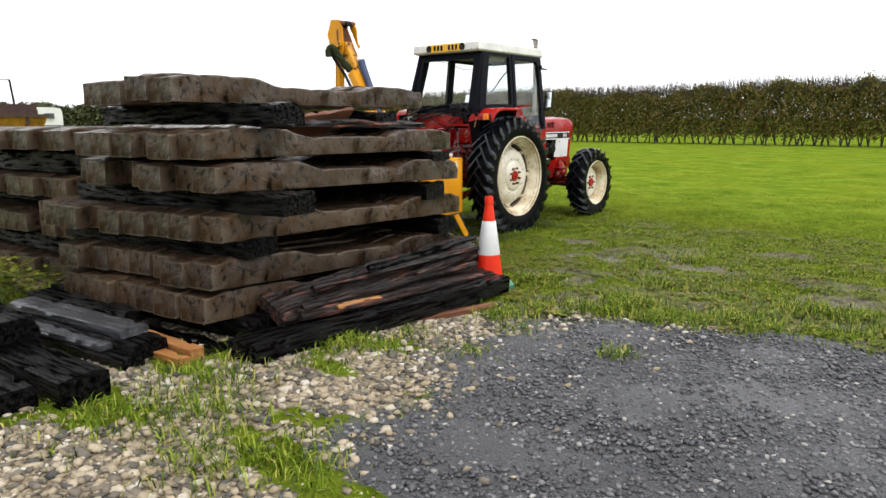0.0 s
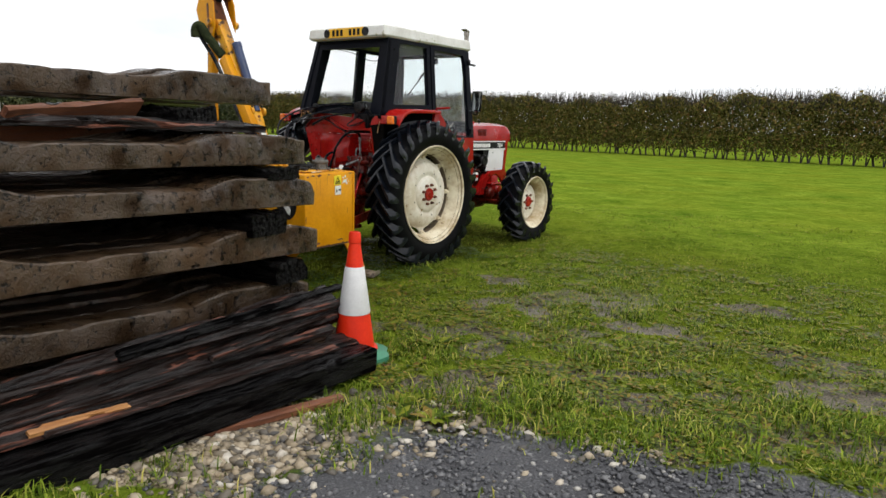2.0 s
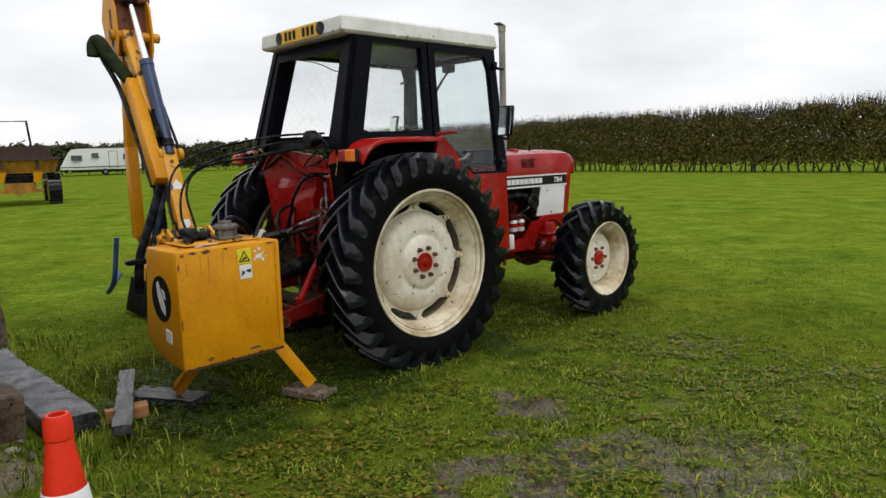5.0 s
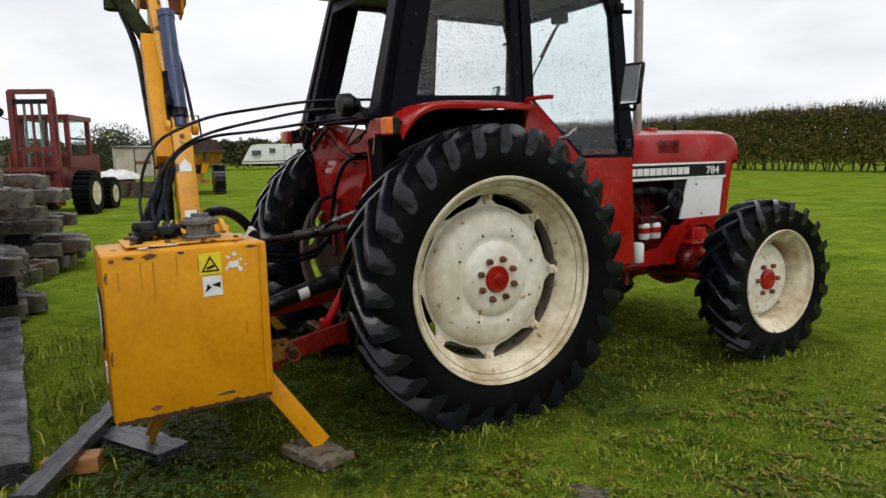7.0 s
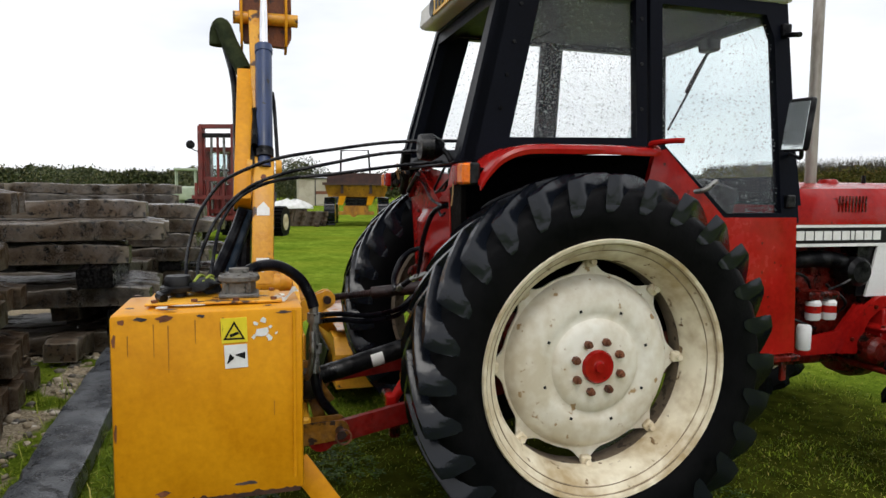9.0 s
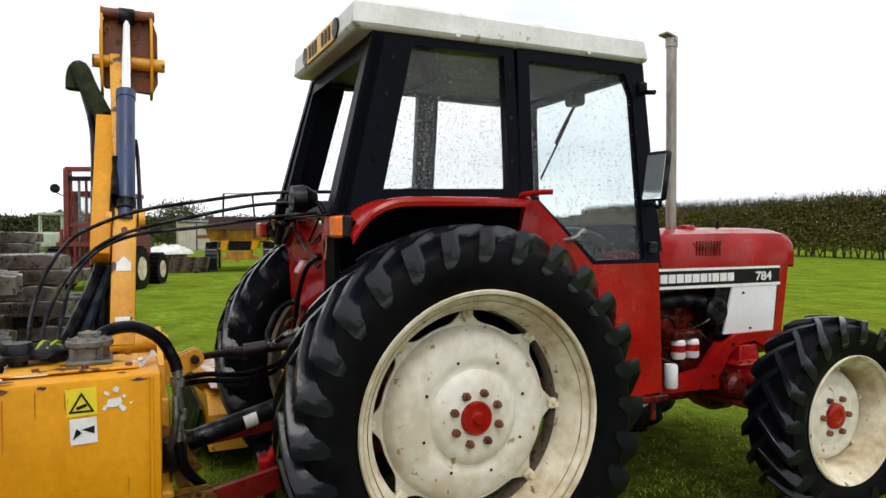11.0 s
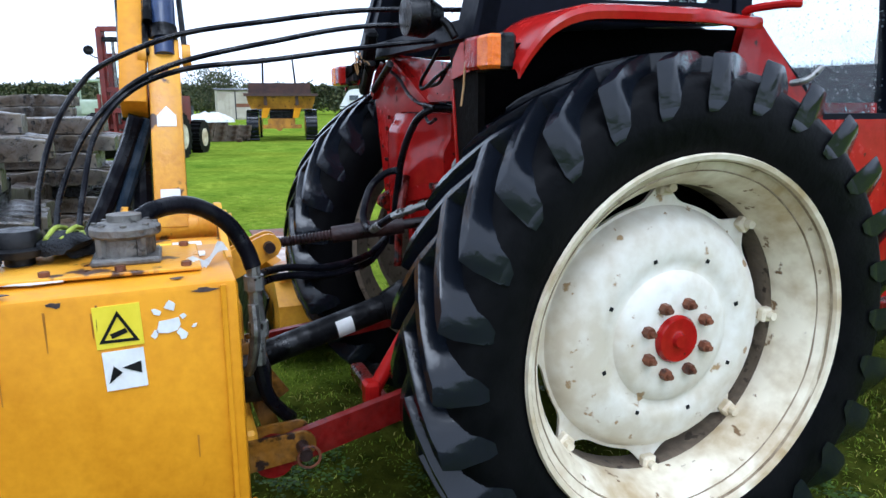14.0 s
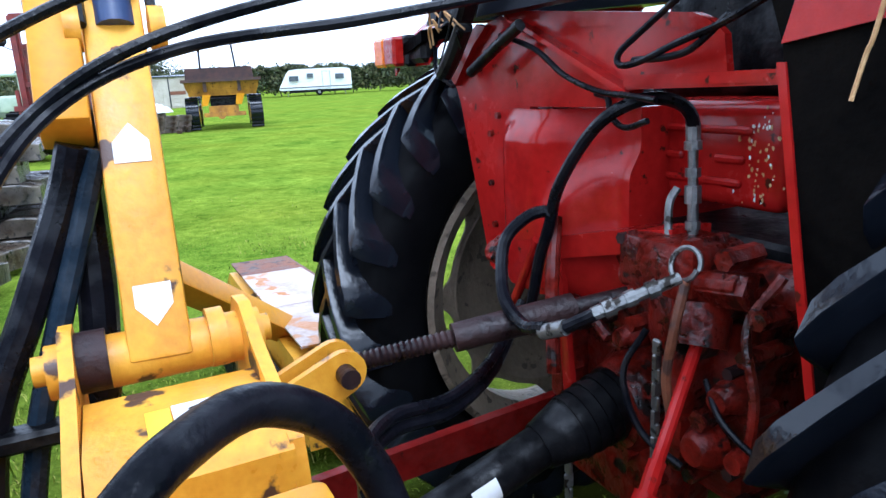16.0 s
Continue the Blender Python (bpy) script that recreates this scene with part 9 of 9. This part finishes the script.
def build_dumper():
    gx, gy = -25.2, 3.0
    gz = ground_z(gx, gy)
    D = thing("site_dumper", "yellow site dumper with a rusty brown skip", "dumper", (gx, gy, gz))
    f = Vector((0.985, -0.17, 0)).normalized()
    s = Vector((-f.y, f.x, 0))
    k = 1.13
    def W(a, b, z):
        return V3(gx, gy, gz) + (f * a + s * b + V3(0, 0, z)) * k
    def frustum(bm, lo, hi):
        r0, r1 = [bm.verts.new(W(*p)) for p in lo], [bm.verts.new(W(*p)) for p in hi]
        bridge(bm, r0, r1); bm.faces.new(r0[::-1]); bm.faces.new(r1)
    def block(bm, a0, a1, b0, b1, z0, z1, da=0.0, db=0.0):
        frustum(bm, [(a0, b0, z0), (a1, b0, z0), (a1, b1, z0), (a0, b1, z0)], [(a0 - da, b0 - db, z1), (a1 + da, b0 - db, z1), (a1 + da, b1 + db, z1), (a0 - da, b1 + db, z1)])
    bm = bmesh.new()
    block(bm, 0.0, 0.92, -0.98, 0.98, 1.03, 1.22, 0.06, 0.06)
    skip = part("skip", bm, SKIP, D, "yellow skip with a brown upper side")
    bm = bmesh.new()
    block(bm, -0.10, 1.00, -1.05, 1.05, 1.22, 1.44, 0.08, 0.05)
    part("skip_wall", bm, SKIP, skip, "rust-stained yellow skip wall")
    bm = bmesh.new()
    block(bm, -0.28, 1.20, -1.17, 1.17, 1.44, 1.53)
    part("skip_lip", bm, BROWN, skip, "grey-brown folded lip of the skip")
    bm = bmesh.new()
    block(bm, -0.34, 0.30, -1.08, 0.98, 1.53, 1.88, 0.02, -0.03)
    part("skip_rim", bm, BROWN, skip, "rusty brown upper skip wall")
    for b in (-0.50, 0.50):
        P(block, "skip_rib", BROWN, skip, 1.0, 1.09, b - 0.05, b + 0.05, 1.15, 1.44)
        bm = bmesh.new()
        frustum(bm, [(0.70, b - 0.16, 0.74), (0.98, b - 0.16, 0.74), (0.98, b + 0.02, 0.74), (0.70, b + 0.02, 0.74)], [(0.8, b - 0.10, 1.06), (1.02, b - 0.10, 1.06), (1.02, b + 0.14, 1.06), (0.8, b + 0.14, 1.06)])
        part("skip_arm", bm, YELLOW, D)
    bm = bmesh.new()
    block(bm, -2.2, 0.6, -0.4, 0.4, 0.55, 0.95)
    block(bm, -2.2, -1.0, -0.45, 0.45, 0.95, 1.35)
    part("chassis", bm, SOOT, D, "dark chassis under the skip")
    bm = bmesh.new()
    block(bm, 0.62, 0.86, -0.46, 0.42, 0.50, 0.72)
    block(bm, 0.62, 0.90, -0.62, 0.62, 0.40, 0.52)
    cyl(bm, W(0.86, -0.1, 0.44), W(0.98, -0.1, 0.44), 0.12 * k, n=12)
    part("front_axle", bm, SKIP, D, "yellow front axle beam")
    for a, r in ((0.45, 0.50), (-1.7, 0.50)):
        for b in (-0.95, 0.95):
            bt, br = bmesh.new(), bmesh.new()
            far_wheel(bt, br, W(a, b, r - 0.02), r * k, 0.38 * k, s)
            w = part("wheel", br, YELLOW_WORN, D)
            part("tyre", bt, LUG, w)
    bm = bmesh.new()
    tube(bm, [W(-0.75, -0.66, 0.95), W(-0.75, -0.60, 2.74), W(-0.75, 0.40, 2.76), W(-0.75, 0.55, 0.95)], 0.045, 8, 1)
    part("roll_bar", bm, SOOT, D, "dark roll bar")


def build_caravan():
    gx, gy = -69.6, 19.6
    gz = ground_z(gx, gy)
    C = thing("caravan", "white touring caravan parked by the far hedge", "caravan", (gx, gy, gz))
    f = Vector((0.28, 0.96, 0)).normalized()
    n = Vector((f.y, -f.x, 0))
    def W(a, b, z):
        return V3(gx, gy, gz) + f * a * 1.25 + n * b * 1.1 + V3(0, 0, z * 1.12)
    prof = [(-2.9, 0.55), (-2.95, 0.75), (-2.35, 1.95), (-2.1, 2.28), (-1.5, 2.36), (2.2, 2.36), (2.75, 2.25), (2.85, 1.9), (2.85, 0.5)]
    bm = bmesh.new()
    prism(bm, [W(a, -1.05, z) for a, z in prof], n * 2.1)
    body = part("body", bm, CARAVAN, C)
    for a, z, w, h in ((-1.75, 1.55, 0.75, 0.45), (-0.45, 1.75, 0.5, 0.4), (1.9, 1.6, 0.7, 0.45)):
        bm = bmesh.new()
        prism(bm, [W(a - w / 2, 1.05, z - h / 2), W(a + w / 2, 1.05, z - h / 2), W(a + w / 2, 1.05, z + h / 2), W(a - w / 2, 1.05, z + h / 2)], n * 0.03)
        part("window", bm, DARK_PANE, body)
    bm = bmesh.new()
    quad_frame(bm, [W(0.5, 1.052, 0.6), W(1.15, 1.052, 0.6), W(1.15, 1.052, 2.1), W(0.5, 1.052, 2.1)], [W(0.53, 1.052, 0.63), W(1.12, 1.052, 0.63), W(1.12, 1.052, 2.07), W(0.53, 1.052, 2.07)], n * 0.02)
    part("door", bm, GREY_WOOD, body)
    bm = bmesh.new()
    prism(bm, [W(-2.9, 1.052, 0.72), W(2.85, 1.052, 0.72), W(2.85, 1.052, 0.80), W(-2.9, 1.052, 0.80)], n * 0.012)
    part("side_stripe", bm, GREY_WOOD, body)
    bm = bmesh.new()
    prism(bm, [W(-2.2, -0.9, 0.30), W(2.6, -0.9, 0.30), W(2.6, -0.9, 0.56), W(-2.2, -0.9, 0.56)], n * 1.8)
    part("chassis", bm, SOOT, C)
    for b in (-1.0, 1.0):
        bt, br = bmesh.new(), bmesh.new()
        far_wheel(bt, br, W(0.2, b, 0.30), 0.31, 0.18, n)
        w = part("wheel", br, STEEL, C)
        part("tyre", bt, RUBBER, w)
    for a in (-2.3, 2.3):
        P(cyl, "corner_steady", STEEL, C, W(a, 0.7, 0.4), W(a, 0.75, -0.02), 0.03, n=8)
    return W


build_caravan()
build_dumper()


def build_forklift():
    gx, gy = -17.6, -1.85
    gz = ground_z(gx, gy)
    F = thing("forklift", "faded red rough-terrain forklift with a tall mast", "forklift", (gx, gy, gz))
    f = Vector((0.93, -0.36, 0)).normalized()
    s = Vector((-f.y, f.x, 0))
    def W(a, b, z):
        return V3(gx, gy, gz) + f * a * 1.12 + s * b * 1.12 + V3(0, 0, z * 1.12)
    def blk(bm, a0, a1, b0, b1, z0, z1, dx=0.0):
        r0 = [bm.verts.new(W(a, b, z0)) for a, b in ((a0, b0), (a1, b0), (a1, b1), (a0, b1))]
        r1 = [bm.verts.new(W(a + dx, b, z1)) for a, b in ((a0, b0), (a1, b0), (a1, b1), (a0, b1))]
        bridge(bm, r0, r1); bm.faces.new(r0[::-1]); bm.faces.new(r1)
    for b in (-0.42, 0.42):
        bm = bmesh.new()
        blk(bm, 0.55, 0.75, b - 0.055, b + 0.055, 0.25, 2.85)
        blk(bm, 0.60, 0.68, b - 0.085, b + 0.085, 0.25, 2.70)
        part("mast_upright", bm, FORK_RED, F)
    for z in (2.84, 2.62, 1.55, 0.75):
        bm = bmesh.new()
        blk(bm, 0.56, 0.72, -0.45, 0.45, z - 0.05, z + 0.05)
        part("mast_crossbar", bm, FORK_RED if z != 2.62 else SOOT, F)
    for b in (-0.16, 0.0, 0.16):
        P(cyl, "lift_cylinder", STEEL if b else FORK_RED, F, W(0.66, b, 0.4), W(0.66, b, 2.6), 0.035, n=10)
    for z in (0.60, 1.10):
        P(blk, "carriage_bar", FORK_RED, F, 0.78, 0.86, -0.6, 0.6, z - 0.05, z + 0.05)
    for b in (-0.5, -0.2, 0.2, 0.5):
        P(blk, "backrest_bar", FORK_RED, F, 0.78, 0.84, b - 0.03, b + 0.03, 0.55, 1.45)
    bm = bmesh.new()
    blk(bm, -1.6, 0.5, -0.45, 0.45, 0.5, 1.15); blk(bm, -2.3, -1.4, -0.4, 0.4, 0.6, 1.45)
    part("body", bm, FORK_RED, F)
    cab = P(blk, "cab", FORK_RED, F, -1.25, 0.1, -0.52, 0.52, 1.10, 1.40, label="faded red cab")
    for a, b in ((-1.25, -0.5), (-1.25, 0.5), (0.1, -0.5), (0.1, 0.5)):
        P(blk, "cab_post", FORK_RED, cab, a - 0.05, a + 0.05, b - 0.05, b + 0.05, 1.40, 2.25)
    P(blk, "cab_roof", FORK_RED, cab, -1.35, 0.2, -0.58, 0.58, 2.25, 2.36)
    for b in (-0.5, 0.5):
        P(blk, "window_rail", SOOT, cab, -1.20, 0.05, b - 0.02, b + 0.02, 1.78, 1.83)
    bm = bmesh.new()
    blk(bm, -1.20, 0.06, 0.50, 0.505, 1.4, 2.25); blk(bm, -1.20, 0.06, -0.505, -0.50, 1.4, 2.25); blk(bm, 0.10, 0.105, -0.45, 0.45, 1.4, 2.25)
    part("glass", bm, TINT_GLASS, cab).visible_shadow = False
    for a, b, r, wd in ((0.1, 0.85, 0.52, 0.38), (0.1, -0.85, 0.52, 0.38), (-1.8, 0.75, 0.42, 0.28), (-1.8, -0.75, 0.42, 0.28)):
        bt, br = bmesh.new(), bmesh.new()
        far_wheel(bt, br, W(a, b, r - 0.02), r * 1.12, wd * 1.12, s)
        w = part("wheel", br, CREAM_DIRTY, F)
        part("tyre", bt, RUBBER, w)
    bm = bmesh.new()
    tube(bm, [W(0.5, -0.42, 2.2), W(0.55, -0.62, 2.25), W(0.55, -0.72, 2.3)], 0.015, 6, 1)
    lathe(bm, [(0.0, -0.05), (0.11, -0.04), (0.12, 0.05), (0.0, 0.06)], W(0.55, -0.75, 2.4), 14, False)
    part("work_lamp", bm, SOOT, F)


build_forklift()


def build_shed():
    gx, gy = -55.0, 4.0
    gz = ground_z(gx, gy)
    S = thing("shed", "beige panelled shed beside a green bush", "shed", (gx, gy, gz))
    for k in range(9):
        P(box, "wall_board", SHED, S, (gx, gy - 1.2 + 0.3 * k, gz + 1.15), (0.05, 0.29, 2.3), None, 0.012)
    bm = bmesh.new()
    box(bm, (gx - 1.2, gy, gz + 1.15), (2.3, 2.68, 2.3), None, 0.01)
    part("wall", bm, SHED, S)
    P(box, "roof", GREY_WOOD, S, (gx - 1.15, gy, gz + 2.34), (2.6, 2.9, 0.08), (0, 3, 0), 0.01)
    for k in range(7):
        P(box, "door_board", BATTEN if k == 3 else SHED, S, (gx + 0.045, gy + 0.62, gz + 0.25 + 0.28 * k), (0.03, 1.1, 0.26), None, 0.008)
    P(box, "door_post", GREY_WOOD, S, (gx + 0.05, gy + 0.02, gz + 1.1), (0.05, 0.09, 2.15), None, 0.008)
    fence = thing("fence", "short grey boarded fence by the shed", "fence", (-52.5, 0.2, ground_z(-52.5, 0.2)))
    for k in range(7):
        P(box, "board", GREY_WOOD, fence, (-52.5, -0.5 + 0.2 * k, ground_z(-52.5, 0) + 0.55), (0.03, 0.18, 1.1), None, 0.006)
    P(box, "rail", GREY_WOOD, fence, (-52.46, 0.1, ground_z(-52.5, 0) + 0.8), (0.04, 1.5, 0.08), None, 0.006)


build_shed()


def build_brick_pile():
    gx, gy = -24.4, 0.35
    gz = ground_z(gx, gy)
    blk = bar_mesh("block", 0.42, 0.30, 0.19, CONCRETE, 0.0, 0.012, 70, 5)
    for row in range(4):
        for k in range(5 if row < 3 else 3):
            for d in range(2):
                ob = new("block", blk)
                ob.matrix_basis = pose(gx - 0.36 * d + random.uniform(-0.03, 0.03), gy - 0.70 + 0.44 * k + 0.05 * row, gz + 0.01 + 0.19 * row, 0, 0, random.uniform(-6, 6))
                tagged(ob, "grey concrete block in a rough pile", "block", "blocks of the pile")
    bm = bmesh.new()
    rows = []
    for j in range(7):
        rows.append([bm.verts.new((gx - 0.2 + 0.42 * math.cos(a) * (1 - (j / 6) ** 2 * 0.9), gy + 0.0 + (0.92 + 0.10 * math.sin(3 * a)) * math.sin(a) * (1 - (j / 6) ** 2 * 0.8), gz + 0.70 + 0.055 * j + (0.02 + 0.025 * j) * noise.noise(V3(a * 1.9, j * 0.7, 3)))) for a in [2 * math.pi * i / 28 for i in range(28)]])
    for a, b in zip(rows, rows[1:]):
        bridge(bm, a, b)
    bm.faces.new(rows[0][::-1]); bm.faces.new(rows[-1])
    tagged(part("bag", bm, BAG), "crumpled white bag lying on the block pile", "bag")
    for k, (dy, dx) in enumerate(((0.75, 0.1), (0.95, -0.25), (-0.8, 0.2))):
        lay("sleeper", SLEEPERS, pose(gx + dx, gy + dy + 0.2, gz + 0.01 + 0.1 * (k == 1), 0, 0, 80 + 12 * k) @ Matrix.Diagonal((0.8, 0.5, 0.7, 1)), "short weathered post lying by the block pile", "timber", "posts by the block pile")


build_brick_pile()


def build_old_machine():
    gx, gy = -38.0, -4.7
    gz = ground_z(gx, gy)
    G = thing("old_machine", "pale green old farm machine far off", "farm machine", (gx, gy, gz))
    P(box, "body", PALE_GREEN, G, (gx, gy, gz + 0.9), (1.6, 1.3, 1.0), None, 0.08, 2)
    P(box, "bonnet", PALE_GREEN, G, (gx + 1.3, gy + 0.1, gz + 1.0), (1.2, 0.8, 0.7), None, 0.08, 2)
    cab = P(box, "cab_roof", PALE_GREEN, G, (gx - 0.2, gy, gz + 2.35), (1.2, 1.2, 0.12), None, 0.03, 2)
    for a in (-0.5, 0.5):
        for b in (-0.5, 0.5):
            P(box, "post", PALE_GREEN, G, (gx - 0.2 + a, gy + b, gz + 1.85), (0.07, 0.07, 0.95), None, 0.01)
    for a in (-0.4, 1.4):
        for b in (-0.75, 0.75):
            bt, br = bmesh.new(), bmesh.new()
            far_wheel(bt, br, (gx + a, gy + b, gz + 0.48), 0.5, 0.3, (0, 1, 0))
            w = part("wheel", br, CREAM_DIRTY, G)
            part("tyre", bt, RUBBER, w)


build_old_machine()
